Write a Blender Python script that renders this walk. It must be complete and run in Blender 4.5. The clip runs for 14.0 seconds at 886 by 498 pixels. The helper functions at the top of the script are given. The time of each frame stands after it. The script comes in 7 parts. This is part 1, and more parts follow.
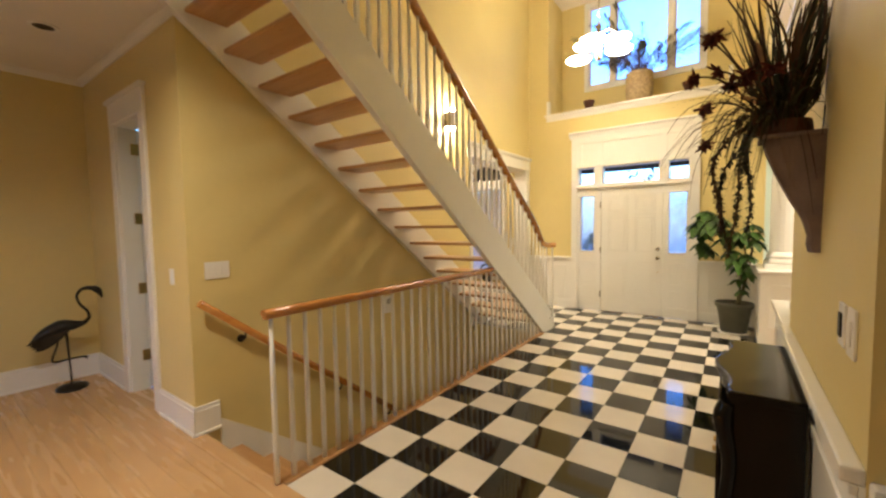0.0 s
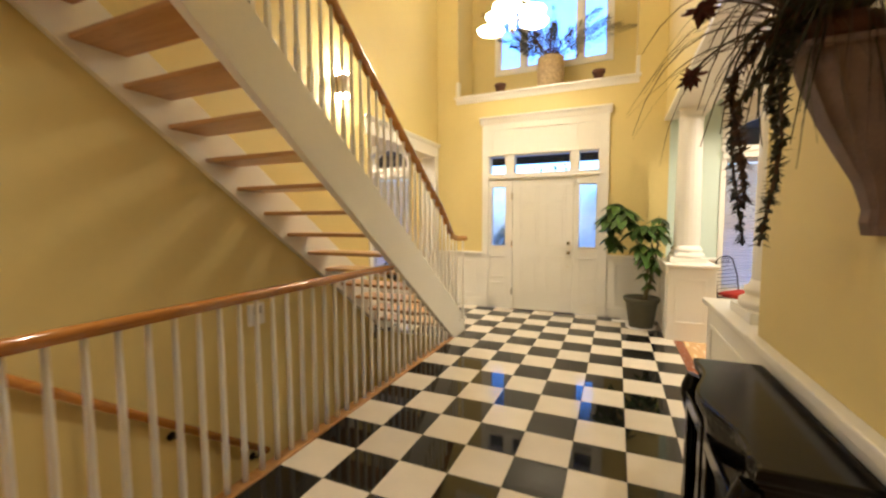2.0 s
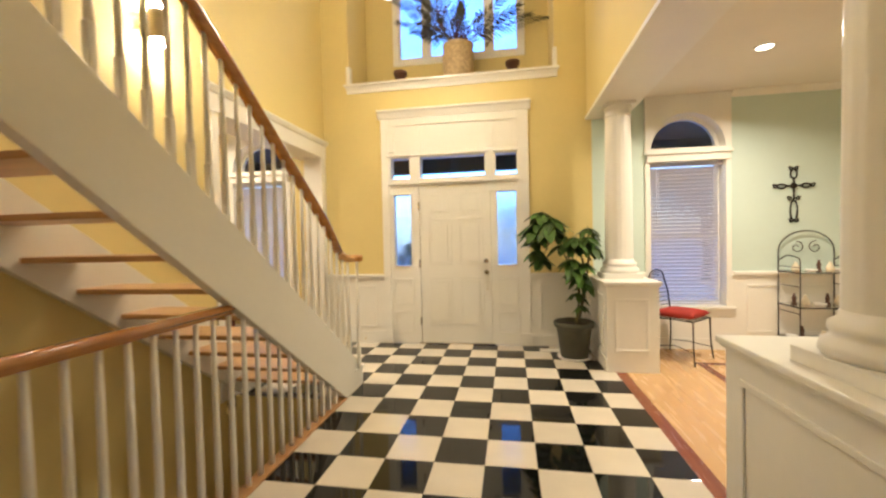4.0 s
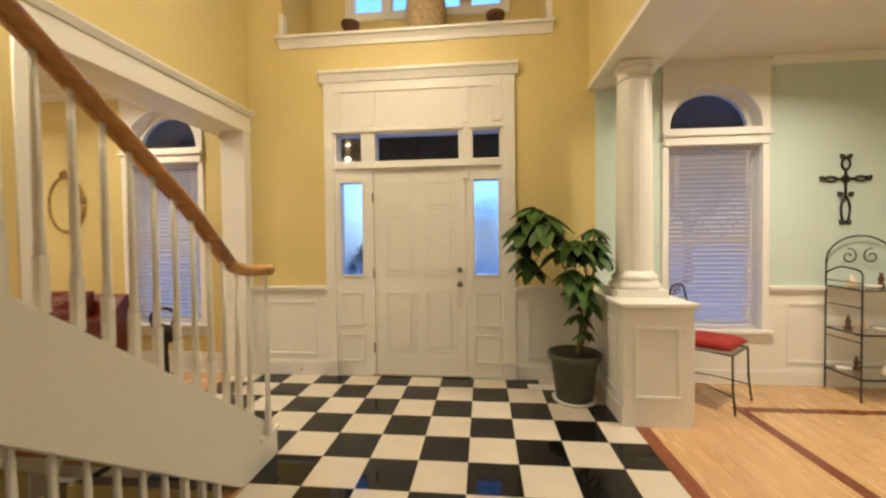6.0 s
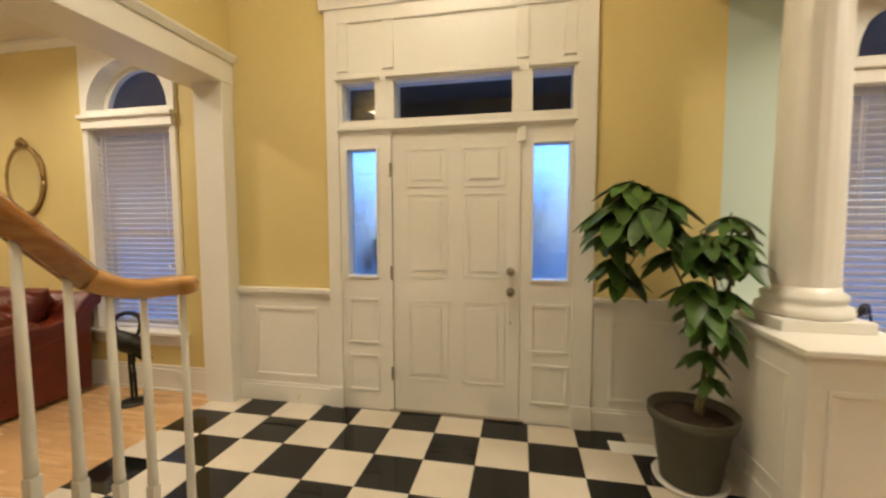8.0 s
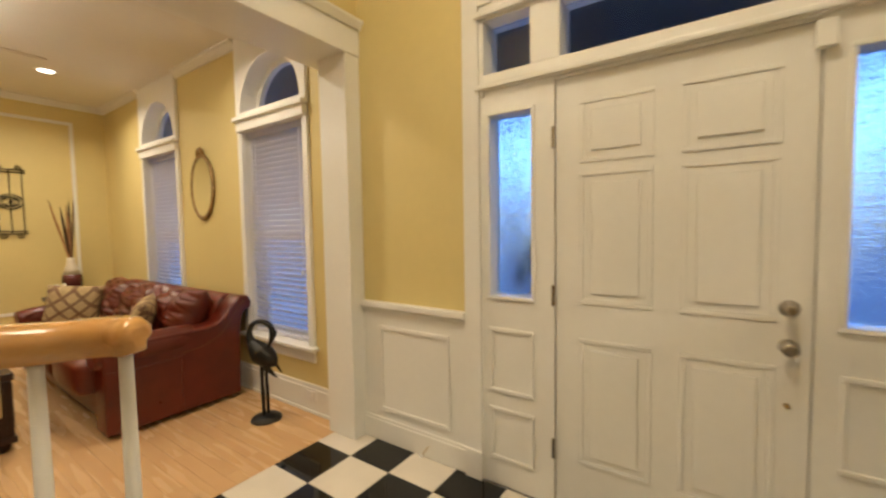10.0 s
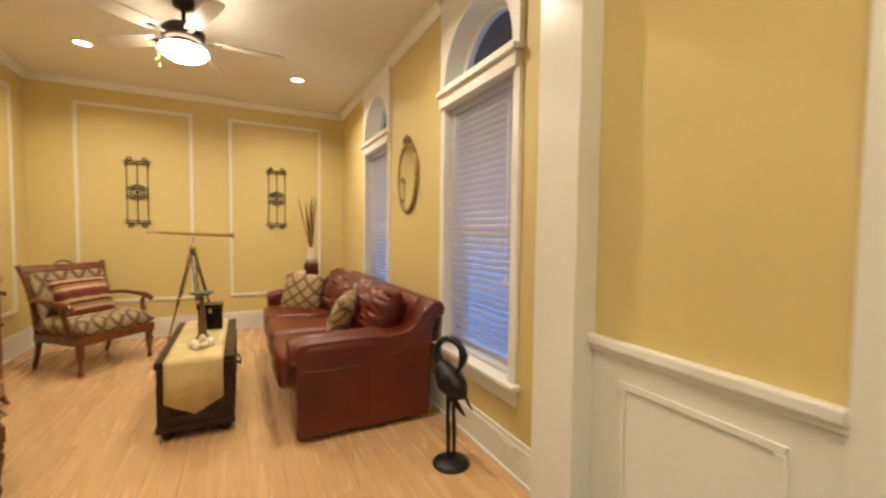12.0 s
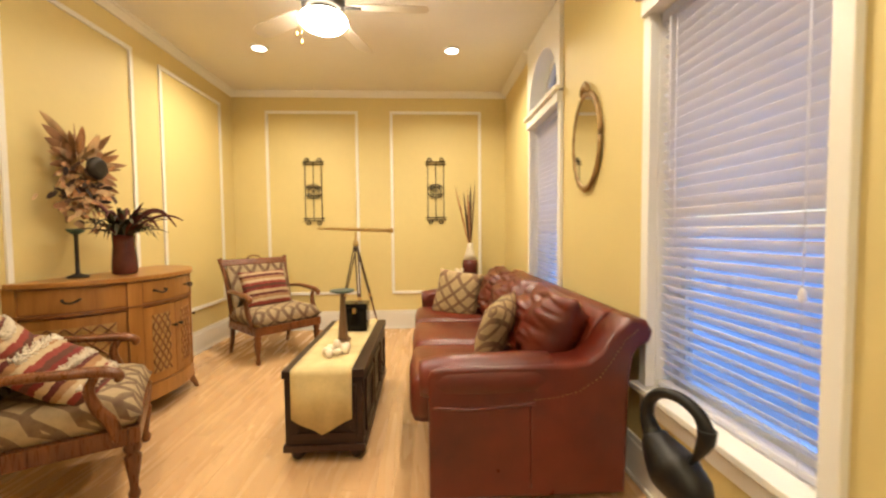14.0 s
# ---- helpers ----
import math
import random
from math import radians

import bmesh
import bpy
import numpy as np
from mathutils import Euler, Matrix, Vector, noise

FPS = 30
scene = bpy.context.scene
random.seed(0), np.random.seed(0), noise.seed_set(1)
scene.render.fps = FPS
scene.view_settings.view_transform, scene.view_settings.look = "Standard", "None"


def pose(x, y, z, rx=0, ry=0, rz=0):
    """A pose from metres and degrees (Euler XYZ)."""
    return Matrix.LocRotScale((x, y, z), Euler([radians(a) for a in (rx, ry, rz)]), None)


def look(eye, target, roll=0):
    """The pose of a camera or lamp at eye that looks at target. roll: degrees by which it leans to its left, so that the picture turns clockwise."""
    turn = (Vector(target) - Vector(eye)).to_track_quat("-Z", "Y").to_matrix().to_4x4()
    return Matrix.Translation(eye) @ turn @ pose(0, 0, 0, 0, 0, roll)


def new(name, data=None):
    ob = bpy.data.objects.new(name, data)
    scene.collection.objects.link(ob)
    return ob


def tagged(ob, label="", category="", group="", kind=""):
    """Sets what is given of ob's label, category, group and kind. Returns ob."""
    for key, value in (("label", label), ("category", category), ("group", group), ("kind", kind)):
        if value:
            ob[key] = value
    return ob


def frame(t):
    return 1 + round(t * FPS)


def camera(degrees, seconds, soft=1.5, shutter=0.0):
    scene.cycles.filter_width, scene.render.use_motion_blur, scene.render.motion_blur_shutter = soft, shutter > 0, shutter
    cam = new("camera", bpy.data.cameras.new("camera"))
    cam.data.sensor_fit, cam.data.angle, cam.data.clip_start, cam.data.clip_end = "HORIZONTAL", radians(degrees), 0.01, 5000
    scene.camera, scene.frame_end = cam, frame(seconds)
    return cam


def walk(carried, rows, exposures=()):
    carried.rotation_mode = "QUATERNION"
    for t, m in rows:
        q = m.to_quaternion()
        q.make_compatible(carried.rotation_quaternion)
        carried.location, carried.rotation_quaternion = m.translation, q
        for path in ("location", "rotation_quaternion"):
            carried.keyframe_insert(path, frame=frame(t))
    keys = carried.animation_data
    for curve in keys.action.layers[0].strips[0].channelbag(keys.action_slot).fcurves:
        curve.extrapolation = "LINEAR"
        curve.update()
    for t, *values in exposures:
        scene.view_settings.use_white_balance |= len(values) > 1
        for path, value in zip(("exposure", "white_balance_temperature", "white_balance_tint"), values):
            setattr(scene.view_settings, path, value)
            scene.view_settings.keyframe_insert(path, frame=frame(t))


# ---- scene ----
cam = camera(96.0, 14.0, soft=2.4, shutter=0.5)
PATH = [
    (0, (0.825, -6.97, 1.48), (-0.353, -5.358, 1.36), -0.9),
    (0.5, (0.759, -6.844, 1.465), (-0.338, -5.178, 1.323), -0.6),
    (1, (0.691, -6.68, 1.462), (-0.318, -4.96, 1.305), -0.4),
    (1.5, (0.622, -6.484, 1.448), (-0.29, -4.711, 1.289), -0.2),
    (2, (0.52, -6.224, 1.398), (-0.273, -4.394, 1.256), -0.2),
    (2.5, (0.442, -5.965, 1.381), (-0.237, -4.087, 1.26), -0.3),
    (3, (0.355, -5.676, 1.37), (-0.214, -3.761, 1.277), -0.7),
    (3.5, (0.264, -5.381, 1.353), (-0.187, -3.434, 1.284), -1.0),
    (4, (0.17, -5.065, 1.333), (-0.162, -3.094, 1.286), -1.3),
    (4.2, (0.152, -4.949, 1.332), (-0.142, -2.971, 1.294), -1.6),
    (6.5, (0.06, -3.616, 1.379), (-0.133, -1.626, 1.318), -0.5),
    (7, (-0.021, -3.327, 1.417), (-0.219, -1.34, 1.305), -0.2),
    (7.2, (-0.031, -3.221, 1.415), (-0.246, -1.236, 1.292), -0.1),
    (9.3, (-0.167, -2.177, 1.369), (-1.027, -0.375, 1.243), -0.8),
    (9.5, (-0.206, -2.087, 1.369), (-1.143, -0.324, 1.246), -0.9),
    (10, (-0.345, -1.898, 1.361), (-1.474, -0.251, 1.252), -0.9),
    (10.5, (-0.476, -1.728, 1.362), (-1.811, -0.243, 1.264), -0.8),
    (11, (-0.673, -1.579, 1.325), (-2.181, -0.268, 1.25), -0.0),
    (11.5, (-0.864, -1.468, 1.317), (-2.52, -0.348, 1.243), 0.6),
    (12, (-1.063, -1.357, 1.312), (-2.847, -0.455, 1.223), 0.7),
    (12.5, (-1.285, -1.251, 1.293), (-3.169, -0.588, 1.191), 0.6),
    (13, (-1.503, -1.175, 1.278), (-3.452, -0.741, 1.168), 0.3),
    (13.5, (-1.683, -1.122, 1.25), (-3.666, -0.882, 1.144), -0.1),
    (14, (-1.848, -1.082, 1.221), (-3.844, -0.988, 1.131), -0.5),
]
EXPOSURES = [(0, 0.12), (2, 0.10), (4.2, 0.0), (6.3, -0.42), (7.2, -0.50), (9.3, -0.48), (11, -0.46), (12.5, -0.14), (14, 0.18)]
walk(cam, [(t, look(eye, target, roll)) for t, eye, target, roll in PATH], EXPOSURES)

# ---- world: blue dusk sky ----
world = bpy.data.worlds.new("dusk")
scene.world = world
world.use_nodes = True
wn = world.node_tree
sky = wn.nodes.new("ShaderNodeTexSky")
sky.sky_type = "NISHITA"
sky.sun_disc = False
sky.sun_elevation = radians(6.0)
sky.sun_rotation = radians(180)
sky.ozone_density = 4.0
sky.air_density = 1.2
dusk = wn.nodes.new("ShaderNodeVectorMath")
dusk.operation = "MULTIPLY"
dusk.inputs[1].default_value = (0.78, 0.86, 1.38)
bg = wn.nodes["Background"]
bg.inputs["Strength"].default_value = 1.35
wn.links.new(sky.outputs["Color"], dusk.inputs[0])
wn.links.new(dusk.outputs[0], bg.inputs["Color"])


# ---- lamps: ceiling cans in view, and unseen ones added as fill ----
def lamp(name, kind, at, power, colour, size=0.1, aim=None, spread=180.0):
    data = bpy.data.lights.new(name, kind)
    data.energy, data.color = power, colour
    if kind == "AREA":
        data.shape, data.size, data.spread = "DISK", size, radians(spread)
    else:
        data.shadow_soft_size = size
    ob = new(name, data)
    ob.matrix_world = look(at, aim) if aim else pose(*at)
    return tagged(ob, kind="structure")


WARM = (1.0, 0.84, 0.62)
SOFT_WARM = (1.0, 0.86, 0.67)
# In view: x -5.70 and 2.36; the other cans are added fill, unseen.
CAN_AND_FILL_SPOTS = [(-5.70, -2.59, 2.93), (-5.70, -0.80, 2.93), (-3.30, -2.59, 2.93), (-3.30, -0.80, 2.93), (2.36, -1.18, 2.93), (3.6, -3.3, 2.93), (-1.9, -8.0, 2.97), (-1.25, -6.75, 2.97)]
for cx, cy, cz in CAN_AND_FILL_SPOTS:
    lamp("downlight_or_fill_lamp", "AREA", (cx, cy, cz - 0.012), 52 if cx > 2 else 28 if cx < -5 else (12 if cy < -2 else 22) if cx < -3 else 5 if cx < -1.5 else 34, SOFT_WARM, 0.11, (cx, cy, 0), 150)


# ---- materials ----
def mat(name, colour, rough=0.5, metal=0.0, vary=0.08, scale=3.0, bump=0.0, bump_scale=60.0, rand=0.0, coat=0.0, detail_scale=None, detail=0.0):
    """Procedural surface: two scales of tone variation, bump, and variation from piece to piece."""
    m = bpy.data.materials.new(name)
    m.use_nodes = True
    nt = m.node_tree
    b = nt.nodes["Principled BSDF"]
    b.inputs["Roughness"].default_value = rough
    b.inputs["Metallic"].default_value = metal
    b.inputs["Coat Weight"].default_value = coat
    b.inputs["Coat Roughness"].default_value = 0.12
    co = nt.nodes.new("ShaderNodeTexCoord")
    n1 = nt.nodes.new("ShaderNodeTexNoise")
    n1.inputs["Scale"].default_value = scale
    n1.inputs["Detail"].default_value = 5
    nt.links.new(co.outputs["Object"], n1.inputs["Vector"])
    n2 = nt.nodes.new("ShaderNodeTexNoise")
    n2.inputs["Scale"].default_value = detail_scale or scale * 14
    n2.inputs["Detail"].default_value = 4
    nt.links.new(co.outputs["Object"], n2.inputs["Vector"])
    add = nt.nodes.new("ShaderNodeMath")
    add.operation = "MULTIPLY_ADD"
    add.inputs[1].default_value = 0.4
    nt.links.new(n2.outputs["Fac"], add.inputs[0])
    nt.links.new(n1.outputs["Fac"], add.inputs[2])
    rng = nt.nodes.new("ShaderNodeMapRange")
    rng.inputs["From Min"].default_value, rng.inputs["From Max"].default_value = 0.45, 0.95
    rng.inputs["To Min"].default_value, rng.inputs["To Max"].default_value = 1 - vary, 1 + vary
    nt.links.new(add.outputs[0], rng.inputs["Value"])
    value = rng.outputs[0]
    if rand:
        info = nt.nodes.new("ShaderNodeObjectInfo")
        r2 = nt.nodes.new("ShaderNodeMapRange")
        r2.inputs["To Min"].default_value, r2.inputs["To Max"].default_value = 1 - rand, 1 + rand
        nt.links.new(info.outputs["Random"], r2.inputs["Value"])
        mul = nt.nodes.new("ShaderNodeMath")
        mul.operation = "MULTIPLY"
        nt.links.new(value, mul.inputs[0])
        nt.links.new(r2.outputs[0], mul.inputs[1])
        value = mul.outputs[0]
    sc = nt.nodes.new("ShaderNodeVectorMath")
    sc.operation = "SCALE"
    sc.inputs[0].default_value = colour
    nt.links.new(value, sc.inputs["Scale"])
    nt.links.new(sc.outputs[0], b.inputs["Base Color"])
    rr = nt.nodes.new("ShaderNodeMapRange")
    rr.inputs["To Min"].default_value, rr.inputs["To Max"].default_value = max(0.02, rough * 0.8), min(1, rough * 1.2)
    nt.links.new(n2.outputs["Fac"], rr.inputs["Value"])
    nt.links.new(rr.outputs[0], b.inputs["Roughness"])
    if bump:
        n3 = nt.nodes.new("ShaderNodeTexNoise")
        n3.inputs["Scale"].default_value = bump_scale
        n3.inputs["Detail"].default_value = 3
        nt.links.new(co.outputs["Object"], n3.inputs["Vector"])
        bp = nt.nodes.new("ShaderNodeBump")
        bp.inputs["Strength"].default_value = bump
        bp.inputs["Distance"].default_value = 0.004
        nt.links.new(n3.outputs["Fac"], bp.inputs["Height"])
        nt.links.new(bp.outputs[0], b.inputs["Normal"])
    return m


def wood(name, dark, light, rough=0.3, axis=0, grain=9.0, rand=0.1, coat=0.0, fine=0.35):
    """Wood with grain stretched along one axis of the object."""
    m = bpy.data.materials.new(name)
    m.use_nodes = True
    nt = m.node_tree
    b = nt.nodes["Principled BSDF"]
    b.inputs["Coat Weight"].default_value = coat
    co = nt.nodes.new("ShaderNodeTexCoord")
    info = nt.nodes.new("ShaderNodeObjectInfo")
    off = nt.nodes.new("ShaderNodeVectorMath")
    off.operation = "MULTIPLY_ADD"
    off.inputs[1].default_value = (7.0, 5.0, 3.0)
    nt.links.new(info.outputs["Random"], off.inputs[0])
    nt.links.new(co.outputs["Object"], off.inputs[2])
    mp = nt.nodes.new("ShaderNodeMapping")
    s = [grain] * 3
    s[axis] = grain * 0.09
    mp.inputs["Scale"].default_value = s
    nt.links.new(off.outputs[0], mp.inputs["Vector"])
    n1 = nt.nodes.new("ShaderNodeTexNoise")
    n1.inputs["Scale"].default_value = 1.6
    n1.inputs["Detail"].default_value = 1.5 if fine < 0.2 else 6
    n1.inputs["Distortion"].default_value = 1.2 if fine > 0.2 else 0.2
    nt.links.new(mp.outputs[0], n1.inputs["Vector"])
    n2 = nt.nodes.new("ShaderNodeTexNoise")
    n2.inputs["Scale"].default_value = 11.0 if fine > 0.2 else 5.0
    n2.inputs["Detail"].default_value = 4 if fine > 0.2 else 1
    nt.links.new(mp.outputs[0], n2.inputs["Vector"])
    mx = nt.nodes.new("ShaderNodeMath")
    mx.operation = "MULTIPLY_ADD"
    mx.inputs[1].default_value = fine
    nt.links.new(n2.outputs["Fac"], mx.inputs[0])
    nt.links.new(n1.outputs["Fac"], mx.inputs[2])
    r2 = nt.nodes.new("ShaderNodeMath")
    r2.operation = "MULTIPLY_ADD"
    r2.inputs[1].default_value = rand * 2
    nt.links.new(info.outputs["Random"], r2.inputs[0])
    nt.links.new(mx.outputs[0], r2.inputs[2])
    ramp = nt.nodes.new("ShaderNodeValToRGB")
    ramp.color_ramp.elements[0].position, ramp.color_ramp.elements[0].color = 0.42 if fine > 0.2 else 0.25, (*dark, 1)
    ramp.color_ramp.elements[1].position, ramp.color_ramp.elements[1].color = 0.95, (*light, 1)
    nt.links.new(r2.outputs[0], ramp.inputs[0])
    nt.links.new(ramp.outputs[0], b.inputs["Base Color"])
    rr = nt.nodes.new("ShaderNodeMapRange")
    rr.inputs["To Min"].default_value, rr.inputs["To Max"].default_value = rough * (1 - 0.7 * fine), min(1, rough * (1 + 0.8 * fine))
    nt.links.new(n2.outputs["Fac"], rr.inputs["Value"])
    nt.links.new(rr.outputs[0], b.inputs["Roughness"])
    bp = nt.nodes.new("ShaderNodeBump")
    bp.inputs["Strength"].default_value = 0.34 * fine if fine > 0.2 else 0.012
    bp.inputs["Distance"].default_value = 0.002
    nt.links.new(n2.outputs["Fac"], bp.inputs["Height"])
    nt.links.new(bp.outputs[0], b.inputs["Normal"])
    return m


def sheen(m, level):
    m.node_tree.nodes["Principled BSDF"].inputs["Specular IOR Level"].default_value = level
    return m


def glow(name, colour, strength):
    m = bpy.data.materials.new(name)
    m.use_nodes = True
    b = m.node_tree.nodes["Principled BSDF"]
    b.inputs["Base Color"].default_value = (0.85, 0.82, 0.75, 1)
    b.inputs["Emission Color"].default_value = (*colour, 1)
    b.inputs["Emission Strength"].default_value = strength
    return m


def glassy(name, colour=(1, 1, 1), rough=0.0, bump=0.0, stretch=(1, 1, 1), scale=30.0):
    m = bpy.data.materials.new(name)
    m.use_nodes = True
    nt = m.node_tree
    b = nt.nodes["Principled BSDF"]
    b.inputs["Base Color"].default_value = (*colour, 1)
    b.inputs["Transmission Weight"].default_value = 1.0
    b.inputs["Roughness"].default_value = rough
    b.inputs["IOR"].default_value = 1.45
    if bump:
        co = nt.nodes.new("ShaderNodeTexCoord")
        mp = nt.nodes.new("ShaderNodeMapping")
        mp.inputs["Scale"].default_value = stretch
        nt.links.new(co.outputs["Object"], mp.inputs["Vector"])
        n = nt.nodes.new("ShaderNodeTexNoise")
        n.inputs["Scale"].default_value = scale
        n.inputs["Detail"].default_value = 3
        nt.links.new(mp.outputs[0], n.inputs["Vector"])
        bp = nt.nodes.new("ShaderNodeBump")
        bp.inputs["Strength"].default_value = bump
        bp.inputs["Distance"].default_value = 0.02
        nt.links.new(n.outputs["Fac"], bp.inputs["Height"])
        nt.links.new(bp.outputs[0], b.inputs["Normal"])
    return m


YELLOW = mat("yellow_wall_paint", (0.67, 0.545, 0.235), 0.55, vary=0.04, scale=1.2, bump=0.12, bump_scale=180)
AQUA = mat("pale_aqua_wall_paint", (0.57, 0.68, 0.62), 0.55, vary=0.03, scale=1.2, bump=0.12, bump_scale=180)
WHITE = mat("white_trim_paint", (0.80, 0.78, 0.72), 0.32, vary=0.03, scale=2.0, bump=0.05, bump_scale=90)
CEIL = mat("ceiling_paint", (0.78, 0.74, 0.66), 0.7, vary=0.03, scale=1.5, bump=0.15, bump_scale=150)
BLACK_TILE = sheen(mat("black_polished_tile", (0.007, 0.007, 0.0065), 0.05, vary=0.3, scale=4, rand=0.35, bump=0.02, bump_scale=8), 0.42)
WHITE_TILE = mat("cream_polished_tile", (0.66, 0.60, 0.50), 0.10, vary=0.05, scale=5, rand=0.04, bump=0.02, bump_scale=8)
GROUT = mat("grey_grout", (0.22, 0.2, 0.17), 0.85, vary=0.2, scale=20)
OAK = wood("light_oak_floor", (0.54, 0.325, 0.155), (0.61, 0.39, 0.19), 0.27, 0, 4.0, 0.06, fine=0.10)
OAK_Y = wood("light_oak_floor_crosswise", (0.54, 0.325, 0.155), (0.61, 0.39, 0.19), 0.27, 1, 4.0, 0.06, fine=0.10)
CHERRY = wood("dark_cherry_inlay", (0.12, 0.03, 0.015), (0.24, 0.07, 0.03), 0.25, 1)
TREAD = wood("oak_tread", (0.38, 0.19, 0.07), (0.55, 0.32, 0.14), 0.3, 0, 8)
RAIL = wood("varnished_oak_rail", (0.34, 0.12, 0.025), (0.52, 0.24, 0.06), 0.18, 1, 14, coat=0.5)
RAIL_LIGHT = wood("pale_oak_rail_end", (0.50, 0.22, 0.06), (0.66, 0.36, 0.12), 0.2, 1, 12, coat=0.5)
CLEAR = glassy("clear_glass")
FROST = glassy("rippled_frosted_glass", (0.85, 0.92, 1.0), 0.13, 0.6, (1, 1, 7), 9.0)
BRASS = mat("aged_brass", (0.55, 0.38, 0.15), 0.3, 1.0, 0.15, 20)
STEEL = mat("satin_nickel", (0.50, 0.46, 0.40), 0.24, 1.0, 0.1, 20)
IRON = mat("dark_iron", (0.035, 0.028, 0.022), 0.45, 0.7, 0.25, 15, 0.15, 90)
PLATE = mat("white_plastic_plate", (0.78, 0.76, 0.72), 0.35, vary=0.02)
SLAT = mat("white_blind_slat", (0.86, 0.85, 0.84), 0.4, vary=0.02)
snt = SLAT.node_tree
trl = snt.nodes.new("ShaderNodeBsdfTranslucent")
trl.inputs["Color"].default_value = (0.93, 0.90, 0.90, 1)
mixs = snt.nodes.new("ShaderNodeMixShader")
mixs.inputs[0].default_value = 0.62
snt.links.new(snt.nodes["Principled BSDF"].outputs[0], mixs.inputs[1])
snt.links.new(trl.outputs[0], mixs.inputs[2])
snt.links.new(mixs.outputs[0], snt.nodes["Material Output"].inputs["Surface"])
LIT_FAN = glow("lit_fan_bowl", (1.0, 0.89, 0.72), 64.0)
LIT = glow("lit_chandelier_glass", (1.0, 0.85, 0.63), 46.0)
LIT_SC = glow("lit_sconce_glass", (1.0, 0.86, 0.64), 460.0)
CAN_LIT = glow("lit_downlight", (1.0, 0.9, 0.75), 9.0)
CREAM_BLADE = mat("pale_fan_blade", (0.60, 0.53, 0.42), 0.45, vary=0.1, scale=6)


# ---- mesh helpers ----
def quad(bm, *pts):
    return bm.faces.new([bm.verts.new(p) for p in pts])


def box(bm, x0, x1, y0, y1, z0, z1, bevel=0.0):
    r = bmesh.ops.create_cube(bm, size=1.0, matrix=Matrix.Translation(((x0 + x1) / 2, (y0 + y1) / 2, (z0 + z1) / 2)) @ Matrix.Diagonal((x1 - x0, y1 - y0, z1 - z0, 1)))
    if bevel:
        edges = list({e for v in r["verts"] for e in v.link_edges})
        bmesh.ops.bevel(bm, geom=edges, offset=bevel, segments=2, profile=0.6, affect="EDGES")
    return bm


def lathe(bm, profile, at=(0, 0, 0), seg=24, turn=None):
    """Turned solid: (radius, height) pairs from the foot to the top."""
    rings = []
    m = turn or Matrix.Identity(3)
    for r, h in profile:
        rings.append([bm.verts.new(Vector(at) + m @ Vector((r * math.cos(a), r * math.sin(a), h))) for a in (2 * math.pi * k / seg for k in range(seg))])
    for a, b in zip(rings, rings[1:]):
        for k in range(seg):
            f = bm.faces.new((a[k], a[(k + 1) % seg], b[(k + 1) % seg], b[k]))
            f.smooth = True
    bm.faces.new(list(reversed(rings[0])))
    bm.faces.new(rings[-1])
    return bm


def eased(pts, rad, n=4):
    """More points along a bent line, so that it runs smoothly through the given ones."""
    out, r_out = [], []
    for i in range(len(pts) - 1):
        a, b, c, d = pts[max(i - 1, 0)], pts[i], pts[i + 1], pts[min(i + 2, len(pts) - 1)]
        for q in range(n):
            f = q / n
            out.append(0.5 * (2 * b + (c - a) * f + (2 * a - 5 * b + 4 * c - d) * f * f + (3 * b - a - 3 * c + d) * f ** 3))
            r_out.append(rad[i] + (rad[i + 1] - rad[i]) * f)
    return out + [pts[-1]], r_out + [rad[-1]]


def tube(bm, pts, radius, seg=8, flat=1.0):
    """A round bar swept along points; radius may be a number or one for each point; flat squashes it upright."""
    pts = [Vector(p) for p in pts]
    rad = list(radius) if isinstance(radius, (list, tuple)) else [radius] * len(pts)
    if 3 < len(pts) < 10 and (pts[0] - pts[-1]).length > 1e-4:
        pts, rad = eased(pts, rad)
    rings, side = [], None
    for i, p in enumerate(pts):
        d = (pts[min(i + 1, len(pts) - 1)] - pts[max(i - 1, 0)]).normalized()
        if side is None:
            side = d.cross(Vector((0, 0, 1)) if abs(d.z) < 0.9 else Vector((0, 1, 0))).normalized()
        side = (side - d * side.dot(d)).normalized()
        up = side.cross(d)
        rings.append([bm.verts.new(p + rad[i] * (math.cos(a) * side + flat * math.sin(a) * up)) for a in (2 * math.pi * k / seg for k in range(seg))])
    for a, b in zip(rings, rings[1:]):
        for k in range(seg):
            f = bm.faces.new((a[k], a[(k + 1) % seg], b[(k + 1) % seg], b[k]))
            f.smooth = True
    bm.faces.new(list(reversed(rings[0])))
    bm.faces.new(rings[-1])
    return bm


def prism(bm, pts, axis, a0, a1, bevel=0.0):
    """A flat outline pushed along an axis; the outline's pairs fill the other two axes in order."""
    def at(p, a):
        q = list(p)
        q.insert(axis, a)
        return q
    lo = [bm.verts.new(at(p, a0)) for p in pts]
    hi = [bm.verts.new(at(p, a1)) for p in pts]
    made = [bm.faces.new(lo), bm.faces.new(list(reversed(hi)))]
    for k in range(len(pts)):
        n = (k + 1) % len(pts)
        made.append(bm.faces.new((lo[n], lo[k], hi[k], hi[n])))
    bmesh.ops.recalc_face_normals(bm, faces=made)
    if bevel:
        bmesh.ops.bevel(bm, geom=list({e for f in made for e in f.edges}), offset=bevel, segments=2, profile=0.6, affect="EDGES")
    return bm


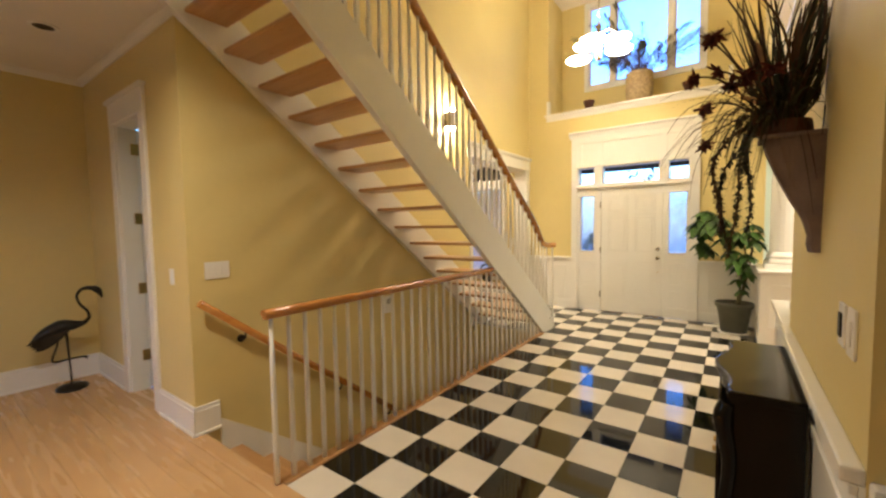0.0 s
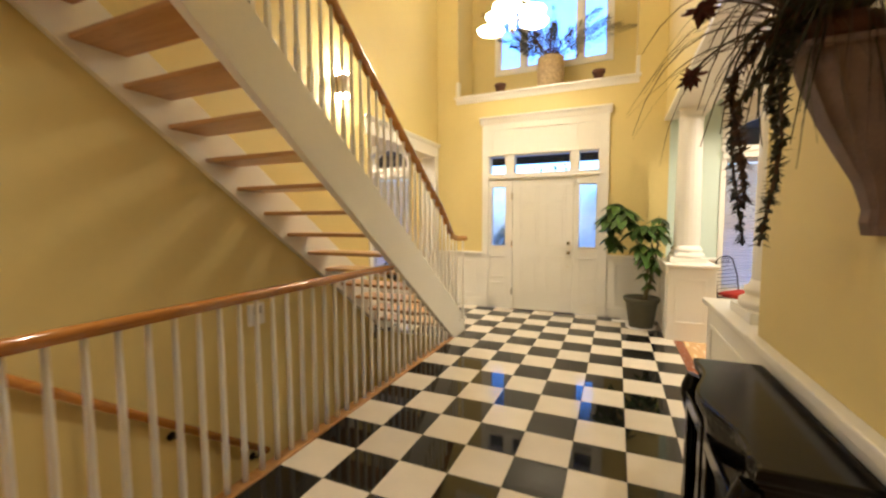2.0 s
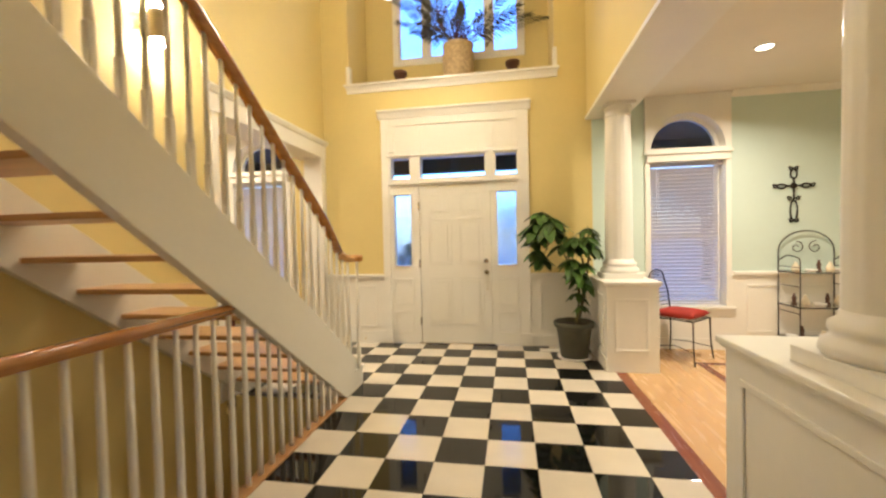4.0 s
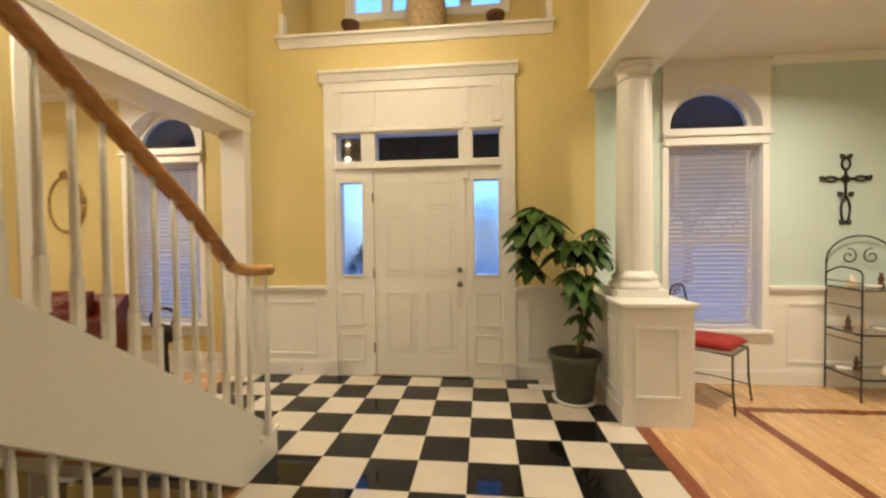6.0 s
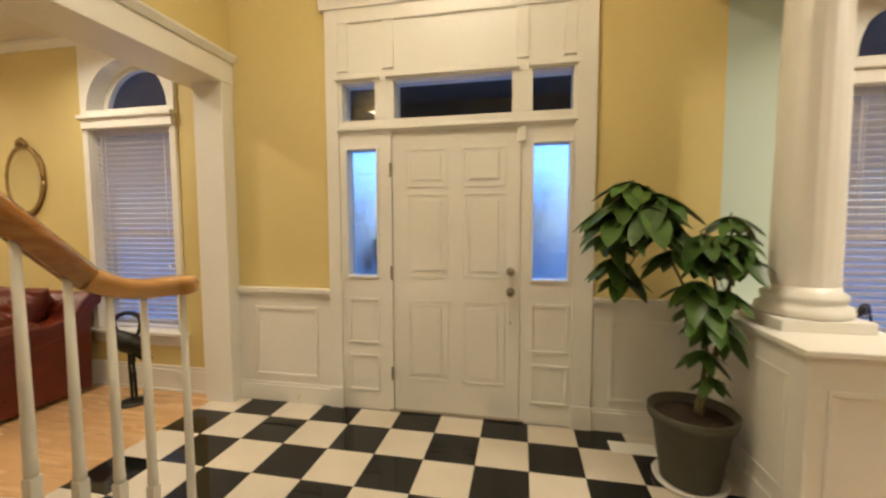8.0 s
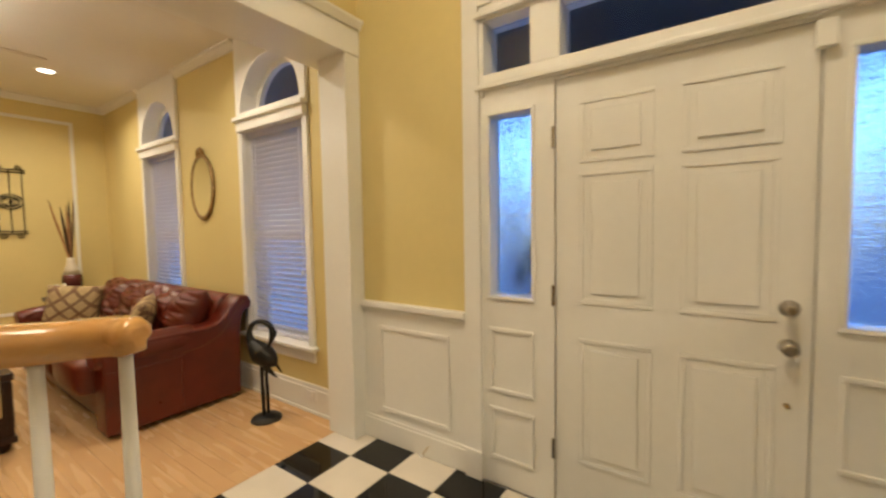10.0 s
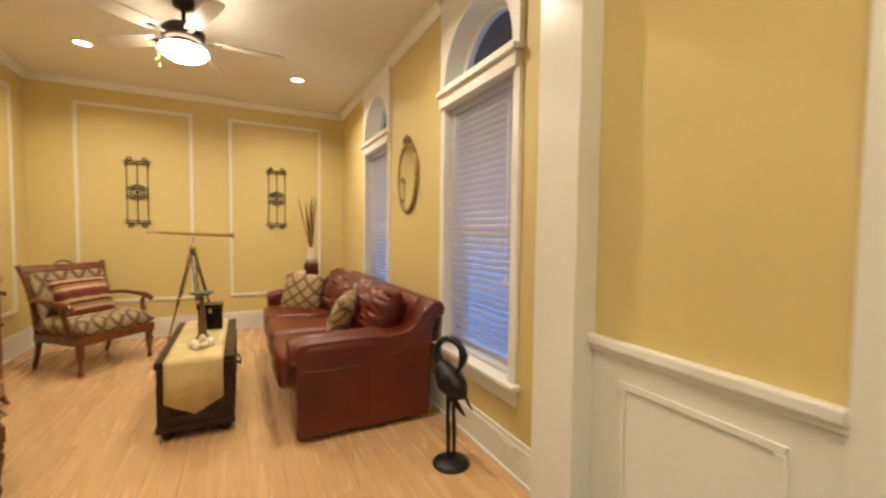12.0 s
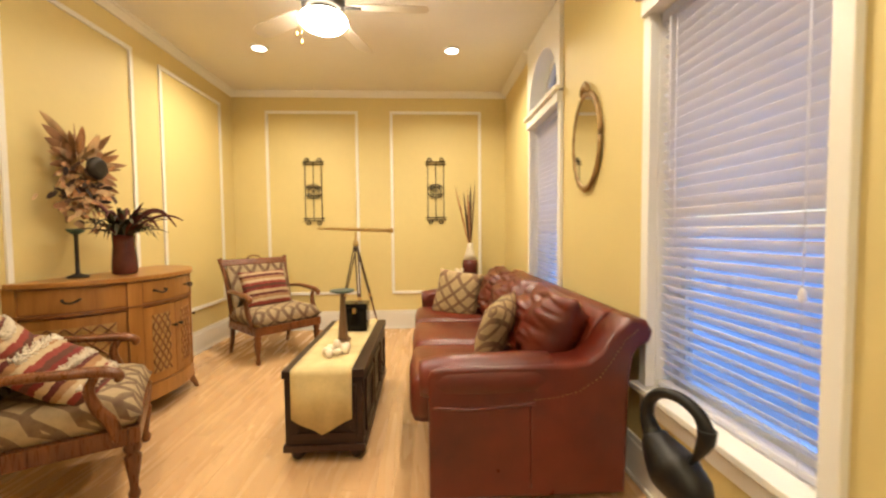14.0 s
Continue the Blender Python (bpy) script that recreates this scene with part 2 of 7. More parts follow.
def sheet_wall(bm, axis, a0, a1, us, vs, holes=()):
    """A wall of thickness a0..a1 across an axis, spanning us (along the wall) and vs (height), with rectangular holes (u0, u1, v0, v1) cut through."""
    ub = sorted({*us, *(h[0] for h in holes), *(h[1] for h in holes)})
    vb = sorted({*vs, *(h[2] for h in holes), *(h[3] for h in holes)})

    def solid(i, j):
        if not (0 <= i < len(ub) - 1 and 0 <= j < len(vb) - 1):
            return False
        u, v = (ub[i] + ub[i + 1]) / 2, (vb[j] + vb[j + 1]) / 2
        return not any(h[0] < u < h[1] and h[2] < v < h[3] for h in holes)

    def p(u, a, v):
        return (a, u, v) if axis == 0 else (u, a, v)
    for i in range(len(ub) - 1):
        for j in range(len(vb) - 1):
            if not solid(i, j):
                continue
            u0, u1, v0, v1 = ub[i], ub[i + 1], vb[j], vb[j + 1]
            quad(bm, p(u0, a0, v0), p(u1, a0, v0), p(u1, a0, v1), p(u0, a0, v1))
            quad(bm, p(u0, a1, v0), p(u0, a1, v1), p(u1, a1, v1), p(u1, a1, v0))
            if not solid(i - 1, j):
                quad(bm, p(u0, a0, v0), p(u0, a0, v1), p(u0, a1, v1), p(u0, a1, v0))
            if not solid(i + 1, j):
                quad(bm, p(u1, a0, v0), p(u1, a1, v0), p(u1, a1, v1), p(u1, a0, v1))
            if not solid(i, j - 1):
                quad(bm, p(u0, a0, v0), p(u0, a1, v0), p(u1, a1, v0), p(u1, a0, v0))
            if not solid(i, j + 1):
                quad(bm, p(u0, a0, v1), p(u1, a0, v1), p(u1, a1, v1), p(u0, a1, v1))
    bmesh.ops.remove_doubles(bm, verts=bm.verts, dist=1e-5)
    bmesh.ops.recalc_face_normals(bm, faces=bm.faces)
    return bm


def mesh_of(name, bm, material):
    me = bpy.data.meshes.new(name)
    bm.normal_update()
    bm.to_mesh(me)
    bm.free()
    me.materials.append(material)
    return me


def part(name, bm, material, parent, label=""):
    ob = new(name, mesh_of(name, bm, material))
    ob.parent = parent
    return tagged(ob, label)


def piece(name, mesh, parent, at, turn=0.0):
    ob = new(name, mesh)
    ob.parent = parent
    ob.location = at
    ob.rotation_euler = (0, 0, turn)
    return ob


def fixed(name, bm, material, label="", category=""):
    return tagged(new(name, mesh_of(name, bm, material)), label, category, kind="structure")


def thing(name, label, category, m=None, group=""):
    ob = new(name)
    ob.empty_display_size = 0.1
    if m is not None:
        ob.matrix_basis = m
    return tagged(ob, label, category, group)


B = bmesh.new
T = 0.305          # floor tile
FW = -0.05         # room face of the front wall
CHX, CHY = -0.64, -1.50   # chandelier
LX = -2.25         # foyer face of the stair wall
LX2 = -2.59        # living-room face of the same wall
RX, RX2 = 1.075, 1.565   # partition to the dining room
HY = -5.78         # hall face of the stair wall's end
CH = 2.93          # ceiling of the side rooms
TOP = 5.7          # ceiling of the foyer
LWX, LBY = -6.87, -3.40  # far and back walls of the living room

# ---- setting: walls ----
W1, W2, W3 = (-3.205, 0.43), (-5.23, 0.43), (2.19, 0.43)   # front windows: middle and half-width of the opening
SILL, HEAD = 0.47, 2.20


def win_hole(w):
    return (w[0] - w[1], w[0] + w[1], SILL, CH - 0.05)


fixed("wall_front_foyer", sheet_wall(B(), 1, FW, 0.15, (LX2, 1.15), (0, 3.30), [(-1.40, 0.32, 0, 2.45)]), YELLOW)
fixed("wall_front_foyer_upper", sheet_wall(B(), 1, FW, 0.15, (LX - 0.2, RX + 0.2), (3.30, TOP), [(-1.88, 0.735, 3.30, 5.45)]), YELLOW)
fixed("wall_front_living", sheet_wall(B(), 1, FW, 0.15, (LWX - 0.2, LX2), (0, CH), [win_hole(W1), win_hole(W2)]), YELLOW)
fixed("wall_front_dining", sheet_wall(B(), 1, FW, 0.15, (1.15, 5.2), (0, CH), [win_hole(W3)]), AQUA)
fixed("wall_niche_back", sheet_wall(B(), 1, 0.65, 0.80, (-2.1, 0.97), (3.2, 5.6), [(-1.40, 0.36, 3.93, 5.35)]), YELLOW)
bm = box(B(), -2.03, -1.88, 0.15, 0.65, 3.2, 5.6)
fixed("wall_niche_side", bm, YELLOW)
fixed("wall_niche_side", box(B(), 0.735, 0.885, 0.15, 0.65, 3.2, 5.6), YELLOW)
fixed("niche_floor", box(B(), -1.88, 0.735, 0.15, 0.65, 3.2, 3.36), WHITE)
fixed("niche_ceiling", box(B(), -1.88, 0.735, 0.15, 0.65, 5.45, 5.6), CEIL)
fixed("wall_stair", sheet_wall(B(), 0, LX2, LX, (HY, FW), (-2.9, TOP), [(-2.03, FW - 0.005, -0.13, 2.46)]), YELLOW)
fixed("wall_living_west", box(B(), LWX - 0.15, LWX, LBY - 0.15, FW, 0, CH), YELLOW)
fixed("wall_living_back", box(B(), LWX, LX2, LBY - 0.15, LBY, 0, CH), YELLOW)
fixed("wall_hall_north", sheet_wall(B(), 1, HY, HY + 0.14, (-4.62, LX2), (0, 3.0), [(-3.58, -2.98, 0, 2.40)]), YELLOW)
fixed("wall_hall_stub", box(B(), LX2, LX, HY - 0.004, HY, 0, 2.97), YELLOW)
fixed("wall_hall_west", box(B(), -4.77, -4.50, -8.6, HY + 0.14, 0, 3.0), YELLOW)
fixed("wall_hall_south", sheet_wall(B(), 1, -8.75, -8.6, (-4.77, 4.2), (0, TOP), [(-3.3, -2.3, 0.06, 2.15)]), YELLOW)
fixed("wall_hall_east", box(B(), 4.05, 4.2, -8.6, HY, 0, 3.0), YELLOW)
fixed("wall_bath_back", box(B(), -4.62, LX2, -4.4, -4.3, 0, 3.0), YELLOW)
fixed("wall_partition", box(B(), RX, RX2, HY + 0.05, -4.20, 0, TOP), YELLOW)
fixed("wall_partition_return", box(B(), RX2, 4.2, HY + 0.05, HY + 0.15, 0, 3.0), YELLOW)
fixed("wall_header_east", box(B(), RX + 0.02, RX2 - 0.05, -4.20, FW, 2.76, TOP), YELLOW)
fixed("wall_dining_east", box(B(), 5.05, 5.2, HY + 0.15, FW, 0, CH), AQUA)
fixed("wall_dining_south", box(B(), RX2, 5.05, HY + 0.15, HY + 0.25, 0, CH), AQUA)
fixed("wall_upper_west", box(B(), LX2, LX, -8.6, HY, 3.11, TOP), YELLOW)
fixed("wall_upper_east", box(B(), RX, RX2, -8.6, HY, 3.11, TOP), YELLOW)

# ---- setting: ceilings ----
fixed("ceiling_living", box(B(), LWX - 0.15, LX2, LBY - 0.15, 0.15, CH, CH + 0.12), CEIL)
fixed("ceiling_dining", box(B(), RX2 - 0.05, 5.2, HY + 0.15, 0.15, CH, CH + 0.12), CEIL)
fixed("ceiling_hall", box(B(), -4.77, 4.2, -8.75, -5.95, 2.97, 3.09), CEIL)
fixed("ceiling_bath", box(B(), -4.77, LX2, HY, -4.2, 3.0, 3.1), CEIL)
fixed("ceiling_hall_edge", box(B(), -4.77, LX, -5.95, HY - 0.004, 2.97, 3.11), CEIL)
fixed("ceiling_foyer", box(B(), LX2, RX2, -8.75, 0.15, TOP, TOP + 0.12), CEIL)
fixed("landing_floor", box(B(), LX, RX, -8.6, -5.95, 3.09, 3.13), TREAD)
fixed("landing_edge", box(B(), LX, RX, -5.95, -5.92, 2.95, 3.13), WHITE)

# ---- setting: grounds and floor beds ----
bm = B()
gx, gy = (-400, -7.4, 5.4, 400), (-400, -9.0, 0.14, 400)
for i in range(3):
    for j in range(3):
        if (i, j) != (1, 1):
            quad(bm, (gx[i], gy[j], -0.3), (gx[i + 1], gy[j], -0.3), (gx[i + 1], gy[j + 1], -0.3), (gx[i], gy[j + 1], -0.3))
fixed("ground", bm, mat("pale_driveway", (0.34, 0.34, 0.33), 0.9, vary=0.25, scale=0.6))
fixed("floor_bed_foyer", box(B(), -1.24, RX + 0.09, HY + 0.05, FW, -0.12, -0.008), GROUT)
fixed("floor_bed_entry", box(B(), -2.44, -1.24, -1.90, FW, -0.12, -0.008), GROUT)
fixed("floor_bed_living", box(B(), LWX, -2.44, LBY, FW, -0.12, -0.008), GROUT)
fixed("floor_bed_hall", box(B(), -4.62, 4.05, -8.6, HY + 0.05, -0.12, -0.008), GROUT)
fixed("floor_bed_dining", box(B(), RX + 0.09, 5.05, HY + 0.25, FW, -0.12, -0.008), GROUT)
fixed("floor_bath", box(B(), -4.62, LX2, HY + 0.05, -4.3, -0.12, -0.004), OAK)
fixed("stairwell_end", box(B(), LX, -1.26, -1.92, -1.90, -2.9, -0.01), YELLOW)
fixed("stairwell_side", box(B(), -1.24, -1.20, HY, -1.92, -2.9, -0.125), YELLOW)
fixed("basement_floor", box(B(), LX, -1.24, HY, -1.92, -3.0, -2.9), OAK)

# ---- porch outside ----
PORCH = mat("porch_boards", (0.05, 0.042, 0.032), 0.7, vary=0.2, scale=3)
fixed("porch_ceiling", box(B(), -9, 7, 0.16, 2.7, 2.98, 3.10), PORCH)
fixed("porch_floor", box(B(), -9, 7, 0.16, 2.7, -0.30, -0.06), mat("porch_concrete", (0.58, 0.58, 0.58), 0.8, vary=0.2, scale=3))
# Beam added to keep the bright sky out of the transom panes.
fixed("sky_blocking_beam", box(B(), -9, 7, 2.45, 2.65, 2.62, 2.98), PORCH)

# ---- woodwork on the walls ----
def panel_frame(bm, axis, face, out, u0, u1, v0, v1, w=0.026, d=0.010):
    """Four mitred-looking mouldings in a rectangle, standing proud of a wall face."""
    for (a, b, c, e) in ((u0, u1, v0, v0 + w), (u0, u1, v1 - w, v1), (u0, u0 + w, v0 + w, v1 - w), (u1 - w, u1, v0 + w, v1 - w)):
        lo, hi = sorted((face, face + out * d))
        if axis == 1:
            box(bm, a, b, lo, hi, c, e, 0.004)
        else:
            box(bm, lo, hi, a, b, c, e, 0.004)
    return bm


def wainscot(name, axis, face, out, u0, u1, panels, top=0.90, parent_label="white painted panelled wainscot with chair rail"):
    """Board, baseboard, chair rail and recessed-looking panels along a wall."""
    lo, hi = sorted((face, face + out * 0.012))
    bm = B()
    box(bm, *((u0, u1, lo, hi) if axis == 1 else (lo, hi, u0, u1)), 0, top - 0.04)
    root = fixed(name, bm, WHITE, parent_label, "wainscot")

    def strip(n, d0, d1, z0, z1, bev=0.004):
        l2, h2 = sorted((face + out * d0, face + out * d1))
        b2 = B()
        box(b2, *((u0, u1, l2, h2) if axis == 1 else (l2, h2, u0, u1)), z0, z1, bev)
        part(n, b2, WHITE, root)
    strip("baseboard", 0.012, 0.026, 0, 0.13)
    strip("baseboard_cap", 0.012, 0.02, 0.13, 0.15)
    strip("chair_rail", 0.0, 0.045, top - 0.04, top, 0.008)
    strip("rail_moulding", 0.012, 0.028, top - 0.065, top - 0.04)
    for a, b in panels:
        part("panel", panel_frame(B(), axis, face + out * 0.012, out, a, b, 0.20, top - 0.15), WHITE, root)
    return root


wainscot("wainscot_foyer_west", 1, FW, -1, LX, -1.455, [(-2.10, -1.57)])
wainscot("wainscot_foyer_east", 1, FW, -1, 0.41, RX + 0.01, [(0.52, 0.96)])
wainscot("wainscot_dining_front", 1, FW, -1, 2.645, 5.05, [(2.80, 3.75), (3.9, 4.9)])
wainscot("wainscot_dining_front", 1, FW, -1, RX2, 1.735, [])
bm = box(B(), 1.735, 2.645, FW - 0.012, FW, 0, 0.375)
box(bm, 1.735, 2.645, FW - 0.026, FW - 0.012, 0, 0.13, 0.004)
fixed("wainscot_under_window", bm, WHITE)
wainscot("wainscot_partition", 0, RX, -1, HY + 0.05, -4.20, [(-5.62, -5.05), (-4.9, -4.3)], 0.92)
wainscot("wainscot_return", 1, HY + 0.05, -1, RX + 0.003, 4.05, [(1.3, 2.2)])


def baseboard(name, axis, face, out, u0, u1, h=0.21):
    bm = B()
    for d0, d1, z0, z1 in ((0, 0.018, 0, h - 0.03), (0, 0.012, h - 0.03, h), (0.018, 0.03, 0, 0.02)):
        l2, h2 = sorted((face + out * d0, face + out * d1))
        box(bm, *((u0, u1, l2, h2) if axis == 1 else (l2, h2, u0, u1)), z0, z1, 0.003)
    return fixed(name, bm, WHITE)


baseboard("baseboard_living_front", 1, FW, -1, LWX, -2.487)
baseboard("baseboard_living_west", 0, LWX, 1, LBY, FW, 0.23)
baseboard("baseboard_living_back", 1, LBY, 1, LWX, LX2, 0.23)
baseboard("baseboard_living_east", 0, LX2, -1, LBY, -2.15)
baseboard("baseboard_hall_north", 1, HY, -1, -4.50, -3.69)
baseboard("baseboard_hall_corner", 1, HY - 0.004, -1, -2.87, LX + 0.018)
baseboard("baseboard_stub", 0, LX, 1, HY - 0.022, -5.62)
baseboard("baseboard_hall_west", 0, -4.50, 1, -8.6, HY)


def crown(name, axis, face, out, u0, u1, top, d=0.065):
    pts = [(0, 0), (0, -d), (0.25 * d, -d), (0.4 * d, -0.72 * d), (0.75 * d, -0.3 * d), (d, -0.2 * d), (d, 0)]
    bm = B()
    outline = [(face + out * a, top + b) for a, b in pts]
    prism(bm, outline, 0 if axis == 1 else 1, u0, u1)
    return fixed(name, bm, WHITE)


for u0, u1 in ((LWX, W2[0] - 0.455), (W2[0] + 0.455, W1[0] - 0.455), (W1[0] + 0.455, LX2)):
    crown("crown_living_front", 1, FW, -1, u0, u1, CH)
crown("crown_living_west", 0, LWX, 1, LBY, FW, CH)
crown("crown_living_back", 1, LBY, 1, LWX, LX2, CH)
crown("crown_dining_front", 1, FW, -1, W3[0] + 0.455, 5.05, CH)
crown("crown_hall_west", 0, -4.50, 1, -8.6, HY, 2.97, 0.05)
crown("crown_hall_north", 1, HY, -1, -4.50, LX, 2.97, 0.05)

# opening between foyer and living room: pilaster linings, beam and crown
fixed("trim_opening_pilaster", box(B(), -2.485, LX + 0.012, -0.17, FW, 0, 2.46, 0.004), WHITE)
fixed("trim_opening_back", box(B(), LX2 - 0.004, LX + 0.012, -2.11, -2.03, 0, 2.46, 0.004), WHITE)
bm = B()
box(bm, LX2 - 0.012, LX + 0.02, -2.16, FW, 2.44, 2.62, 0.004)
prism(bm, [(LX + 0.02, 2.60), (LX + 0.035, 2.60), (LX + 0.06, 2.64), (LX + 0.06, 2.655), (LX + 0.02, 2.655)], 1, -2.18, FW)
fixed("trim_opening_beam", bm, WHITE)

# opening to the dining room: header lining
bm = box(B(), RX + 0.004, RX2 - 0.03, -4.20, FW, 2.72, 2.76, 0.003)
box(bm, RX2 - 0.05, RX2 - 0.03, -4.20, FW, 2.76, CH)
fixed("trim_header_soffit", bm, WHITE)


def pedestal(y0, y1, label):
    root = thing("column_pedestal", label, "pedestal")
    xa, xb = RX + 0.012, RX2
    part("body", box(B(), xa, xb, y0, y1, 0, 0.84, 0.003), WHITE, root)
    part("cap", box(B(), xa - 0.030, xb + 0.026, y0 - 0.028, min(y1 + 0.028, FW - 0.001), 0.855, 0.885, 0.007), WHITE, root)
    part("cap_moulding", box(B(), xa - 0.016, xb + 0.014, y0 - 0.014, min(y1 + 0.014, FW - 0.001), 0.84, 0.855, 0.004), WHITE, root)
    part("baseboard", box(B(), xa - 0.012, xa, y0 - 0.006, y1, 0, 0.13, 0.004), WHITE, root)
    part("side_panel", panel_frame(B(), 0, xa, -1, y0 + 0.12, y1 - 0.12, 0.20, 0.74), WHITE, root)
    part("end_panel", panel_frame(B(), 1, y0, -1, xa + 0.075, xb - 0.09, 0.20, 0.72), WHITE, root)
    if y1 < -0.5:
        part("end_panel", panel_frame(B(), 1, y1, 1, xa + 0.075, xb - 0.09, 0.20, 0.72), WHITE, root)
    return root


pedestal(-0.985, FW, "white panelled pedestal wall under a column")
pedestal(-4.20, -3.16, "white panelled half wall under a column")


def column(y):
    root = thing("column", "white painted round wooden column on a square base", "column", pose(1.322, y, 0.885), "columns at the dining opening")
    part("plinth", box(B(), -0.19, 0.19, -0.19, 0.19, 0, 0.055, 0.005), WHITE, root)
    part("base", lathe(B(), [(0.185, 0.055), (0.195, 0.07), (0.19, 0.10), (0.165, 0.115), (0.165, 0.13), (0.172, 0.14), (0.17, 0.16), (0.148, 0.175), (0.142, 0.20)], seg=40), WHITE, root)
    bm = B()
    seg = 80
    rows = []
    for k in range(9):
        h = 0.20 + (1.70 - 0.20) * k / 8
        r = 0.140 - 0.014 * (k / 8) ** 1.6
        rows.append((r, h))
    rings = [[bm.verts.new((rr * math.cos(2 * math.pi * q / seg), rr * math.sin(2 * math.pi * q / seg), h)) for q in range(seg) for rr in [r - (0.0015 if q % 4 in (1, 2) else 0)]] for r, h in rows]
    for a, b in zip(rings, rings[1:]):
        for q in range(seg):
            f = bm.faces.new((a[q], a[(q + 1) % seg], b[(q + 1) % seg], b[q]))
            f.smooth = True
    part("shaft", bm, WHITE, root)
    part("capital", lathe(B(), [(0.126, 1.70), (0.136, 1.705), (0.136, 1.718), (0.126, 1.724), (0.126, 1.76), (0.134, 1.775), (0.143, 1.792), (0.143, 1.803)], seg=40), WHITE, root)
    part("abacus", box(B(), -0.15, 0.15, -0.15, 0.15, 1.803, 1.833, 0.004), WHITE, root)
    return root


column(-0.53)
column(-3.68)

# ---- entrance door with sidelights and transom ----
door = tagged(new("door_1"), "closed white six-panel front door with frosted sidelights and transom", "door", kind="structure")
YD = FW - 0.012   # face of the casing
bm = B()
for x0, x1 in ((-1.455, -1.36), (0.28, 0.41)):
    box(bm, x0, x1, YD - 0.02, FW, 0, 2.90, 0.004)
    box(bm, x0 - 0.006, x1 + 0.006, YD - 0.03, YD - 0.02, 0, 0.16, 0.004)
part("casing", bm, WHITE, door)
bm = B()
box(bm, -1.36, 0.28, YD - 0.004, FW, 2.45, 2.90)
for x0, x1 in ((-1.36, -1.28), (-1.02, -0.94), (-0.10, -0.02), (0.20, 0.28)):
    box(bm, x0, x1, YD - 0.018, YD - 0.004, 2.47, 2.80, 0.003)
box(bm, -1.36, 0.28, YD - 0.018, YD - 0.004, 2.80, 2.90, 0.003)
part("frieze", bm, WHITE, door)
bm = B()
prism(bm, [(FW, 2.90), (YD - 0.03, 2.90), (YD - 0.034, 2.92), (YD - 0.05, 2.965), (YD - 0.07, 2.98), (YD - 0.07, 3.005), (FW, 3.005)], 0, -1.49, 0.44)
part("cornice", bm, WHITE, door)
bm = B()
fr = [(-1.36, -1.335, 2.02, 2.45), (-1.085, -0.945, 2.125, 2.39), (-0.125, 0.01, 2.125, 2.39), (0.266, 0.28, 2.02, 2.45)]
for x0, x1, z0, z1 in fr:
    box(bm, x0, x1, YD - 0.008, 0.09, z0, z1, 0.003)
box(bm, -1.335, 0.266, YD - 0.008, 0.09, 2.39, 2.45, 0.003)
box(bm, -1.335, 0.266, YD - 0.008, 0.09, 2.045, 2.125, 0.003)
part("transom_frame", bm, WHITE, door)
for z0, z1, d in ((2.405, 2.435, 0.035), (2.05, 2.075, 0.03)):
    bm = B()
    for x0, x1 in (((-1.38, -1.04), (-1.0, -0.08), (-0.02, 0.30)) if z0 > 2.3 else ((-1.38, 0.30),)):
        box(bm, x0, x1, YD - d, YD - 0.008, z0, z1, 0.006)
    part("transom_moulding", bm, WHITE, door)
for x0, x1 in ((-1.335, -1.085), (-0.945, -0.125), (0.01, 0.266)):
    part("transom_pane", box(B(), x0, x1, 0.03, 0.036, 2.125, 2.39), CLEAR, door)
for x0, x1, gx0, gx1 in ((-1.36, -0.972, -1.305, -1.083), (-0.058, 0.28, 0.02, 0.252)):
    side = part("sidelight", sheet_wall(B(), 1, YD + 0.004, 0.05, (x0, x1), (0, 2.045), [(gx0, gx1, 1.005, 1.918)]), WHITE, door)
    bm = B()
    panel_frame(bm, 1, YD + 0.004, -1, gx0 - 0.018, gx1 + 0.018, 0.987, 1.936, 0.018, 0.012)
    part("glazing_bead", bm, WHITE, side)
    part("frosted_pane", box(B(), gx0, gx1, 0.01, 0.016, 1.005, 1.918), FROST, side)
    bm = B()
    panel_frame(bm, 1, YD + 0.004, -1, gx0 - 0.01, gx1 + 0.01, 0.50, 0.84, 0.02, 0.010)
    panel_frame(bm, 1, YD + 0.004, -1, gx0 - 0.01, gx1 + 0.01, 0.14, 0.42, 0.02, 0.010)
    part("panel", bm, WHITE, side)
leaf = part("door_leaf", box(B(), -0.968, -0.062, -0.045, 0.0, 0.012, 2.03, 0.003), WHITE, door)
for x0, x1 in ((-0.86, -0.56), (-0.46, -0.16)):
    for z0, z1 in ((1.62, 1.92), (0.98, 1.60), (0.22, 0.84)):
        bm = B()
        panel_frame(bm, 1, -0.045, -1, x0, x1, z0 + 0.02, z1, 0.02, 0.005)
        box(bm, x0 + 0.05, x1 - 0.05, -0.053, -0.045, z0 + 0.07, z1 - 0.05, 0.006)
        part("raised_panel", bm, WHITE, leaf)
for z, r in ((1.055, 0.019), (0.914, 0.025)):
    turn = Matrix.Rotation(radians(90), 3, "X")
    part("door_knob", lathe(B(), [(0.029, 0), (0.029, 0.006), (0.012, 0.01), (0.012, 0.028), (r, 0.036), (r, 0.052), (r * 0.7, 0.062)], (-0.125, -0.045, z), 20, turn), STEEL, leaf)
part("peg", lathe(B(), [(0.008, 0), (0.008, 0.012)], (-0.125, -0.045, 0.70), 10, Matrix.Rotation(radians(90), 3, "X")), BRASS, leaf)
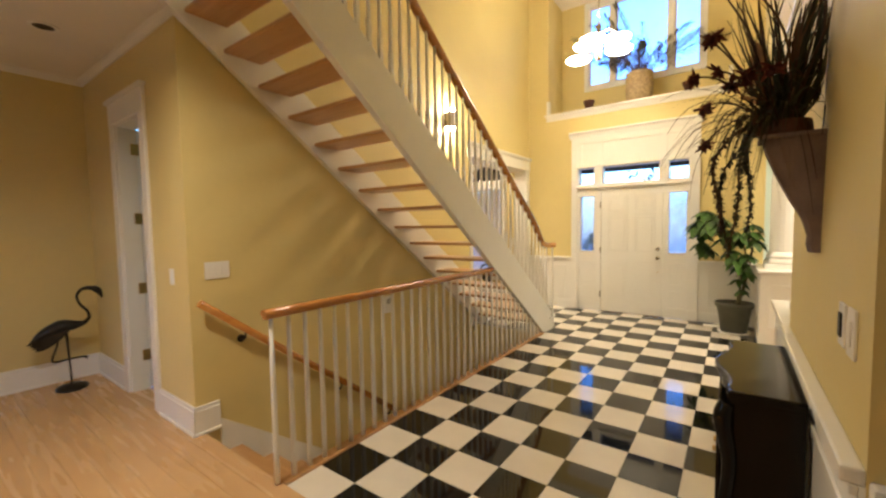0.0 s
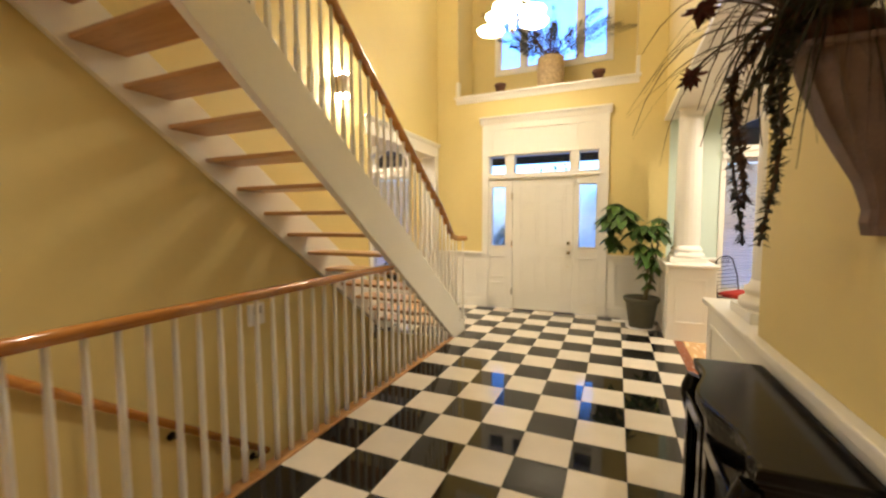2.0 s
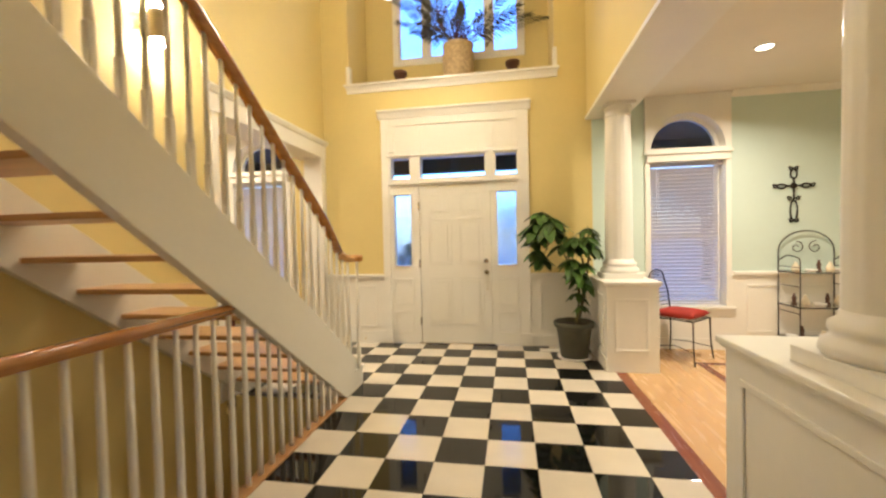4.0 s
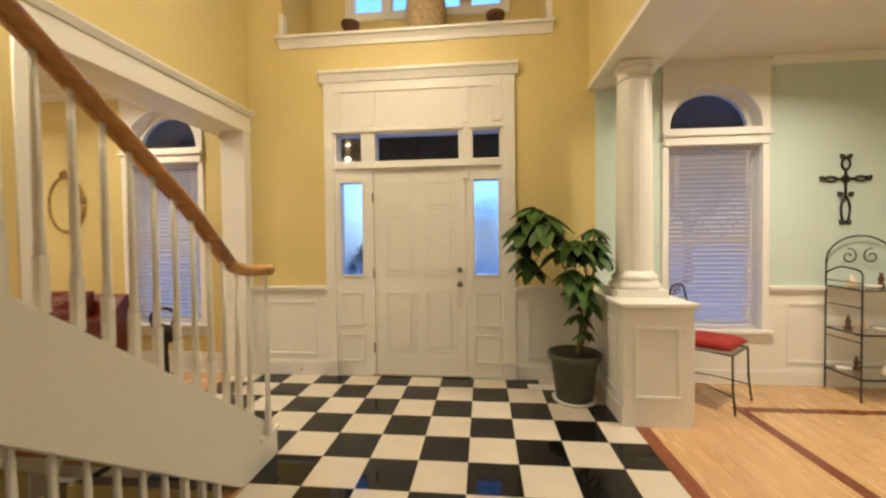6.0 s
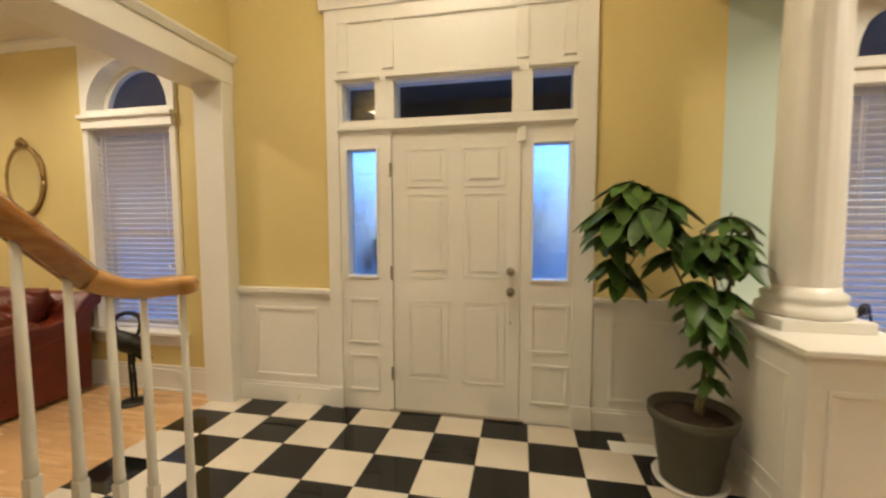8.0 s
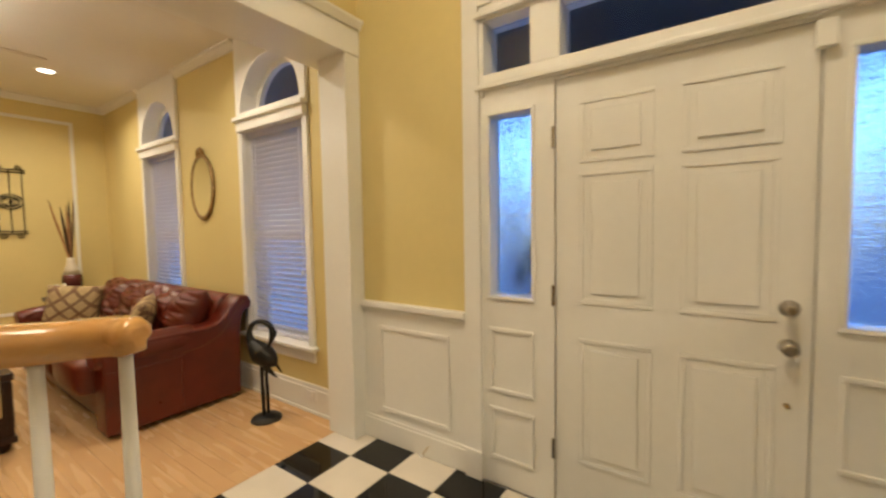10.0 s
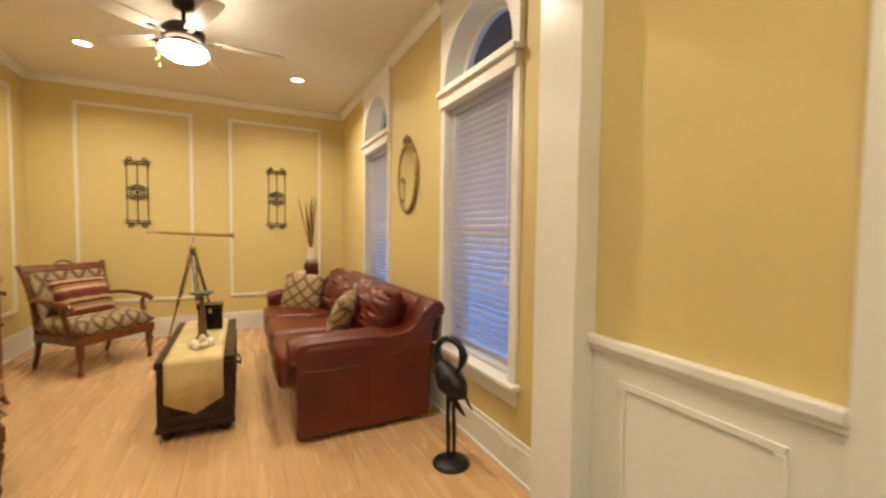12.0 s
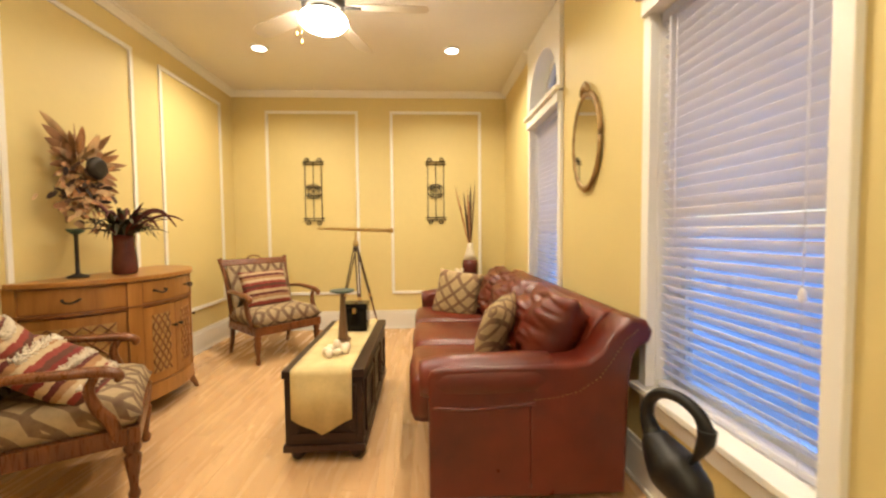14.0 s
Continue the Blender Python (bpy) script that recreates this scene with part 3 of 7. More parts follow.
for z in (0.285, 1.03, 1.77):
    part("hinge", box(B(), -0.985, -0.968, -0.064, -0.05, z - 0.05, z + 0.05, 0.003), STEEL, door)
bm = B()
for x0, x1, z0, z1 in ((-0.985, -0.95, 0.012, 2.044), (-0.08, -0.045, 0.012, 2.044), (-0.95, -0.08, 2.0, 2.044)):
    box(bm, x0, x1, 0.002, 0.05, z0, z1)
box(bm, -0.97, -0.06, YD + 0.006, -0.046, 2.031, 2.044)
part("door_frame", bm, WHITE, door)
part("threshold", box(B(), -1.0, -0.03, -0.075, 0.05, 0, 0.014, 0.003), STEEL, door)
part("door_chime", box(B(), -0.085, -0.03, -0.09, -0.062, 1.93, 2.02, 0.006), WHITE, door)


# ---- arched windows with blinds ----
def arched_window(name, cx, label):
    root = tagged(new(name), label, "window", kind="structure")
    h = W1[1]
    r = 0.392
    bm = B()
    arc = [(cx + r * math.cos(a), HEAD + 0.125 + r * math.sin(a)) for a in (math.pi * k / 24 for k in range(25))]
    pts = [(cx + h + 0.025, HEAD + 0.06), (cx + h + 0.025, CH - 0.002), (cx - h - 0.025, CH - 0.002), (cx - h - 0.025, HEAD + 0.06), (cx - r, HEAD + 0.06), *reversed(arc), (cx + r, HEAD + 0.06)]
    prism(bm, pts, 1, FW - 0.03, 0.13)
    part("arch_surround", bm, WHITE, root)
    r2 = r - 0.044
    bm = B()
    for k in range(24):
        a, b = math.pi * k / 24, math.pi * (k + 1) / 24
        p = [(cx + q * math.cos(t), HEAD + 0.125 + q * math.sin(t)) for q, t in ((r, a), (r, b), (r2, b), (r2, a))]
        prism(bm, p, 1, 0.06, 0.11)
    part("arch_frame", bm, WHITE, root)
    bm = B()
    prism(bm, [(cx + (r - 0.016) * math.cos(math.pi * k / 24), HEAD + 0.125 + (r - 0.016) * math.sin(math.pi * k / 24)) for k in range(25)], 1, 0.085, 0.091)
    part("arch_pane", bm, CLEAR, root)
    bm = B()
    box(bm, cx - h - 0.012, cx + h + 0.012, FW - 0.045, 0.11, HEAD - 0.03, HEAD + 0.05, 0.005)
    box(bm, cx - h - 0.028, cx + h + 0.028, FW - 0.07, FW - 0.03, HEAD + 0.05, HEAD + 0.085, 0.008)
    box(bm, cx - h + 0.02, cx + h - 0.02, FW - 0.028, 0.11, HEAD + 0.085, HEAD + 0.125, 0.004)
    part("head_trim", bm, WHITE, root)
    bm = B()
    for s in (-1, 1):
        x0, x1 = sorted((cx + s * (h - 0.032), cx + s * (h + 0.025)))
        box(bm, x0, x1, FW - 0.025, FW + 0.02, SILL + 0.03, HEAD - 0.03, 0.005)
        x0, x1 = sorted((cx + s * (h - 0.034), cx + s * h))
        box(bm, x0, x1, FW + 0.02, 0.13, SILL, HEAD - 0.03)
    part("window_casing", bm, WHITE, root)
    bm = box(B(), cx - h - 0.055, cx + h + 0.055, FW - 0.06, 0.12, SILL, SILL + 0.03, 0.006)
    box(bm, cx - h - 0.025, cx + h + 0.025, FW - 0.02, FW, SILL - 0.09, SILL, 0.004)
    part("window_sill", bm, WHITE, root)
    bm = B()
    x0, x1 = cx - h + 0.034, cx + h - 0.034
    for a in (x0, x1 - 0.04):
        box(bm, a, a + 0.04, 0.08, 0.12, SILL + 0.03, HEAD - 0.02)
    for z in (SILL + 0.03, 1.30, HEAD - 0.06):
        box(bm, x0 + 0.04, x1 - 0.04, 0.08, 0.12, z, z + 0.045)
    part("window_frame", bm, WHITE, root)
    for z0, z1 in ((SILL + 0.075, 1.30), (1.345, HEAD - 0.06)):
        part("pane", box(B(), x0 + 0.04, x1 - 0.04, 0.098, 0.103, z0, z1), CLEAR, root)
    return root


def blind(cx, label):
    root = thing("window_blind", label, "blind", pose(cx, 0.005, SILL + 0.03), "white blinds in the front windows")
    h = W1[1] - 0.038
    top = HEAD - 0.03 - SILL - 0.03
    part("headrail", box(B(), -h, h, -0.03, 0.025, top - 0.05, top, 0.004), SLAT, root)
    bm = B()
    n = 6
    t = 0.0022
    tilt = radians(-44)
    w = 0.026
    sec = []
    for k in range(n + 1):
        u = -w + 2 * w * k / n
        c = 0.004 * (1 - (u / w) ** 2)
        sec.append((u * math.cos(tilt) - c * math.sin(tilt), u * math.sin(tilt) + c * math.cos(tilt)))
    lower = [(a + t * math.sin(tilt), b - t * math.cos(tilt)) for a, b in reversed(sec)]
    prism(bm, sec + lower, 0, -h + 0.004, h - 0.042)
    me = mesh_of("slat", bm, SLAT)
    z = top - 0.08
    while z > 0.06:
        piece("slat", me, root, (0, 0, z))
        z -= 0.042
    part("bottom_rail", box(B(), -h + 0.004, h - 0.042, -0.026, 0.02, 0.012, 0.034, 0.004), SLAT, root)
    for x in (-h + 0.1, h - 0.1):
        part("ladder_cord", tube(B(), [(x, -0.026, 0.03), (x, -0.026, top - 0.05)], 0.0016, 5), SLAT, root)
    part("tilt_wand", tube(B(), [(-h + 0.07, -0.036, top - 0.05), (-h + 0.072, -0.04, top - 0.75)], 0.004, 6), SLAT, root)
    part("pull_cord", tube(B(), [(h - 0.09, -0.036, top - 0.05), (h - 0.085, -0.042, 0.55)], 0.0022, 5), SLAT, root)
    part("cord_tassel", lathe(B(), [(0.004, 0), (0.011, 0.01), (0.009, 0.035), (0.003, 0.045)], (h - 0.085, -0.042, 0.51), 10), SLAT, root)
    return root


for k, (w, where) in enumerate(((W1, "living room"), (W2, "living room"), (W3, "dining room"))):
    arched_window("window_%d" % (k + 1), w[0], "tall white-framed window with an arched top light")
    blind(w[0], "white slatted blind, lowered, in an arched window")

# ---- glazed door in the rear wall: unseen, assumed for its bluish daylight ----
rear = tagged(new("window_5"), "assumed white-framed glazed door behind the hall, unseen, for bluish daylight", "window", kind="structure")
bm = B()
for a, b, c, d in ((-3.3, -3.2, 0.06, 2.15), (-2.4, -2.3, 0.06, 2.15), (-3.2, -2.4, 2.05, 2.15), (-3.2, -2.4, 0.06, 0.26)):
    box(bm, a, b, -8.72, -8.62, c, d, 0.004)
part("window_frame", bm, WHITE, rear)
part("pane", box(B(), -3.2, -2.4, -8.675, -8.669, 0.26, 2.05), CLEAR, rear)

# ---- upper niche window and ledge ----
upper = tagged(new("window_4"), "white three-part window high over the front door", "window", kind="structure")
bm = B()
for x0, x1, z0, z1 in ((-1.46, -1.38, 3.87, 5.43), (0.34, 0.42, 3.87, 5.43), (-1.38, 0.34, 5.33, 5.43), (-1.38, 0.34, 3.87, 3.95), (-1.01, -0.93, 3.95, 5.33), (-0.11, -0.03, 3.95, 5.33)):
    box(bm, x0, x1, 0.62, 0.70, z0, z1, 0.005)
part("window_frame", bm, WHITE, upper)
bm = B()
for x0, x1 in ((-1.38, -1.01), (-0.93, -0.11), (-0.03, 0.34)):
    for a, b, c, d in ((x0, x0 + 0.03, 3.95, 5.33), (x1 - 0.03, x1, 3.95, 5.33), (x0 + 0.03, x1 - 0.03, 3.95, 3.985), (x0 + 0.03, x1 - 0.03, 5.295, 5.33)):
        box(bm, a, b, 0.66, 0.70, c, d, 0.003)
part("sash", bm, WHITE, upper)
for x0, x1 in ((-1.38, -1.01), (-0.93, -0.11), (-0.03, 0.34)):
    part("pane", box(B(), x0 + 0.03, x1 - 0.03, 0.68, 0.686, 3.985, 5.295), CLEAR, upper)
bm = box(B(), -1.925, 0.785, FW - 0.07, 0.15, 3.345, 3.375, 0.006)
prism(bm, [(FW, 3.265), (FW - 0.015, 3.265), (FW - 0.02, 3.30), (FW - 0.05, 3.342), (FW, 3.342)], 0, -1.905, 0.765)
fixed("niche_ledge", bm, WHITE)
fixed("niche_casing", box(B(), -1.91, -1.862, FW - 0.008, 0.02, 3.375, 3.62, 0.003), WHITE)
fixed("niche_casing", box(B(), 0.717, 0.765, FW - 0.008, 0.02, 3.375, 3.62, 0.003), WHITE)

# ---- upper stair ----
RISE = 0.186
XS0, XS1 = -2.19, -1.285
stair = tagged(new("staircase"), "open-riser staircase with white stringers and oak treads", "stairs", kind="structure")


def string_line(y, lift):
    return 0.05 + lift + 0.743 * (-1.94 - y)


for x0, x1 in ((LX + 0.004, XS0), (XS1, -1.225)):
    bm = B()
    ytop = -5.92
    prism(bm, [(-1.50, 0.0), (-1.50, 0.165), (ytop, 0.165 + 0.739 * (-1.50 - ytop)), (ytop, string_line(ytop, 0.0)), (-1.875, 0.0)], 0, x0, x1, 0.004)
    part("stringer", bm, WHITE, stair)
bm = box(B(), XS0 - 0.01, XS1 + 0.01, 0, 0.285, -0.04, -0.010, 0.009)
tread_mesh = mesh_of("tread", bm, TREAD)
for n in range(1, 17):
    zt = RISE * n
    yb = -3.07 - (zt - 0.04 - 0.95) / 0.743
    piece("tread", tread_mesh, stair, (0, yb, zt))


# handrails: a moulded oak rail swept along a line
def rail_bar(bm, pts, w=0.034, h=0.035, rounded=False):
    sec = [(-0.55, -1), (0.55, -1), (0.62, -0.4), (1, -0.1), (0.95, 0.5), (0.5, 0.95), (-0.5, 0.95), (-0.95, 0.5), (-1, -0.1), (-0.62, -0.4)]
    pts = [Vector(p) for p in pts]
    rings = []
    for i, p in enumerate(pts):
        d = (pts[min(i + 1, len(pts) - 1)] - pts[max(i - 1, 0)]).normalized()
        side = d.cross(Vector((0, 0, 1))).normalized()
        up = side.cross(d)
        rings.append([bm.verts.new(p + side * a * w + up * b * h) for a, b in sec])
    if rounded:
        for go, k in ((0.010, 0.94), (0.019, 0.78), (0.025, 0.48)):
            rings.append([bm.verts.new(pts[-1] + d * go + side * a * w * k + up * b * h * k) for a, b in sec])
    for a, b in zip(rings, rings[1:]):
        for k in range(len(sec)):
            f = bm.faces.new((a[k], a[(k + 1) % len(sec)], b[(k + 1) % len(sec)], b[k]))
            f.smooth = True
    bm.faces.new(list(reversed(rings[0])))
    bm.faces.new(rings[-1])
    bmesh.ops.recalc_face_normals(bm, faces=bm.faces)
    return bm


XB = -1.245


EASING = [(-2.20, 1.517), (-2.06, 1.385), (-1.92, 1.245), (-1.84, 1.205), (-1.76, 1.188), (-1.60, 1.185)]


def rail_z(y):
    """Middle of the handrail: parallel to the flight, then eased down to a level end."""
    if y <= EASING[0][0]:
        return EASING[0][1] + 0.743 * (EASING[0][0] - y)
    for (ya, za), (yb, zb) in zip(EASING, EASING[1:]):
        if y <= yb:
            return za + (zb - za) * (y - ya) / (yb - ya)
    return EASING[-1][1]


balustrade = thing("stair_balustrade", "white square balusters under a varnished oak handrail along the stairs", "railing")
pts = [(XB, y, rail_z(y)) for y in (-5.92, -4.9, -3.9, -2.9, -2.2, -2.06, -1.92)]
part("handrail", rail_bar(B(), pts), RAIL, balustrade)
pts = [(XB, -1.918, rail_z(-1.918)), (XB, -1.84, rail_z(-1.84)), (XB + 0.006, -1.76, 1.188), (XB + 0.022, -1.70, 1.185), (XB + 0.050, -1.660, 1.185), (XB + 0.078, -1.648, 1.185)]
part("volute", rail_bar(B(), eased([Vector(p) for p in pts], [0] * len(pts))[0], 0.033, 0.032, True), RAIL_LIGHT, balustrade, "paler oak turned end of the rail")
for y in [-1.645] + [-1.75 - 0.1072 * k for k in range(39)]:
    zb = 0.165 + 0.739 * (-1.50 - y) - 0.002
    zt = rail_z(y) - 0.02
    x = XB if y < -1.67 else XB + 0.045
    if x > XB:
        zb = 0.18
    bm = box(B(), x - 0.0145, x + 0.0145, y - 0.0145, y + 0.0145, zb, zb + 0.18, 0.002)
    lathe(bm, [(0.0145, zb + 0.18), (0.0165, zb + 0.20), (0.0145, zb + 0.22), (0.0135, (zb + zt) / 2), (0.0105, zt)], (x, y, 0), 10)
    part("baluster", bm, WHITE, balustrade)
part("nosing", box(B(), -1.29, -1.205, -1.70, -1.50, 0.165, 0.182, 0.005), WHITE, balustrade)

# level balustrade round the stairwell
guard = thing("stairwell_railing", "white balusters and oak handrail guarding the stairwell", "railing")
part("handrail", rail_bar(B(), [(XB - 0.02, -5.80, 1.0), (XB - 0.02, -5.0, 1.0), (XB - 0.02, -4.1, 1.0), (XB - 0.02, -3.22, 1.0)], 0.031, 0.027), RAIL, guard)
for k in range(36):
    y = -5.759 + 0.1098 * k
    zt = min(0.98, string_line(y, 0.0))
    if y > -3.25:
        zt = string_line(y, 0.003)
    if zt < 0.06:
        continue
    bm = lathe(B(), [(0.0155, 0.0), (0.0155, 0.16), (0.0175, 0.18), (0.0155, 0.20), (0.0145, zt * 0.5 + 0.1), (0.011, zt)], (XB - 0.02, y, 0.012), 10) if zt > 0.35 else box(B(), XB - 0.035, XB - 0.006, y - 0.0145, y + 0.0145, 0.012, zt, 0.002)
    part("baluster", bm, WHITE, guard)
part("shoe_board", box(B(), XB - 0.06, -1.222, HY + 0.05, -1.88, -0.10, 0.012, 0.006), TREAD, guard)
part("fascia", box(B(), XB - 0.075, XB - 0.06, HY + 0.05, -1.92, -0.30, -0.005, 0.003), WHITE, guard)

# stairs down to the basement
down = tagged(new("basement_stairs"), "oak stairs leading down beside a yellow wall", "stairs", kind="structure")
for n in range(12):
    y0 = HY + 0.05 + 0.255 * n
    z0 = -0.19 * (n + 1)
    part("tread", box(B(), LX + 0.02, XB - 0.075, y0 - 0.02, y0 + 0.255, z0 - 0.035, z0, 0.008), TREAD, down)
    part("riser", box(B(), LX + 0.02, XB - 0.075, y0 - 0.002, y0 + 0.012, z0, z0 + 0.155), WHITE, down)
bm = B()
prism(bm, [(HY + 0.16, -0.3), (HY + 0.16, 0.07), (-2.7, 0.07 - 0.745 * 2.92), (-2.7, -0.3 - 0.745 * 2.92)], 0, LX, LX + 0.02)
part("skirt_board", bm, WHITE, down)
wall_rail = thing("wall_handrail", "varnished oak handrail on dark brackets on the stair wall", "handrail")
pts = [(LX + 0.075, -5.752, 0.962), (LX + 0.075, -4.8, 0.215), (LX + 0.075, -3.8, -0.565)]
part("rail", rail_bar(B(), pts, 0.024, 0.027), RAIL, wall_rail)
for t in (0.16, 0.62, 0.95):
    p = Vector(pts[0]).lerp(Vector(pts[2]), t)
    bm = tube(B(), [(LX + 0.002, p.y, p.z - 0.09), (LX + 0.05, p.y, p.z - 0.09), (LX + 0.075, p.y, p.z - 0.06), (LX + 0.075, p.y, p.z - 0.025)], 0.008, 8)
    lathe(bm, [(0.03, 0), (0.03, 0.006), (0.02, 0.012)], (LX, p.y, p.z - 0.09), 14, Matrix.Rotation(radians(90), 3, "Y"))
    part("bracket", bm, IRON, wall_rail)


# ---- more materials ----
def leather(name, colour):
    return sheen(mat(name, colour, 0.30, vary=0.4, scale=2.6, bump=0.25, bump_scale=220, detail_scale=11), 0.5)


def lattice_fabric(name, ground, line, pitch=0.16, width=0.16, tuft=None):
    """Woven cloth with a diamond lattice in a darker tone."""
    m = bpy.data.materials.new(name)
    m.use_nodes = True
    nt = m.node_tree
    b = nt.nodes["Principled BSDF"]
    b.inputs["Roughness"].default_value = 0.9
    co = nt.nodes.new("ShaderNodeTexCoord")
    sep = nt.nodes.new("ShaderNodeSeparateXYZ")
    nt.links.new(co.outputs["Object"], sep.inputs[0])

    def math_node(op, a, c, v=None):
        n = nt.nodes.new("ShaderNodeMath")
        n.operation = op
        for k, s in enumerate((a, c)):
            if s is None:
                continue
            if isinstance(s, (int, float)):
                n.inputs[k].default_value = s
            else:
                nt.links.new(s, n.inputs[k])
        return n.outputs[0]
    yz = math_node("ADD", sep.outputs["Y"], sep.outputs["Z"])
    lines = []
    for op in ("ADD", "SUBTRACT"):
        a = math_node(op, sep.outputs["X"], yz)
        f = math_node("FRACT", math_node("MULTIPLY", a, 1 / pitch), None)
        d = math_node("ABSOLUTE", math_node("SUBTRACT", f, 0.5), None)
        lines.append(math_node("LESS_THAN", d, width / 2))
    mask = math_node("MAXIMUM", lines[0], lines[1])
    n = nt.nodes.new("ShaderNodeTexNoise")
    n.inputs["Scale"].default_value = 26
    n.inputs["Detail"].default_value = 4
    nt.links.new(co.outputs["Object"], n.inputs["Vector"])
    mixed = math_node("MULTIPLY", mask, math_node("ADD", n.outputs["Fac"], 0.35))
    ramp = nt.nodes.new("ShaderNodeMix")
    ramp.data_type = "RGBA"
    nt.links.new(mixed, ramp.inputs["Factor"])
    ramp.inputs["A"].default_value = (*ground, 1)
    ramp.inputs["B"].default_value = (*line, 1)
    sc = nt.nodes.new("ShaderNodeVectorMath")
    sc.operation = "SCALE"
    nt.links.new(ramp.outputs["Result"], sc.inputs[0])
    nt.links.new(math_node("MULTIPLY_ADD", n.outputs["Fac"], 0.7), sc.inputs["Scale"])
    sc.inputs["Scale"].links[0].from_node.inputs[2].default_value = 0.65
    nt.links.new(sc.outputs[0], b.inputs["Base Color"])
    bp = nt.nodes.new("ShaderNodeBump")
    bp.inputs["Strength"].default_value = 0.3
    bp.inputs["Distance"].default_value = 0.003
    nt.links.new(n.outputs["Fac"], bp.inputs["Height"])
    nt.links.new(bp.outputs[0], b.inputs["Normal"])
    return m


def striped_fabric(name, colours, pitch, axis="Z"):
    m = bpy.data.materials.new(name)
    m.use_nodes = True
    nt = m.node_tree
    b = nt.nodes["Principled BSDF"]
    b.inputs["Roughness"].default_value = 0.95
    co = nt.nodes.new("ShaderNodeTexCoord")
    sep = nt.nodes.new("ShaderNodeSeparateXYZ")
    nt.links.new(co.outputs["Object"], sep.inputs[0])
    n = nt.nodes.new("ShaderNodeTexNoise")
    n.inputs["Scale"].default_value = 30
    n.inputs["Detail"].default_value = 5
    nt.links.new(co.outputs["Object"], n.inputs["Vector"])
    a = nt.nodes.new("ShaderNodeMath")
    a.operation = "MULTIPLY_ADD"
    a.inputs[1].default_value = 0.03
    nt.links.new(n.outputs["Fac"], a.inputs[0])
    nt.links.new(sep.outputs[axis], a.inputs[2])
    s = nt.nodes.new("ShaderNodeMath")
    s.operation = "MULTIPLY"
    s.inputs[1].default_value = 1 / pitch
    nt.links.new(a.outputs[0], s.inputs[0])
    f = nt.nodes.new("ShaderNodeMath")
    f.operation = "FRACT"
    nt.links.new(s.outputs[0], f.inputs[0])
    ramp = nt.nodes.new("ShaderNodeValToRGB")
    ramp.color_ramp.interpolation = "CONSTANT"
    while len(ramp.color_ramp.elements) < len(colours):
        ramp.color_ramp.elements.new(0.5)
    for k, c in enumerate(colours):
        ramp.color_ramp.elements[k].position = k / len(colours)
        ramp.color_ramp.elements[k].color = (*c, 1)
    nt.links.new(f.outputs[0], ramp.inputs[0])
    nt.links.new(ramp.outputs[0], b.inputs["Base Color"])
    bp = nt.nodes.new("ShaderNodeBump")
    bp.inputs["Strength"].default_value = 0.7
    bp.inputs["Distance"].default_value = 0.008
    nt.links.new(n.outputs["Fac"], bp.inputs["Height"])
    nt.links.new(bp.outputs[0], b.inputs["Normal"])
    return m


LEATHER = leather("oxblood_leather", (0.105, 0.0135, 0.0055))
LATTICE = lattice_fabric("beige_lattice_upholstery", (0.35, 0.26, 0.145), (0.12, 0.065, 0.035), 0.15, 0.27)
LATTICE_P = lattice_fabric("gold_lattice_cushion", (0.38, 0.27, 0.13), (0.14, 0.07, 0.035), 0.14, 0.26)
STRIPES = striped_fabric("red_and_cream_striped_weave", [(0.16, 0.018, 0.013), (0.42, 0.30, 0.17), (0.10, 0.018, 0.013), (0.30, 0.16, 0.07), (0.46, 0.35, 0.21), (0.22, 0.035, 0.022), (0.09, 0.03, 0.015)], 0.20, "Y")
CHAIR_WOOD = sheen(wood("reddish_carved_wood", (0.07, 0.022, 0.008), (0.185, 0.066, 0.02), 0.28, 2, 12), 0.4)
HONEY = wood("honey_cabinet_wood", (0.24, 0.098, 0.022), (0.40, 0.185, 0.046), 0.3, 2, 7, rand=0.05)
HONEY_D = wood("darker_cabinet_edge", (0.13, 0.045, 0.012), (0.26, 0.10, 0.03), 0.3, 2, 9)
DARK_WOOD = sheen(wood("dark_stained_wood", (0.011, 0.005, 0.003), (0.036, 0.014, 0.008), 0.35, 0, 8), 0.3)
BLACK_LACQ = sheen(mat("black_lacquer", (0.005, 0.004, 0.0035), 0.17, vary=0.3, scale=6, bump=0.06, bump_scale=20), 0.2)
RUNNER = mat("gold_cloth_runner", (0.58, 0.46, 0.22), 0.75, vary=0.16, scale=9, bump=0.4, bump_scale=300)
SHELL = mat("pale_shells", (0.75, 0.66, 0.50), 0.4, vary=0.15, scale=30)
BRONZE = mat("dark_bronze", (0.022, 0.020, 0.017), 0.42, 0.6, 0.4, 12, 0.3, 40)
RED_CLOTH = mat("dark_red_cloth", (0.30, 0.02, 0.012), 0.8, vary=0.15, scale=9, bump=0.3, bump_scale=250)
WICKER = mat("woven_basket", (0.40, 0.30, 0.17), 0.85, vary=0.35, scale=25, bump=0.7, bump_scale=90)
TERRA = mat("dark_terracotta", (0.09, 0.035, 0.02), 0.7, vary=0.25, scale=12)
POT = mat("grey_brown_planter", (0.075, 0.072, 0.048), 0.55, vary=0.2, scale=6)
SOIL = mat("potting_soil", (0.035, 0.022, 0.014), 0.95, vary=0.5, scale=40, bump=0.8, bump_scale=60)
LEAF = mat("glossy_green_leaf", (0.055, 0.115, 0.022), 0.35, vary=0.4, scale=14, rand=0.4)
STEM = mat("green_brown_stem", (0.10, 0.085, 0.035), 0.7, vary=0.3, scale=20)
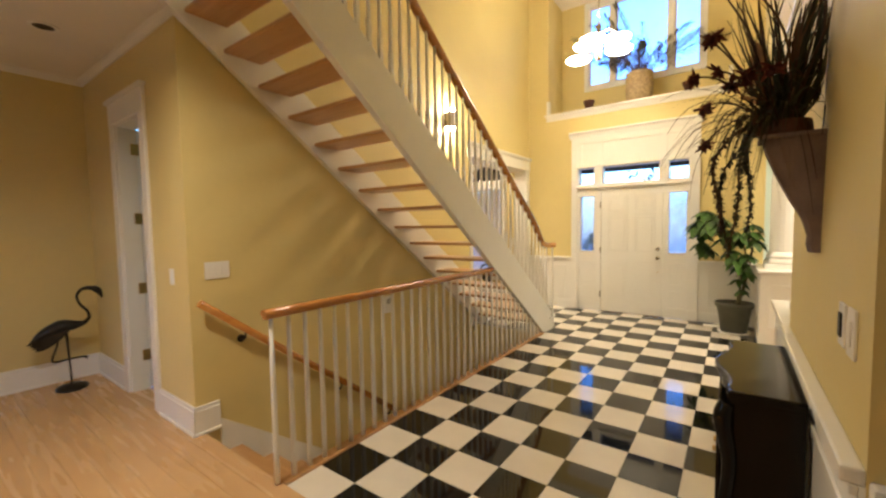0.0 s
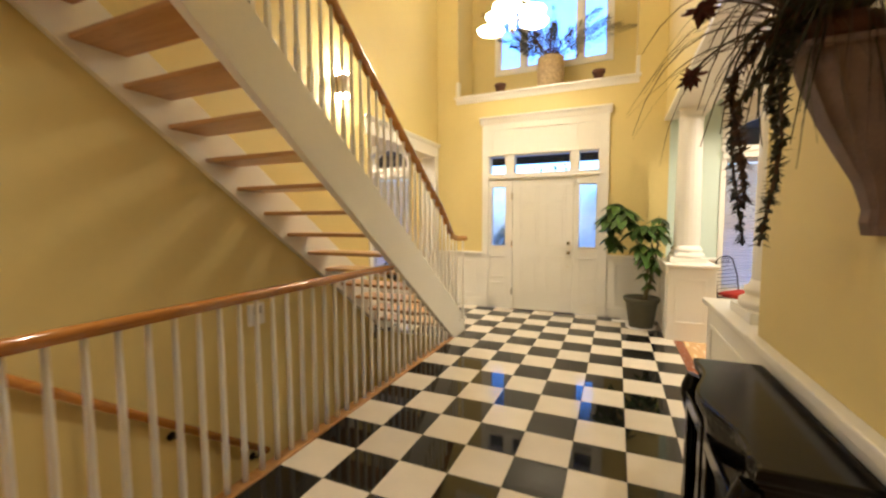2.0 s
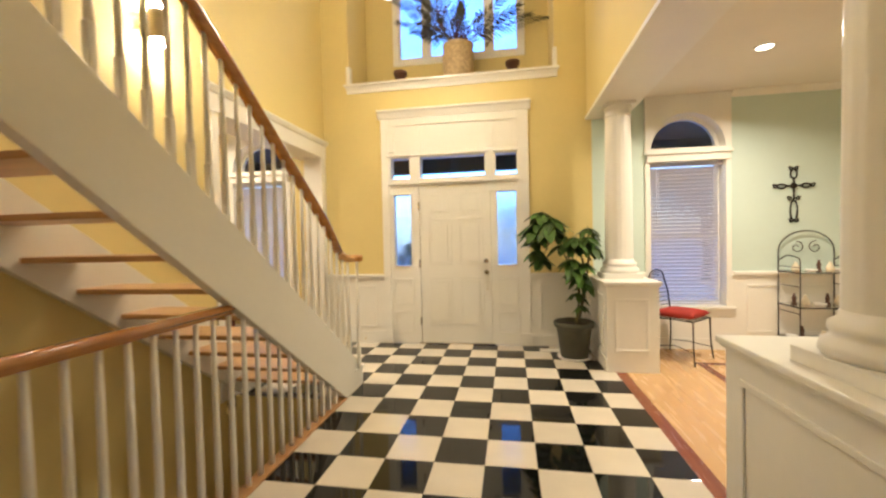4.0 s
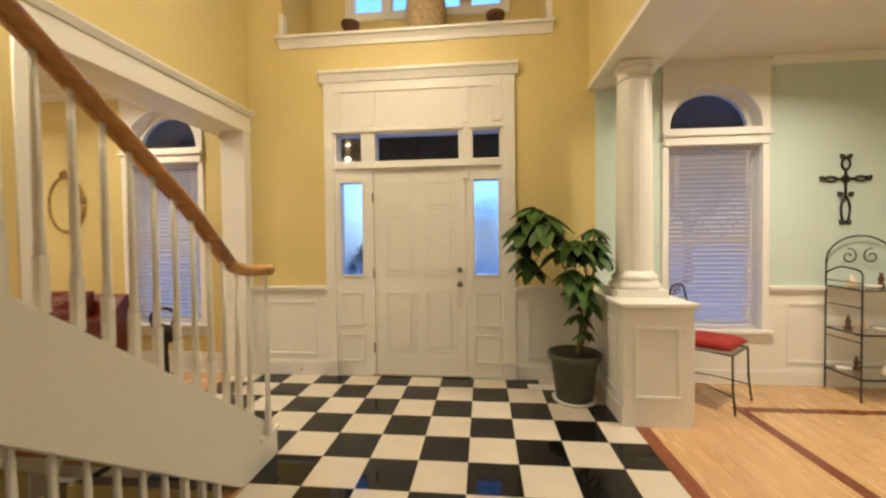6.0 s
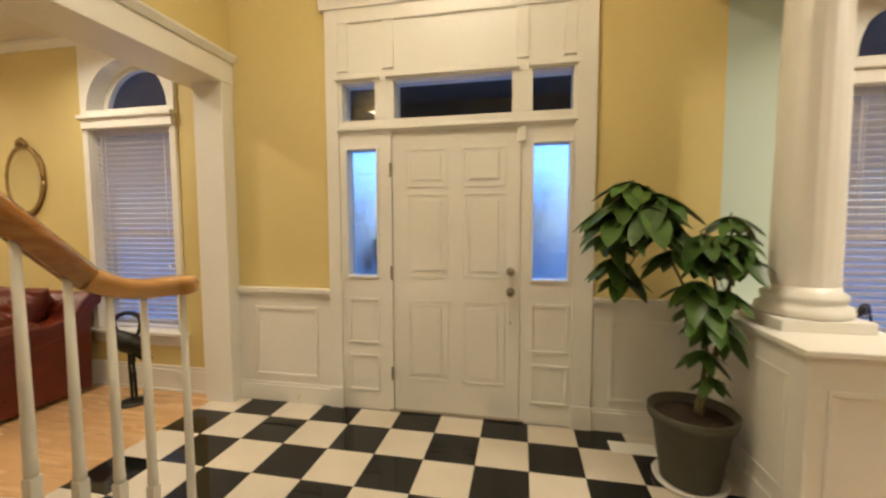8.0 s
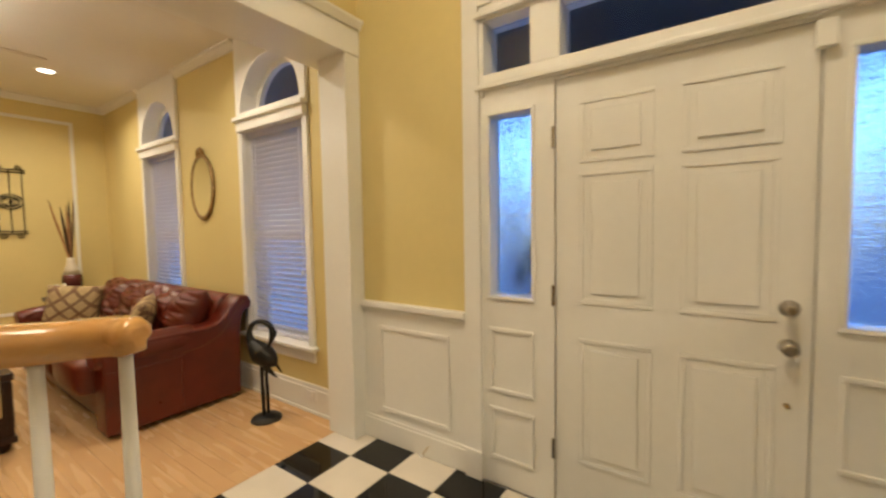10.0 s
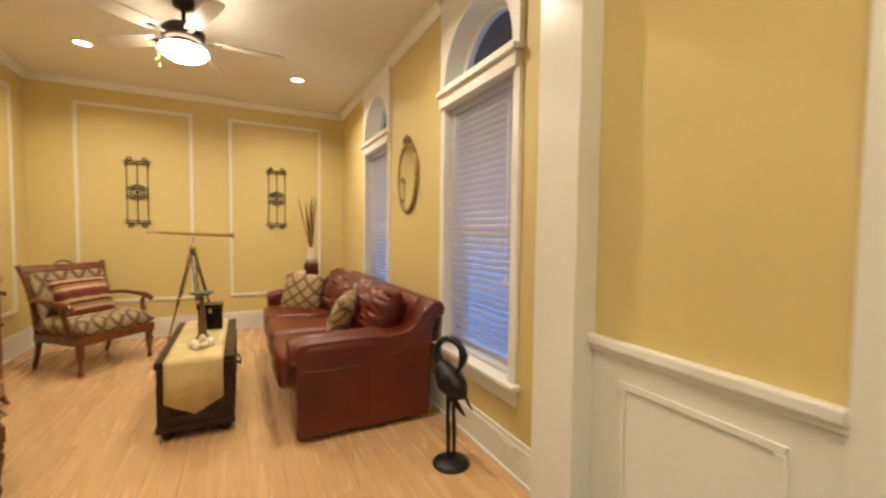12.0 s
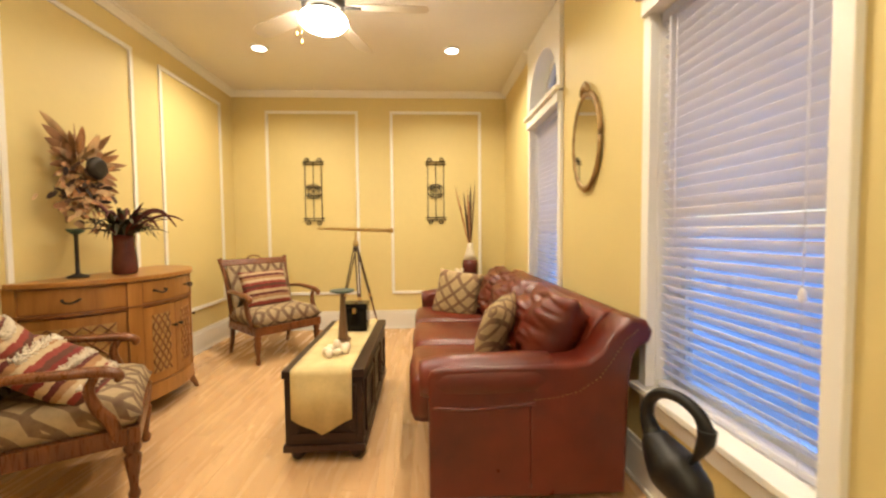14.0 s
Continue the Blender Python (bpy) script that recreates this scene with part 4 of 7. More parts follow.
DRY = mat("dried_brown_foliage", (0.065, 0.034, 0.018), 0.85, vary=0.4, scale=14, rand=0.4)
DRY_RED = mat("dried_red_flowers", (0.10, 0.022, 0.016), 0.8, vary=0.4, scale=20, rand=0.3)
GRASS = mat("olive_grass_blades", (0.034, 0.034, 0.015), 0.7, vary=0.5, scale=14, rand=0.4)
STONE_GREY = mat("mauve_stone_corbel", (0.19, 0.135, 0.125), 0.8, vary=0.25, scale=9, bump=0.4, bump_scale=60)
PETAL = mat("dried_tan_petals", (0.36, 0.18, 0.075), 0.85, vary=0.4, scale=10, rand=0.35)
VASE_RED = mat("maroon_glazed_vase", (0.09, 0.018, 0.014), 0.25, vary=0.3, scale=10)
CREAM = mat("cream_cloth", (0.62, 0.55, 0.42), 0.85, vary=0.1, scale=10)
ANTIQUE_GOLD = mat("antique_gilt", (0.30, 0.19, 0.07), 0.45, 0.6, 0.35, 22, 0.5, 60)
MIRROR = mat("mirror_glass", (0.85, 0.87, 0.88), 0.02, 1.0, 0.0)


def cushion(bm, w, h, t, m=None, n=10, power=3.0, dent=0.0, crease=0.0):
    """A stuffed pad, w by h, t thick in the middle, with pinched edges."""
    m = m or Matrix.Identity(4)
    for s in (1, -1):
        grid = []
        for i in range(n + 1):
            row = []
            for j in range(n + 1):
                u, v = 2 * i / n - 1, 2 * j / n - 1
                puff = max(0.0, (1 - abs(u) ** power) * (1 - abs(v) ** power)) ** 0.6
                pinch = 1 - 0.06 * (1 - max(abs(u), abs(v)) ** 2) * 0 - 0.05 * (1 - abs(u) ** 2) * abs(v) ** 4 - 0.05 * (1 - abs(v) ** 2) * abs(u) ** 4
                wob = dent * noise.noise(Vector((u * 2.3, v * 2.3, s + w * 9)))
                if crease:
                    wob -= crease * max(0.0, 1 - 3.5 * abs(noise.noise(Vector((u * 1.6 + 3 * m.translation.x, v * 4.5 + u, s))))) * abs(v) ** 0.5
                row.append(bm.verts.new(m @ Vector((u * w / 2 * pinch, v * h / 2 * pinch, s * (t / 2 * puff + 0.001) + wob * puff))))
            grid.append(row)
        for i in range(n):
            for j in range(n):
                q = (grid[i][j], grid[i + 1][j], grid[i + 1][j + 1], grid[i][j + 1])
                f = bm.faces.new(q if s > 0 else tuple(reversed(q)))
                f.smooth = True
    bmesh.ops.remove_doubles(bm, verts=bm.verts, dist=0.0035)
    return bm


# ---- wall panels in the living room ----
def wall_panel(name, axis, face, out, u0, u1, v0=0.44, v1=2.70):
    return fixed(name, panel_frame(B(), axis, face, out, u0, u1, v0, v1, 0.034, 0.016), WHITE)


for u0, u1 in ((-3.0, -1.88), (-1.49, -0.36)):
    wall_panel("trim_panel_west", 0, LWX, 1, u0, u1)
for u0, u1 in ((-6.58, -5.52), (-5.20, -4.16), (-3.86, -2.82)):
    wall_panel("trim_panel_back", 1, LBY, 1, u0, u1)


# ---- sofa ----
def sofa():
    root = thing("sofa", "oxblood red leather three-seat sofa with rolled arms", "sofa")
    x0, x1 = -5.86, -3.55
    yb, yf = -0.20, -1.06

    def side_profile():
        pts = [(yf - 0.01, 0.035), (yf - 0.01, 0.52)]
        pts += [(yf - 0.02, 0.56), (yf, 0.61), (yf + 0.05, 0.625)]
        pts += [(-0.62, 0.625), (-0.44, 0.625), (-0.36, 0.637), (-0.30, 0.68), (-0.24, 0.765), (-0.17, 0.828), (-0.10, 0.82), (-0.07, 0.77), (-0.085, 0.72), (-0.13, 0.70), (-0.16, 0.66), (-0.175, 0.55), (-0.19, 0.035)]
        return pts
    for a, b in ((x1 - 0.20, x1), (x0, x0 + 0.20)):
        bm = B()
        prism(bm, side_profile(), 0, a, b, 0.016)
        for f in bm.faces:
            f.smooth = len(f.verts) <= 4
        arm = part("arm", bm, LEATHER, root)
        mid, out = (a + b) / 2, (1 if b == x1 else -1)
        bm = B()
        prof = [(yf - 0.05, 0.55), (-0.98, 0.555), (-0.80, 0.555), (-0.62, 0.56), (-0.50, 0.575)]
        tube(bm, [(mid, y, z) for y, z in prof], [0.085, 0.112, 0.115, 0.112, 0.09], 16, 0.9)
        part("arm_roll", bm, LEATHER, arm)
        bm = B()
        fx = b if out > 0 else a
        line = [(-0.60, 0.475), (-0.50, 0.485), (-0.40, 0.51), (-0.31, 0.57), (-0.25, 0.65), (-0.20, 0.73), (-0.13, 0.785)]
        for k in range(len(line) - 1):
            for q in range(5):
                y = line[k][0] + (line[k + 1][0] - line[k][0]) * q / 5
                z = line[k][1] + (line[k + 1][1] - line[k][1]) * q / 5
                lathe(bm, [(0.0036, 0), (0.0025, 0.003)], (fx, y, z), 6, Matrix.Rotation(radians(90 * out), 3, "Y"))
        part("nail_trim", bm, ANTIQUE_GOLD, arm, "row of small brass nail heads")
        bm = B()
        tube(bm, [(fx + out * 0.001, y, 0.452 + 0.01 * math.sin(y * 9)) for y in (-1.05, -0.9, -0.75, -0.6)], 0.006, 6)
        tube(bm, [(fx + out * 0.001, -0.62, z) for z in (0.08, 0.2, 0.32, 0.45)], 0.004, 6)
        part("seam", bm, LEATHER, arm)
    bm = box(B(), x0 + 0.18, x1 - 0.18, yf + 0.03, yb, 0.07, 0.30, 0.02)
    part("base", bm, LEATHER, root)
    bm = B()
    prism(bm, [(-0.40, 0.28), (-0.33, 0.60), (-0.27, 0.75), (-0.21, 0.815), (-0.16, 0.83), (-0.10, 0.815), (-0.075, 0.77), (-0.09, 0.72), (-0.15, 0.69), (-0.17, 0.55), (-0.19, 0.07), (-0.35, 0.07)], 0, x0 + 0.19, x1 - 0.19, 0.012)
    for f in bm.faces:
        f.smooth = len(f.verts) <= 4
    part("back", bm, LEATHER, root)
    w = (x1 - x0 - 0.40) / 3
    for k in range(3):
        cx = x0 + 0.20 + w * (k + 0.5)
        bm = box(B(), cx - w / 2 + 0.002, cx + w / 2 - 0.002, -1.15, -0.36, 0.275, 0.50, 0.055)
        bmesh.ops.subdivide_edges(bm, edges=[e for e in bm.edges if e.calc_length() > 0.3], cuts=7, use_grid_fill=True)
        for q in bm.verts:
            q.co.z += 0.018 * max(0.0, 1 - ((q.co.x - cx) / (w / 2)) ** 2) * (1 if q.co.z > 0.4 else 0) + 0.006 * noise.noise(q.co * 5)
            q.co.y -= 0.02 * max(0.0, 1 - ((q.co.x - cx) / (w / 2)) ** 2) * (1 if q.co.y < -1.0 else 0)
        for f in bm.faces:
            f.smooth = True
        part("seat_cushion", bm, LEATHER, root)
        m = pose(cx, -0.44 + 0.01 * k, 0.665, 66 - 3 * (k % 2), 0, (-4, 3, -3)[k])
        part("back_cushion", cushion(B(), w + 0.04, 0.48, 0.32, m, 40, 3.2, 0.05, 0.048), LEATHER, root)
    for x in (x0 + 0.08, x1 - 0.08):
        for y in (yf + 0.08, yb - 0.06):
            part("foot", lathe(B(), [(0.022, 0), (0.034, 0.012), (0.036, 0.03), (0.03, 0.045)], (x, y, 0), 14), HONEY, root)
    return root


sofa()


def throw_pillow(m, w, h, t, material, label):
    root = tagged(new("throw_pillow", mesh_of("throw_pillow", cushion(B(), w, h, t, None, 14, 2.6, 0.012), material)), label, "pillow")
    root.matrix_basis = m
    return root


throw_pillow(pose(-5.33, -0.80, 0.665, 72, 6, 62), 0.42, 0.42, 0.15, LATTICE_P, "gold cushion with a brown diamond lattice on the sofa")
throw_pillow(pose(-4.08, -0.68, 0.655, 72, 6, -28), 0.40, 0.40, 0.16, LATTICE_P, "gold brown patterned cushion leaning on the sofa arm")


# ---- trunk used as a coffee table ----
def trunk():
    root = thing("coffee_table", "dark wooden trunk used as a coffee table on bun feet", "table", pose(-4.52, -1.62, 0))
    lx, ly = 0.59, 0.215
    part("body", box(B(), -lx + 0.012, lx - 0.012, -ly + 0.01, ly - 0.01, 0.075, 0.45, 0.006), DARK_WOOD, root)
    part("lid", box(B(), -lx, lx, -ly, ly, 0.455, 0.50, 0.006), DARK_WOOD, root)
    part("base_moulding", box(B(), -lx, lx, -ly, ly, 0.06, 0.10, 0.006), DARK_WOOD, root)
    for sy in (-1, 1):
        for k in (-1, 0, 1):
            bm = B()
            face = sy * (ly - 0.01)
            panel_frame(bm, 1, face, sy, k * 0.36 - 0.15, k * 0.36 + 0.15, 0.13, 0.42, 0.035, 0.012)
            part("side_panel", bm, DARK_WOOD, root)
    for sx in (-1, 1):
        bm = B()
        panel_frame(bm, 0, sx * (lx - 0.012), sx, -0.17, 0.17, 0.13, 0.42, 0.035, 0.012)
        part("end_panel", bm, DARK_WOOD, root)
        for sy in (-1, 1):
            part("foot", lathe(B(), [(0.02, 0), (0.034, 0.012), (0.038, 0.035), (0.028, 0.06)], (sx * (lx - 0.07), sy * (ly - 0.06), 0), 14), DARK_WOOD, root)
    bm = tube(B(), [(0.05, ly + 0.012, 0.30), (0.02, ly + 0.03, 0.27), (-0.05, ly + 0.035, 0.26), (-0.12, ly + 0.03, 0.27), (-0.15, ly + 0.012, 0.30)], 0.008, 8)
    part("handle", bm, IRON, root)
    return root


trunk()
# cloth runner hanging over both ends in a point
runner = B()
hx, hy, zt = 0.598, 0.158, 0.5035
cols = 10
path = [(-hx, zt - 0.02)] + [(-hx + 2 * hx * k / 16, zt) for k in range(17)] + [(hx + 0.004, zt - 0.03), (hx + 0.008, zt - 0.12), (hx + 0.010, zt - 0.22)]
rows = []
for i, (x, z) in enumerate(path):
    row = []
    for c in range(cols + 1):
        v = -1 + 2 * c / cols
        zz = z + 0.0015 * noise.noise(Vector((x * 6, v * 3, 0)))
        xx = x + (0.006 * math.sin(v * 7) if z < zt - 0.05 else 0)
        if i == len(path) - 1:
            zz = zt - 0.255 - 0.085 * (1 - abs(v))
        row.append(runner.verts.new((xx, v * hy, max(zz, zt - 0.001) if z == zt else zz)))
    rows.append(row)
for a, b in zip(rows, rows[1:]):
    for c in range(cols):
        f = runner.faces.new((a[c], b[c], b[c + 1], a[c + 1]))
        f.smooth = True
cloth = tagged(new("table_runner", mesh_of("table_runner", runner, RUNNER)), "pointed gold cloth runner draped over the trunk", "runner")
cloth.matrix_basis = pose(-4.52, -1.625, 0)
sol = cloth.modifiers.new("thickness", "SOLIDIFY")
sol.thickness, sol.offset = 0.003, 1

random.seed(5)
for k, (dx, dy, dz) in enumerate(((0, 0, 0), (0.05, 0.02, 0), (-0.045, 0.015, 0), (0.01, 0.055, 0), (0.03, -0.045, 0), (-0.03, -0.04, 0), (0.075, -0.02, 0), (0.012, 0.01, 0.036), (-0.06, 0.05, 0))):
    bm = B()
    bmesh.ops.create_icosphere(bm, subdivisions=2, radius=0.027, matrix=pose(0, 0, 0, random.uniform(0, 180), random.uniform(0, 180), 0) @ Matrix.Diagonal((1.15, 0.95, 0.8, 1)))
    for v in bm.verts:
        v.co += v.co.normalized() * 0.003 * noise.noise(v.co * 90 + Vector((k, 0, 0)))
    for f in bm.faces:
        f.smooth = True
    s = tagged(new("shell", mesh_of("shell", bm, SHELL)), "pale seashell heaped on the table runner", "shell", "shells on the trunk")
    s.matrix_basis = pose(-4.20 + dx, -1.61 + dy, 0.527 + dz)

cs = thing("candle_holder", "tall flared wooden candle holder on the trunk", "candle holder", pose(-4.47, -1.62, 0.505))
bm = lathe(B(), [(0.062, 0.0), (0.058, 0.01), (0.042, 0.018), (0.036, 0.05), (0.016, 0.315)], (0, 0, 0), 4, Matrix.Rotation(radians(45), 3, "Z"))
for f in bm.faces:
    f.smooth = False
part("stem", bm, wood("worn_brown_wood", (0.10, 0.05, 0.02), (0.2, 0.11, 0.045), 0.6, 2, 14), cs)
part("plate", lathe(B(), [(0.02, 0.315), (0.055, 0.32), (0.078, 0.328), (0.08, 0.338), (0.066, 0.336)], seg=28), mat("verdigris_metal", (0.07, 0.10, 0.08), 0.5, 0.6, 0.4, 20), cs)
bx = thing("keepsake_box", "small black lidded box on the trunk", "box", pose(-4.78, -1.585, 0.505))
part("body", box(B(), -0.075, 0.075, -0.085, 0.085, 0, 0.155, 0.006), BLACK_LACQ, bx)
part("lid", box(B(), -0.08, 0.08, -0.09, 0.09, 0.158, 0.20, 0.008), BLACK_LACQ, bx)
part("clasp", box(B(), 0.08, 0.086, -0.012, 0.012, 0.135, 0.17, 0.002), BRASS, bx)


# ---- armchairs ----
def armchair(m, label):
    """Carved open-arm chair that faces +y of its own."""
    root = thing("armchair", label, "chair", m, "carved armchairs")
    w, d = 0.34, 0.29
    bm = B()
    box(bm, -w, w, d - 0.045, d, 0.27, 0.35, 0.008)
    box(bm, -w, w, -d, -d + 0.045, 0.27, 0.35, 0.008)
    for s in (-1, 1):
        a, b = sorted((s * w, s * (w - 0.045)))
        box(bm, a, b, -d + 0.045, d - 0.045, 0.27, 0.35, 0.008)
    part("seat_frame", bm, CHAIR_WOOD, root)
    for s in (-1, 1):
        part("front_leg", lathe(B(), [(0.014, 0), (0.022, 0.012), (0.024, 0.035), (0.016, 0.055), (0.020, 0.10), (0.031, 0.17), (0.035, 0.205), (0.024, 0.222), (0.034, 0.235), (0.034, 0.25), (0.028, 0.27), (0.03, 0.35)], (s * (w - 0.035), d - 0.035, 0), 16), CHAIR_WOOD, root)
        part("back_leg", tube(B(), [(s * (w - 0.035), -d - 0.06, 0), (s * (w - 0.035), -d - 0.01, 0.14), (s * (w - 0.035), -d + 0.02, 0.30)], [0.017, 0.021, 0.025], 10), CHAIR_WOOD, root)
        part("back_post", tube(B(), [(s * (w - 0.03), -d + 0.02, 0.30), (s * (w - 0.025), -d - 0.02, 0.55), (s * (w - 0.015), -d - 0.10, 0.80), (s * (w + 0.005), -d - 0.16, 0.955)], [0.025, 0.023, 0.021, 0.024], 10), CHAIR_WOOD, root)
        arm = part("arm", tube(B(), [(s * (w - 0.02), -d - 0.03, 0.63), (s * (w + 0.005), -0.12, 0.645), (s * (w + 0.012), 0.06, 0.635), (s * (w + 0.01), 0.17, 0.625), (s * (w + 0.01), 0.225, 0.60), (s * (w + 0.01), 0.215, 0.575)], [0.02, 0.026, 0.03, 0.033, 0.028, 0.018], 12, 0.75), CHAIR_WOOD, root)
        part("arm_support", tube(B(), [(s * (w + 0.006), 0.145, 0.61), (s * (w + 0.004), 0.12, 0.55), (s * (w - 0.002), 0.145, 0.46), (s * (w - 0.012), 0.19, 0.38), (s * (w - 0.022), 0.20, 0.30)], [0.018, 0.02, 0.025, 0.028, 0.024], 12), CHAIR_WOOD, arm)
    part("seat", cushion(B(), 2 * w + 0.01, 2 * d + 0.01, 0.19, pose(0, 0.005, 0.40), 16, 8.0), LATTICE, root, "seat pad in beige lattice cloth")
    tilt = 111.5
    bm = box(B(), -w + 0.035, w - 0.035, -0.31, 0.235, -0.035, 0.02, 0.022)
    bmesh.ops.transform(bm, matrix=pose(0, -d - 0.035, 0.66, tilt, 0, 0) , verts=bm.verts)
    part("back_pad", bm, LATTICE, root)
    bm = box(B(), -w - 0.01, w + 0.01, 0.235, 0.305, -0.020, 0.022, 0.01)
    bmesh.ops.transform(bm, matrix=pose(0, -d - 0.035, 0.66, tilt, 0, 0), verts=bm.verts)
    part("crest_rail", bm, CHAIR_WOOD, root)
    part("crest_handle", tube(B(), [(-0.075, -d - 0.155, 0.935), (-0.05, -d - 0.165, 0.965), (0.0, -d - 0.167, 0.975), (0.05, -d - 0.165, 0.965), (0.075, -d - 0.155, 0.935)], 0.009, 8), CHAIR_WOOD, root)
    return root


far_chair = armchair(pose(-5.95, -2.60, 0, 0, 0, -43), "carved wooden armchair with beige lattice upholstery, a striped pillow on it")
near_chair = armchair(pose(-3.835, -2.80, 0, 0, 0, 30), "carved wooden armchair in beige lattice cloth beside the bow-front cabinet")
throw_pillow(pose(-5.95, -2.60, 0, 0, 0, -43) @ pose(0.03, -0.12, 0.635, -66, 0, 4), 0.50, 0.42, 0.17, STRIPES, "red and cream striped pillow on the armchair")


def fringed_pillow(m, label):
    root = tagged(new("striped_pillow", mesh_of("striped_pillow", cushion(B(), 0.52, 0.46, 0.18, None, 14, 2.6, 0.015), STRIPES)), label, "pillow")
    root.matrix_basis = m
    rng = random.Random(3)
    for band in (-0.125, 0.03, 0.15):
        bm = B()
        for k in range(220):
            x = rng.uniform(-0.225, 0.225)
            z = 0.084 * (1 - abs(x / 0.26) ** 2.6) ** 0.6 * (1 - abs(band / 0.23) ** 2.6) ** 0.6
            a = rng.uniform(-0.4, 0.4)
            p = Vector((x, band + rng.uniform(-0.016, 0.016), z))
            tube(bm, [p, p + Vector((0.008 * a, rng.uniform(-0.018, 0.018), 0.014))], 0.0032, 4)
        part("fringe", bm, CREAM, root, "cream shaggy fringe")
    return root


fringed_pillow(pose(-3.835, -2.80, 0, 0, 0, 30) @ pose(0.02, -0.03, 0.575, -36, 0, -8), "shaggy red and cream pillow heaped on the armchair")
fringed_pillow(pose(-3.835, -2.80, 0, 0, 0, 30) @ pose(-0.04, -0.20, 0.665, -56, 0, 14), "shaggy red and cream pillow behind another")


# ---- bow-front cabinet ----
def demilune():
    ca, cb, z0, z1 = 0.62, 0.53, 0.16, 0.95
    root = thing("bow_front_cabinet", "honey wood bow-front cabinet with lattice doors against the wall", "cabinet", pose(-4.75, LBY + 0.022, 0))

    def shell(t0, t1, r0, r1, zlo, zhi, seg=10):
        """A block of the curved front between two angles, two radii factors and two heights."""
        bm = B()
        inner, outer = [], []
        for k in range(seg + 1):
            t = radians(t0 + (t1 - t0) * k / seg)
            inner.append((ca * r0 * math.cos(t), cb * r0 * math.sin(t)))
            outer.append((ca * r1 * math.cos(t), cb * r1 * math.sin(t)))
        prism(bm, outer + list(reversed(inner)), 2, zlo, zhi)
        return bm

    def solid_half(r, zlo, zhi, bev=0.0):
        bm = B()
        pts = [(ca * r * math.cos(math.pi * k / 36), cb * r * math.sin(math.pi * k / 36)) for k in range(37)]
        return prism(bm, pts, 2, zlo, zhi, bev)
    part("carcass", solid_half(0.955, z0 + 0.02, z1 - 0.03), HONEY_D, root)
    part("top", solid_half(1.03, z1 - 0.03, z1, 0.006), HONEY, root)
    part("base_apron", shell(0, 180, 0.93, 1.0, z0 - 0.04, z0 + 0.06, 36), HONEY, root)
    part("waist_moulding", shell(0, 180, 0.95, 1.005, z1 - 0.20, z1 - 0.185, 36), HONEY_D, root)
    for t in (1, 61, 119, 179):
        part("stile", shell(t - 4, t + 4, 0.95, 1.0, z0 + 0.06, z1 - 0.03, 3), HONEY, root)
    for t0, t1 in ((6, 56), (66, 114), (124, 174)):
        part("drawer_border", shell(t0 - 1.6, t1 + 1.6, 0.94, 0.9885, z1 - 0.184, z1 - 0.036), HONEY_D, root)
        dr = part("drawer", shell(t0, t1, 0.94, 0.992, z1 - 0.175, z1 - 0.045), HONEY, root)
        pulls = ((t0 + t1) / 2,) if t1 < 60 or t0 > 120 else (76, 104)
        for tc in pulls:
            pts = []
            for q, dz, rr in ((-4, 0.0, 1.0), (-3.6, 0, 1.045), (-1.5, -0.014, 1.06), (1.5, -0.014, 1.06), (3.6, 0, 1.045), (4, 0, 1.0)):
                t = radians(tc + q)
                pts.append((ca * rr * math.cos(t), cb * rr * math.sin(t), z1 - 0.105 + dz))
            part("pull", tube(B(), pts, 0.006, 8), IRON, dr)
    for t0, t1, knob in ((6, 56, 53), (66, 89.5, 87), (90.5, 114, 93), (124, 174, 127)):
        part("door_border", shell(t0 - 0.4 if t0 > 90 and t0 < 91 else t0 - 1.4, t1 + (0.4 if 89 < t1 < 90 else 1.4), 0.94, 0.982, z0 + 0.068, z1 - 0.207), HONEY_D, root)
        dd = part("door", shell(t0, t1, 0.94, 0.985, z0 + 0.075, z1 - 0.215), HONEY, root)
        a, b = t0 + 5, t1 - 5
        lo, hi = z0 + 0.13, z1 - 0.27
        part("panel", shell(a, b, 0.985, 0.989, lo, hi), mat("woven_cane_panel", (0.40, 0.24, 0.08), 0.6, vary=0.3, scale=60, bump=0.5, bump_scale=200), dd)
        bm = B()
        steps = 5 if t1 - t0 > 40 else 3
        wdt = (b - a) / steps
        hgt = (hi - lo) / 5
        for k in range(-5, steps + 1):
            for sgn in (1, -1):
                pts = []
                for q in range(26):
                    f = q / 5
                    t = a + (k + f) * wdt if sgn > 0 else b - (k + f) * wdt
                    z = lo + f * hgt
                    if a <= t <= b and lo <= z <= hi:
                        r = 0.992
                        pts.append((ca * r * math.cos(radians(t)), cb * r * math.sin(radians(t)), z))
                if len(pts) > 2:
                    tube(bm, pts, 0.005, 5)
        part("lattice", bm, HONEY_D, dd)
        t = radians(knob)
        nrm = Vector((math.cos(t) / ca, math.sin(t) / cb, 0)).normalized()
        part("knob", lathe(B(), [(0.008, 0), (0.006, 0.012), (0.013, 0.02), (0.011, 0.03)], (ca * 0.985 * math.cos(t), cb * 0.985 * math.sin(t), 0.58), 10, nrm.to_track_quat("Z", "Y").to_matrix()), IRON, dd)
    for t in (4, 58, 122, 176):
        c, s = math.cos(radians(t)), math.sin(radians(t))
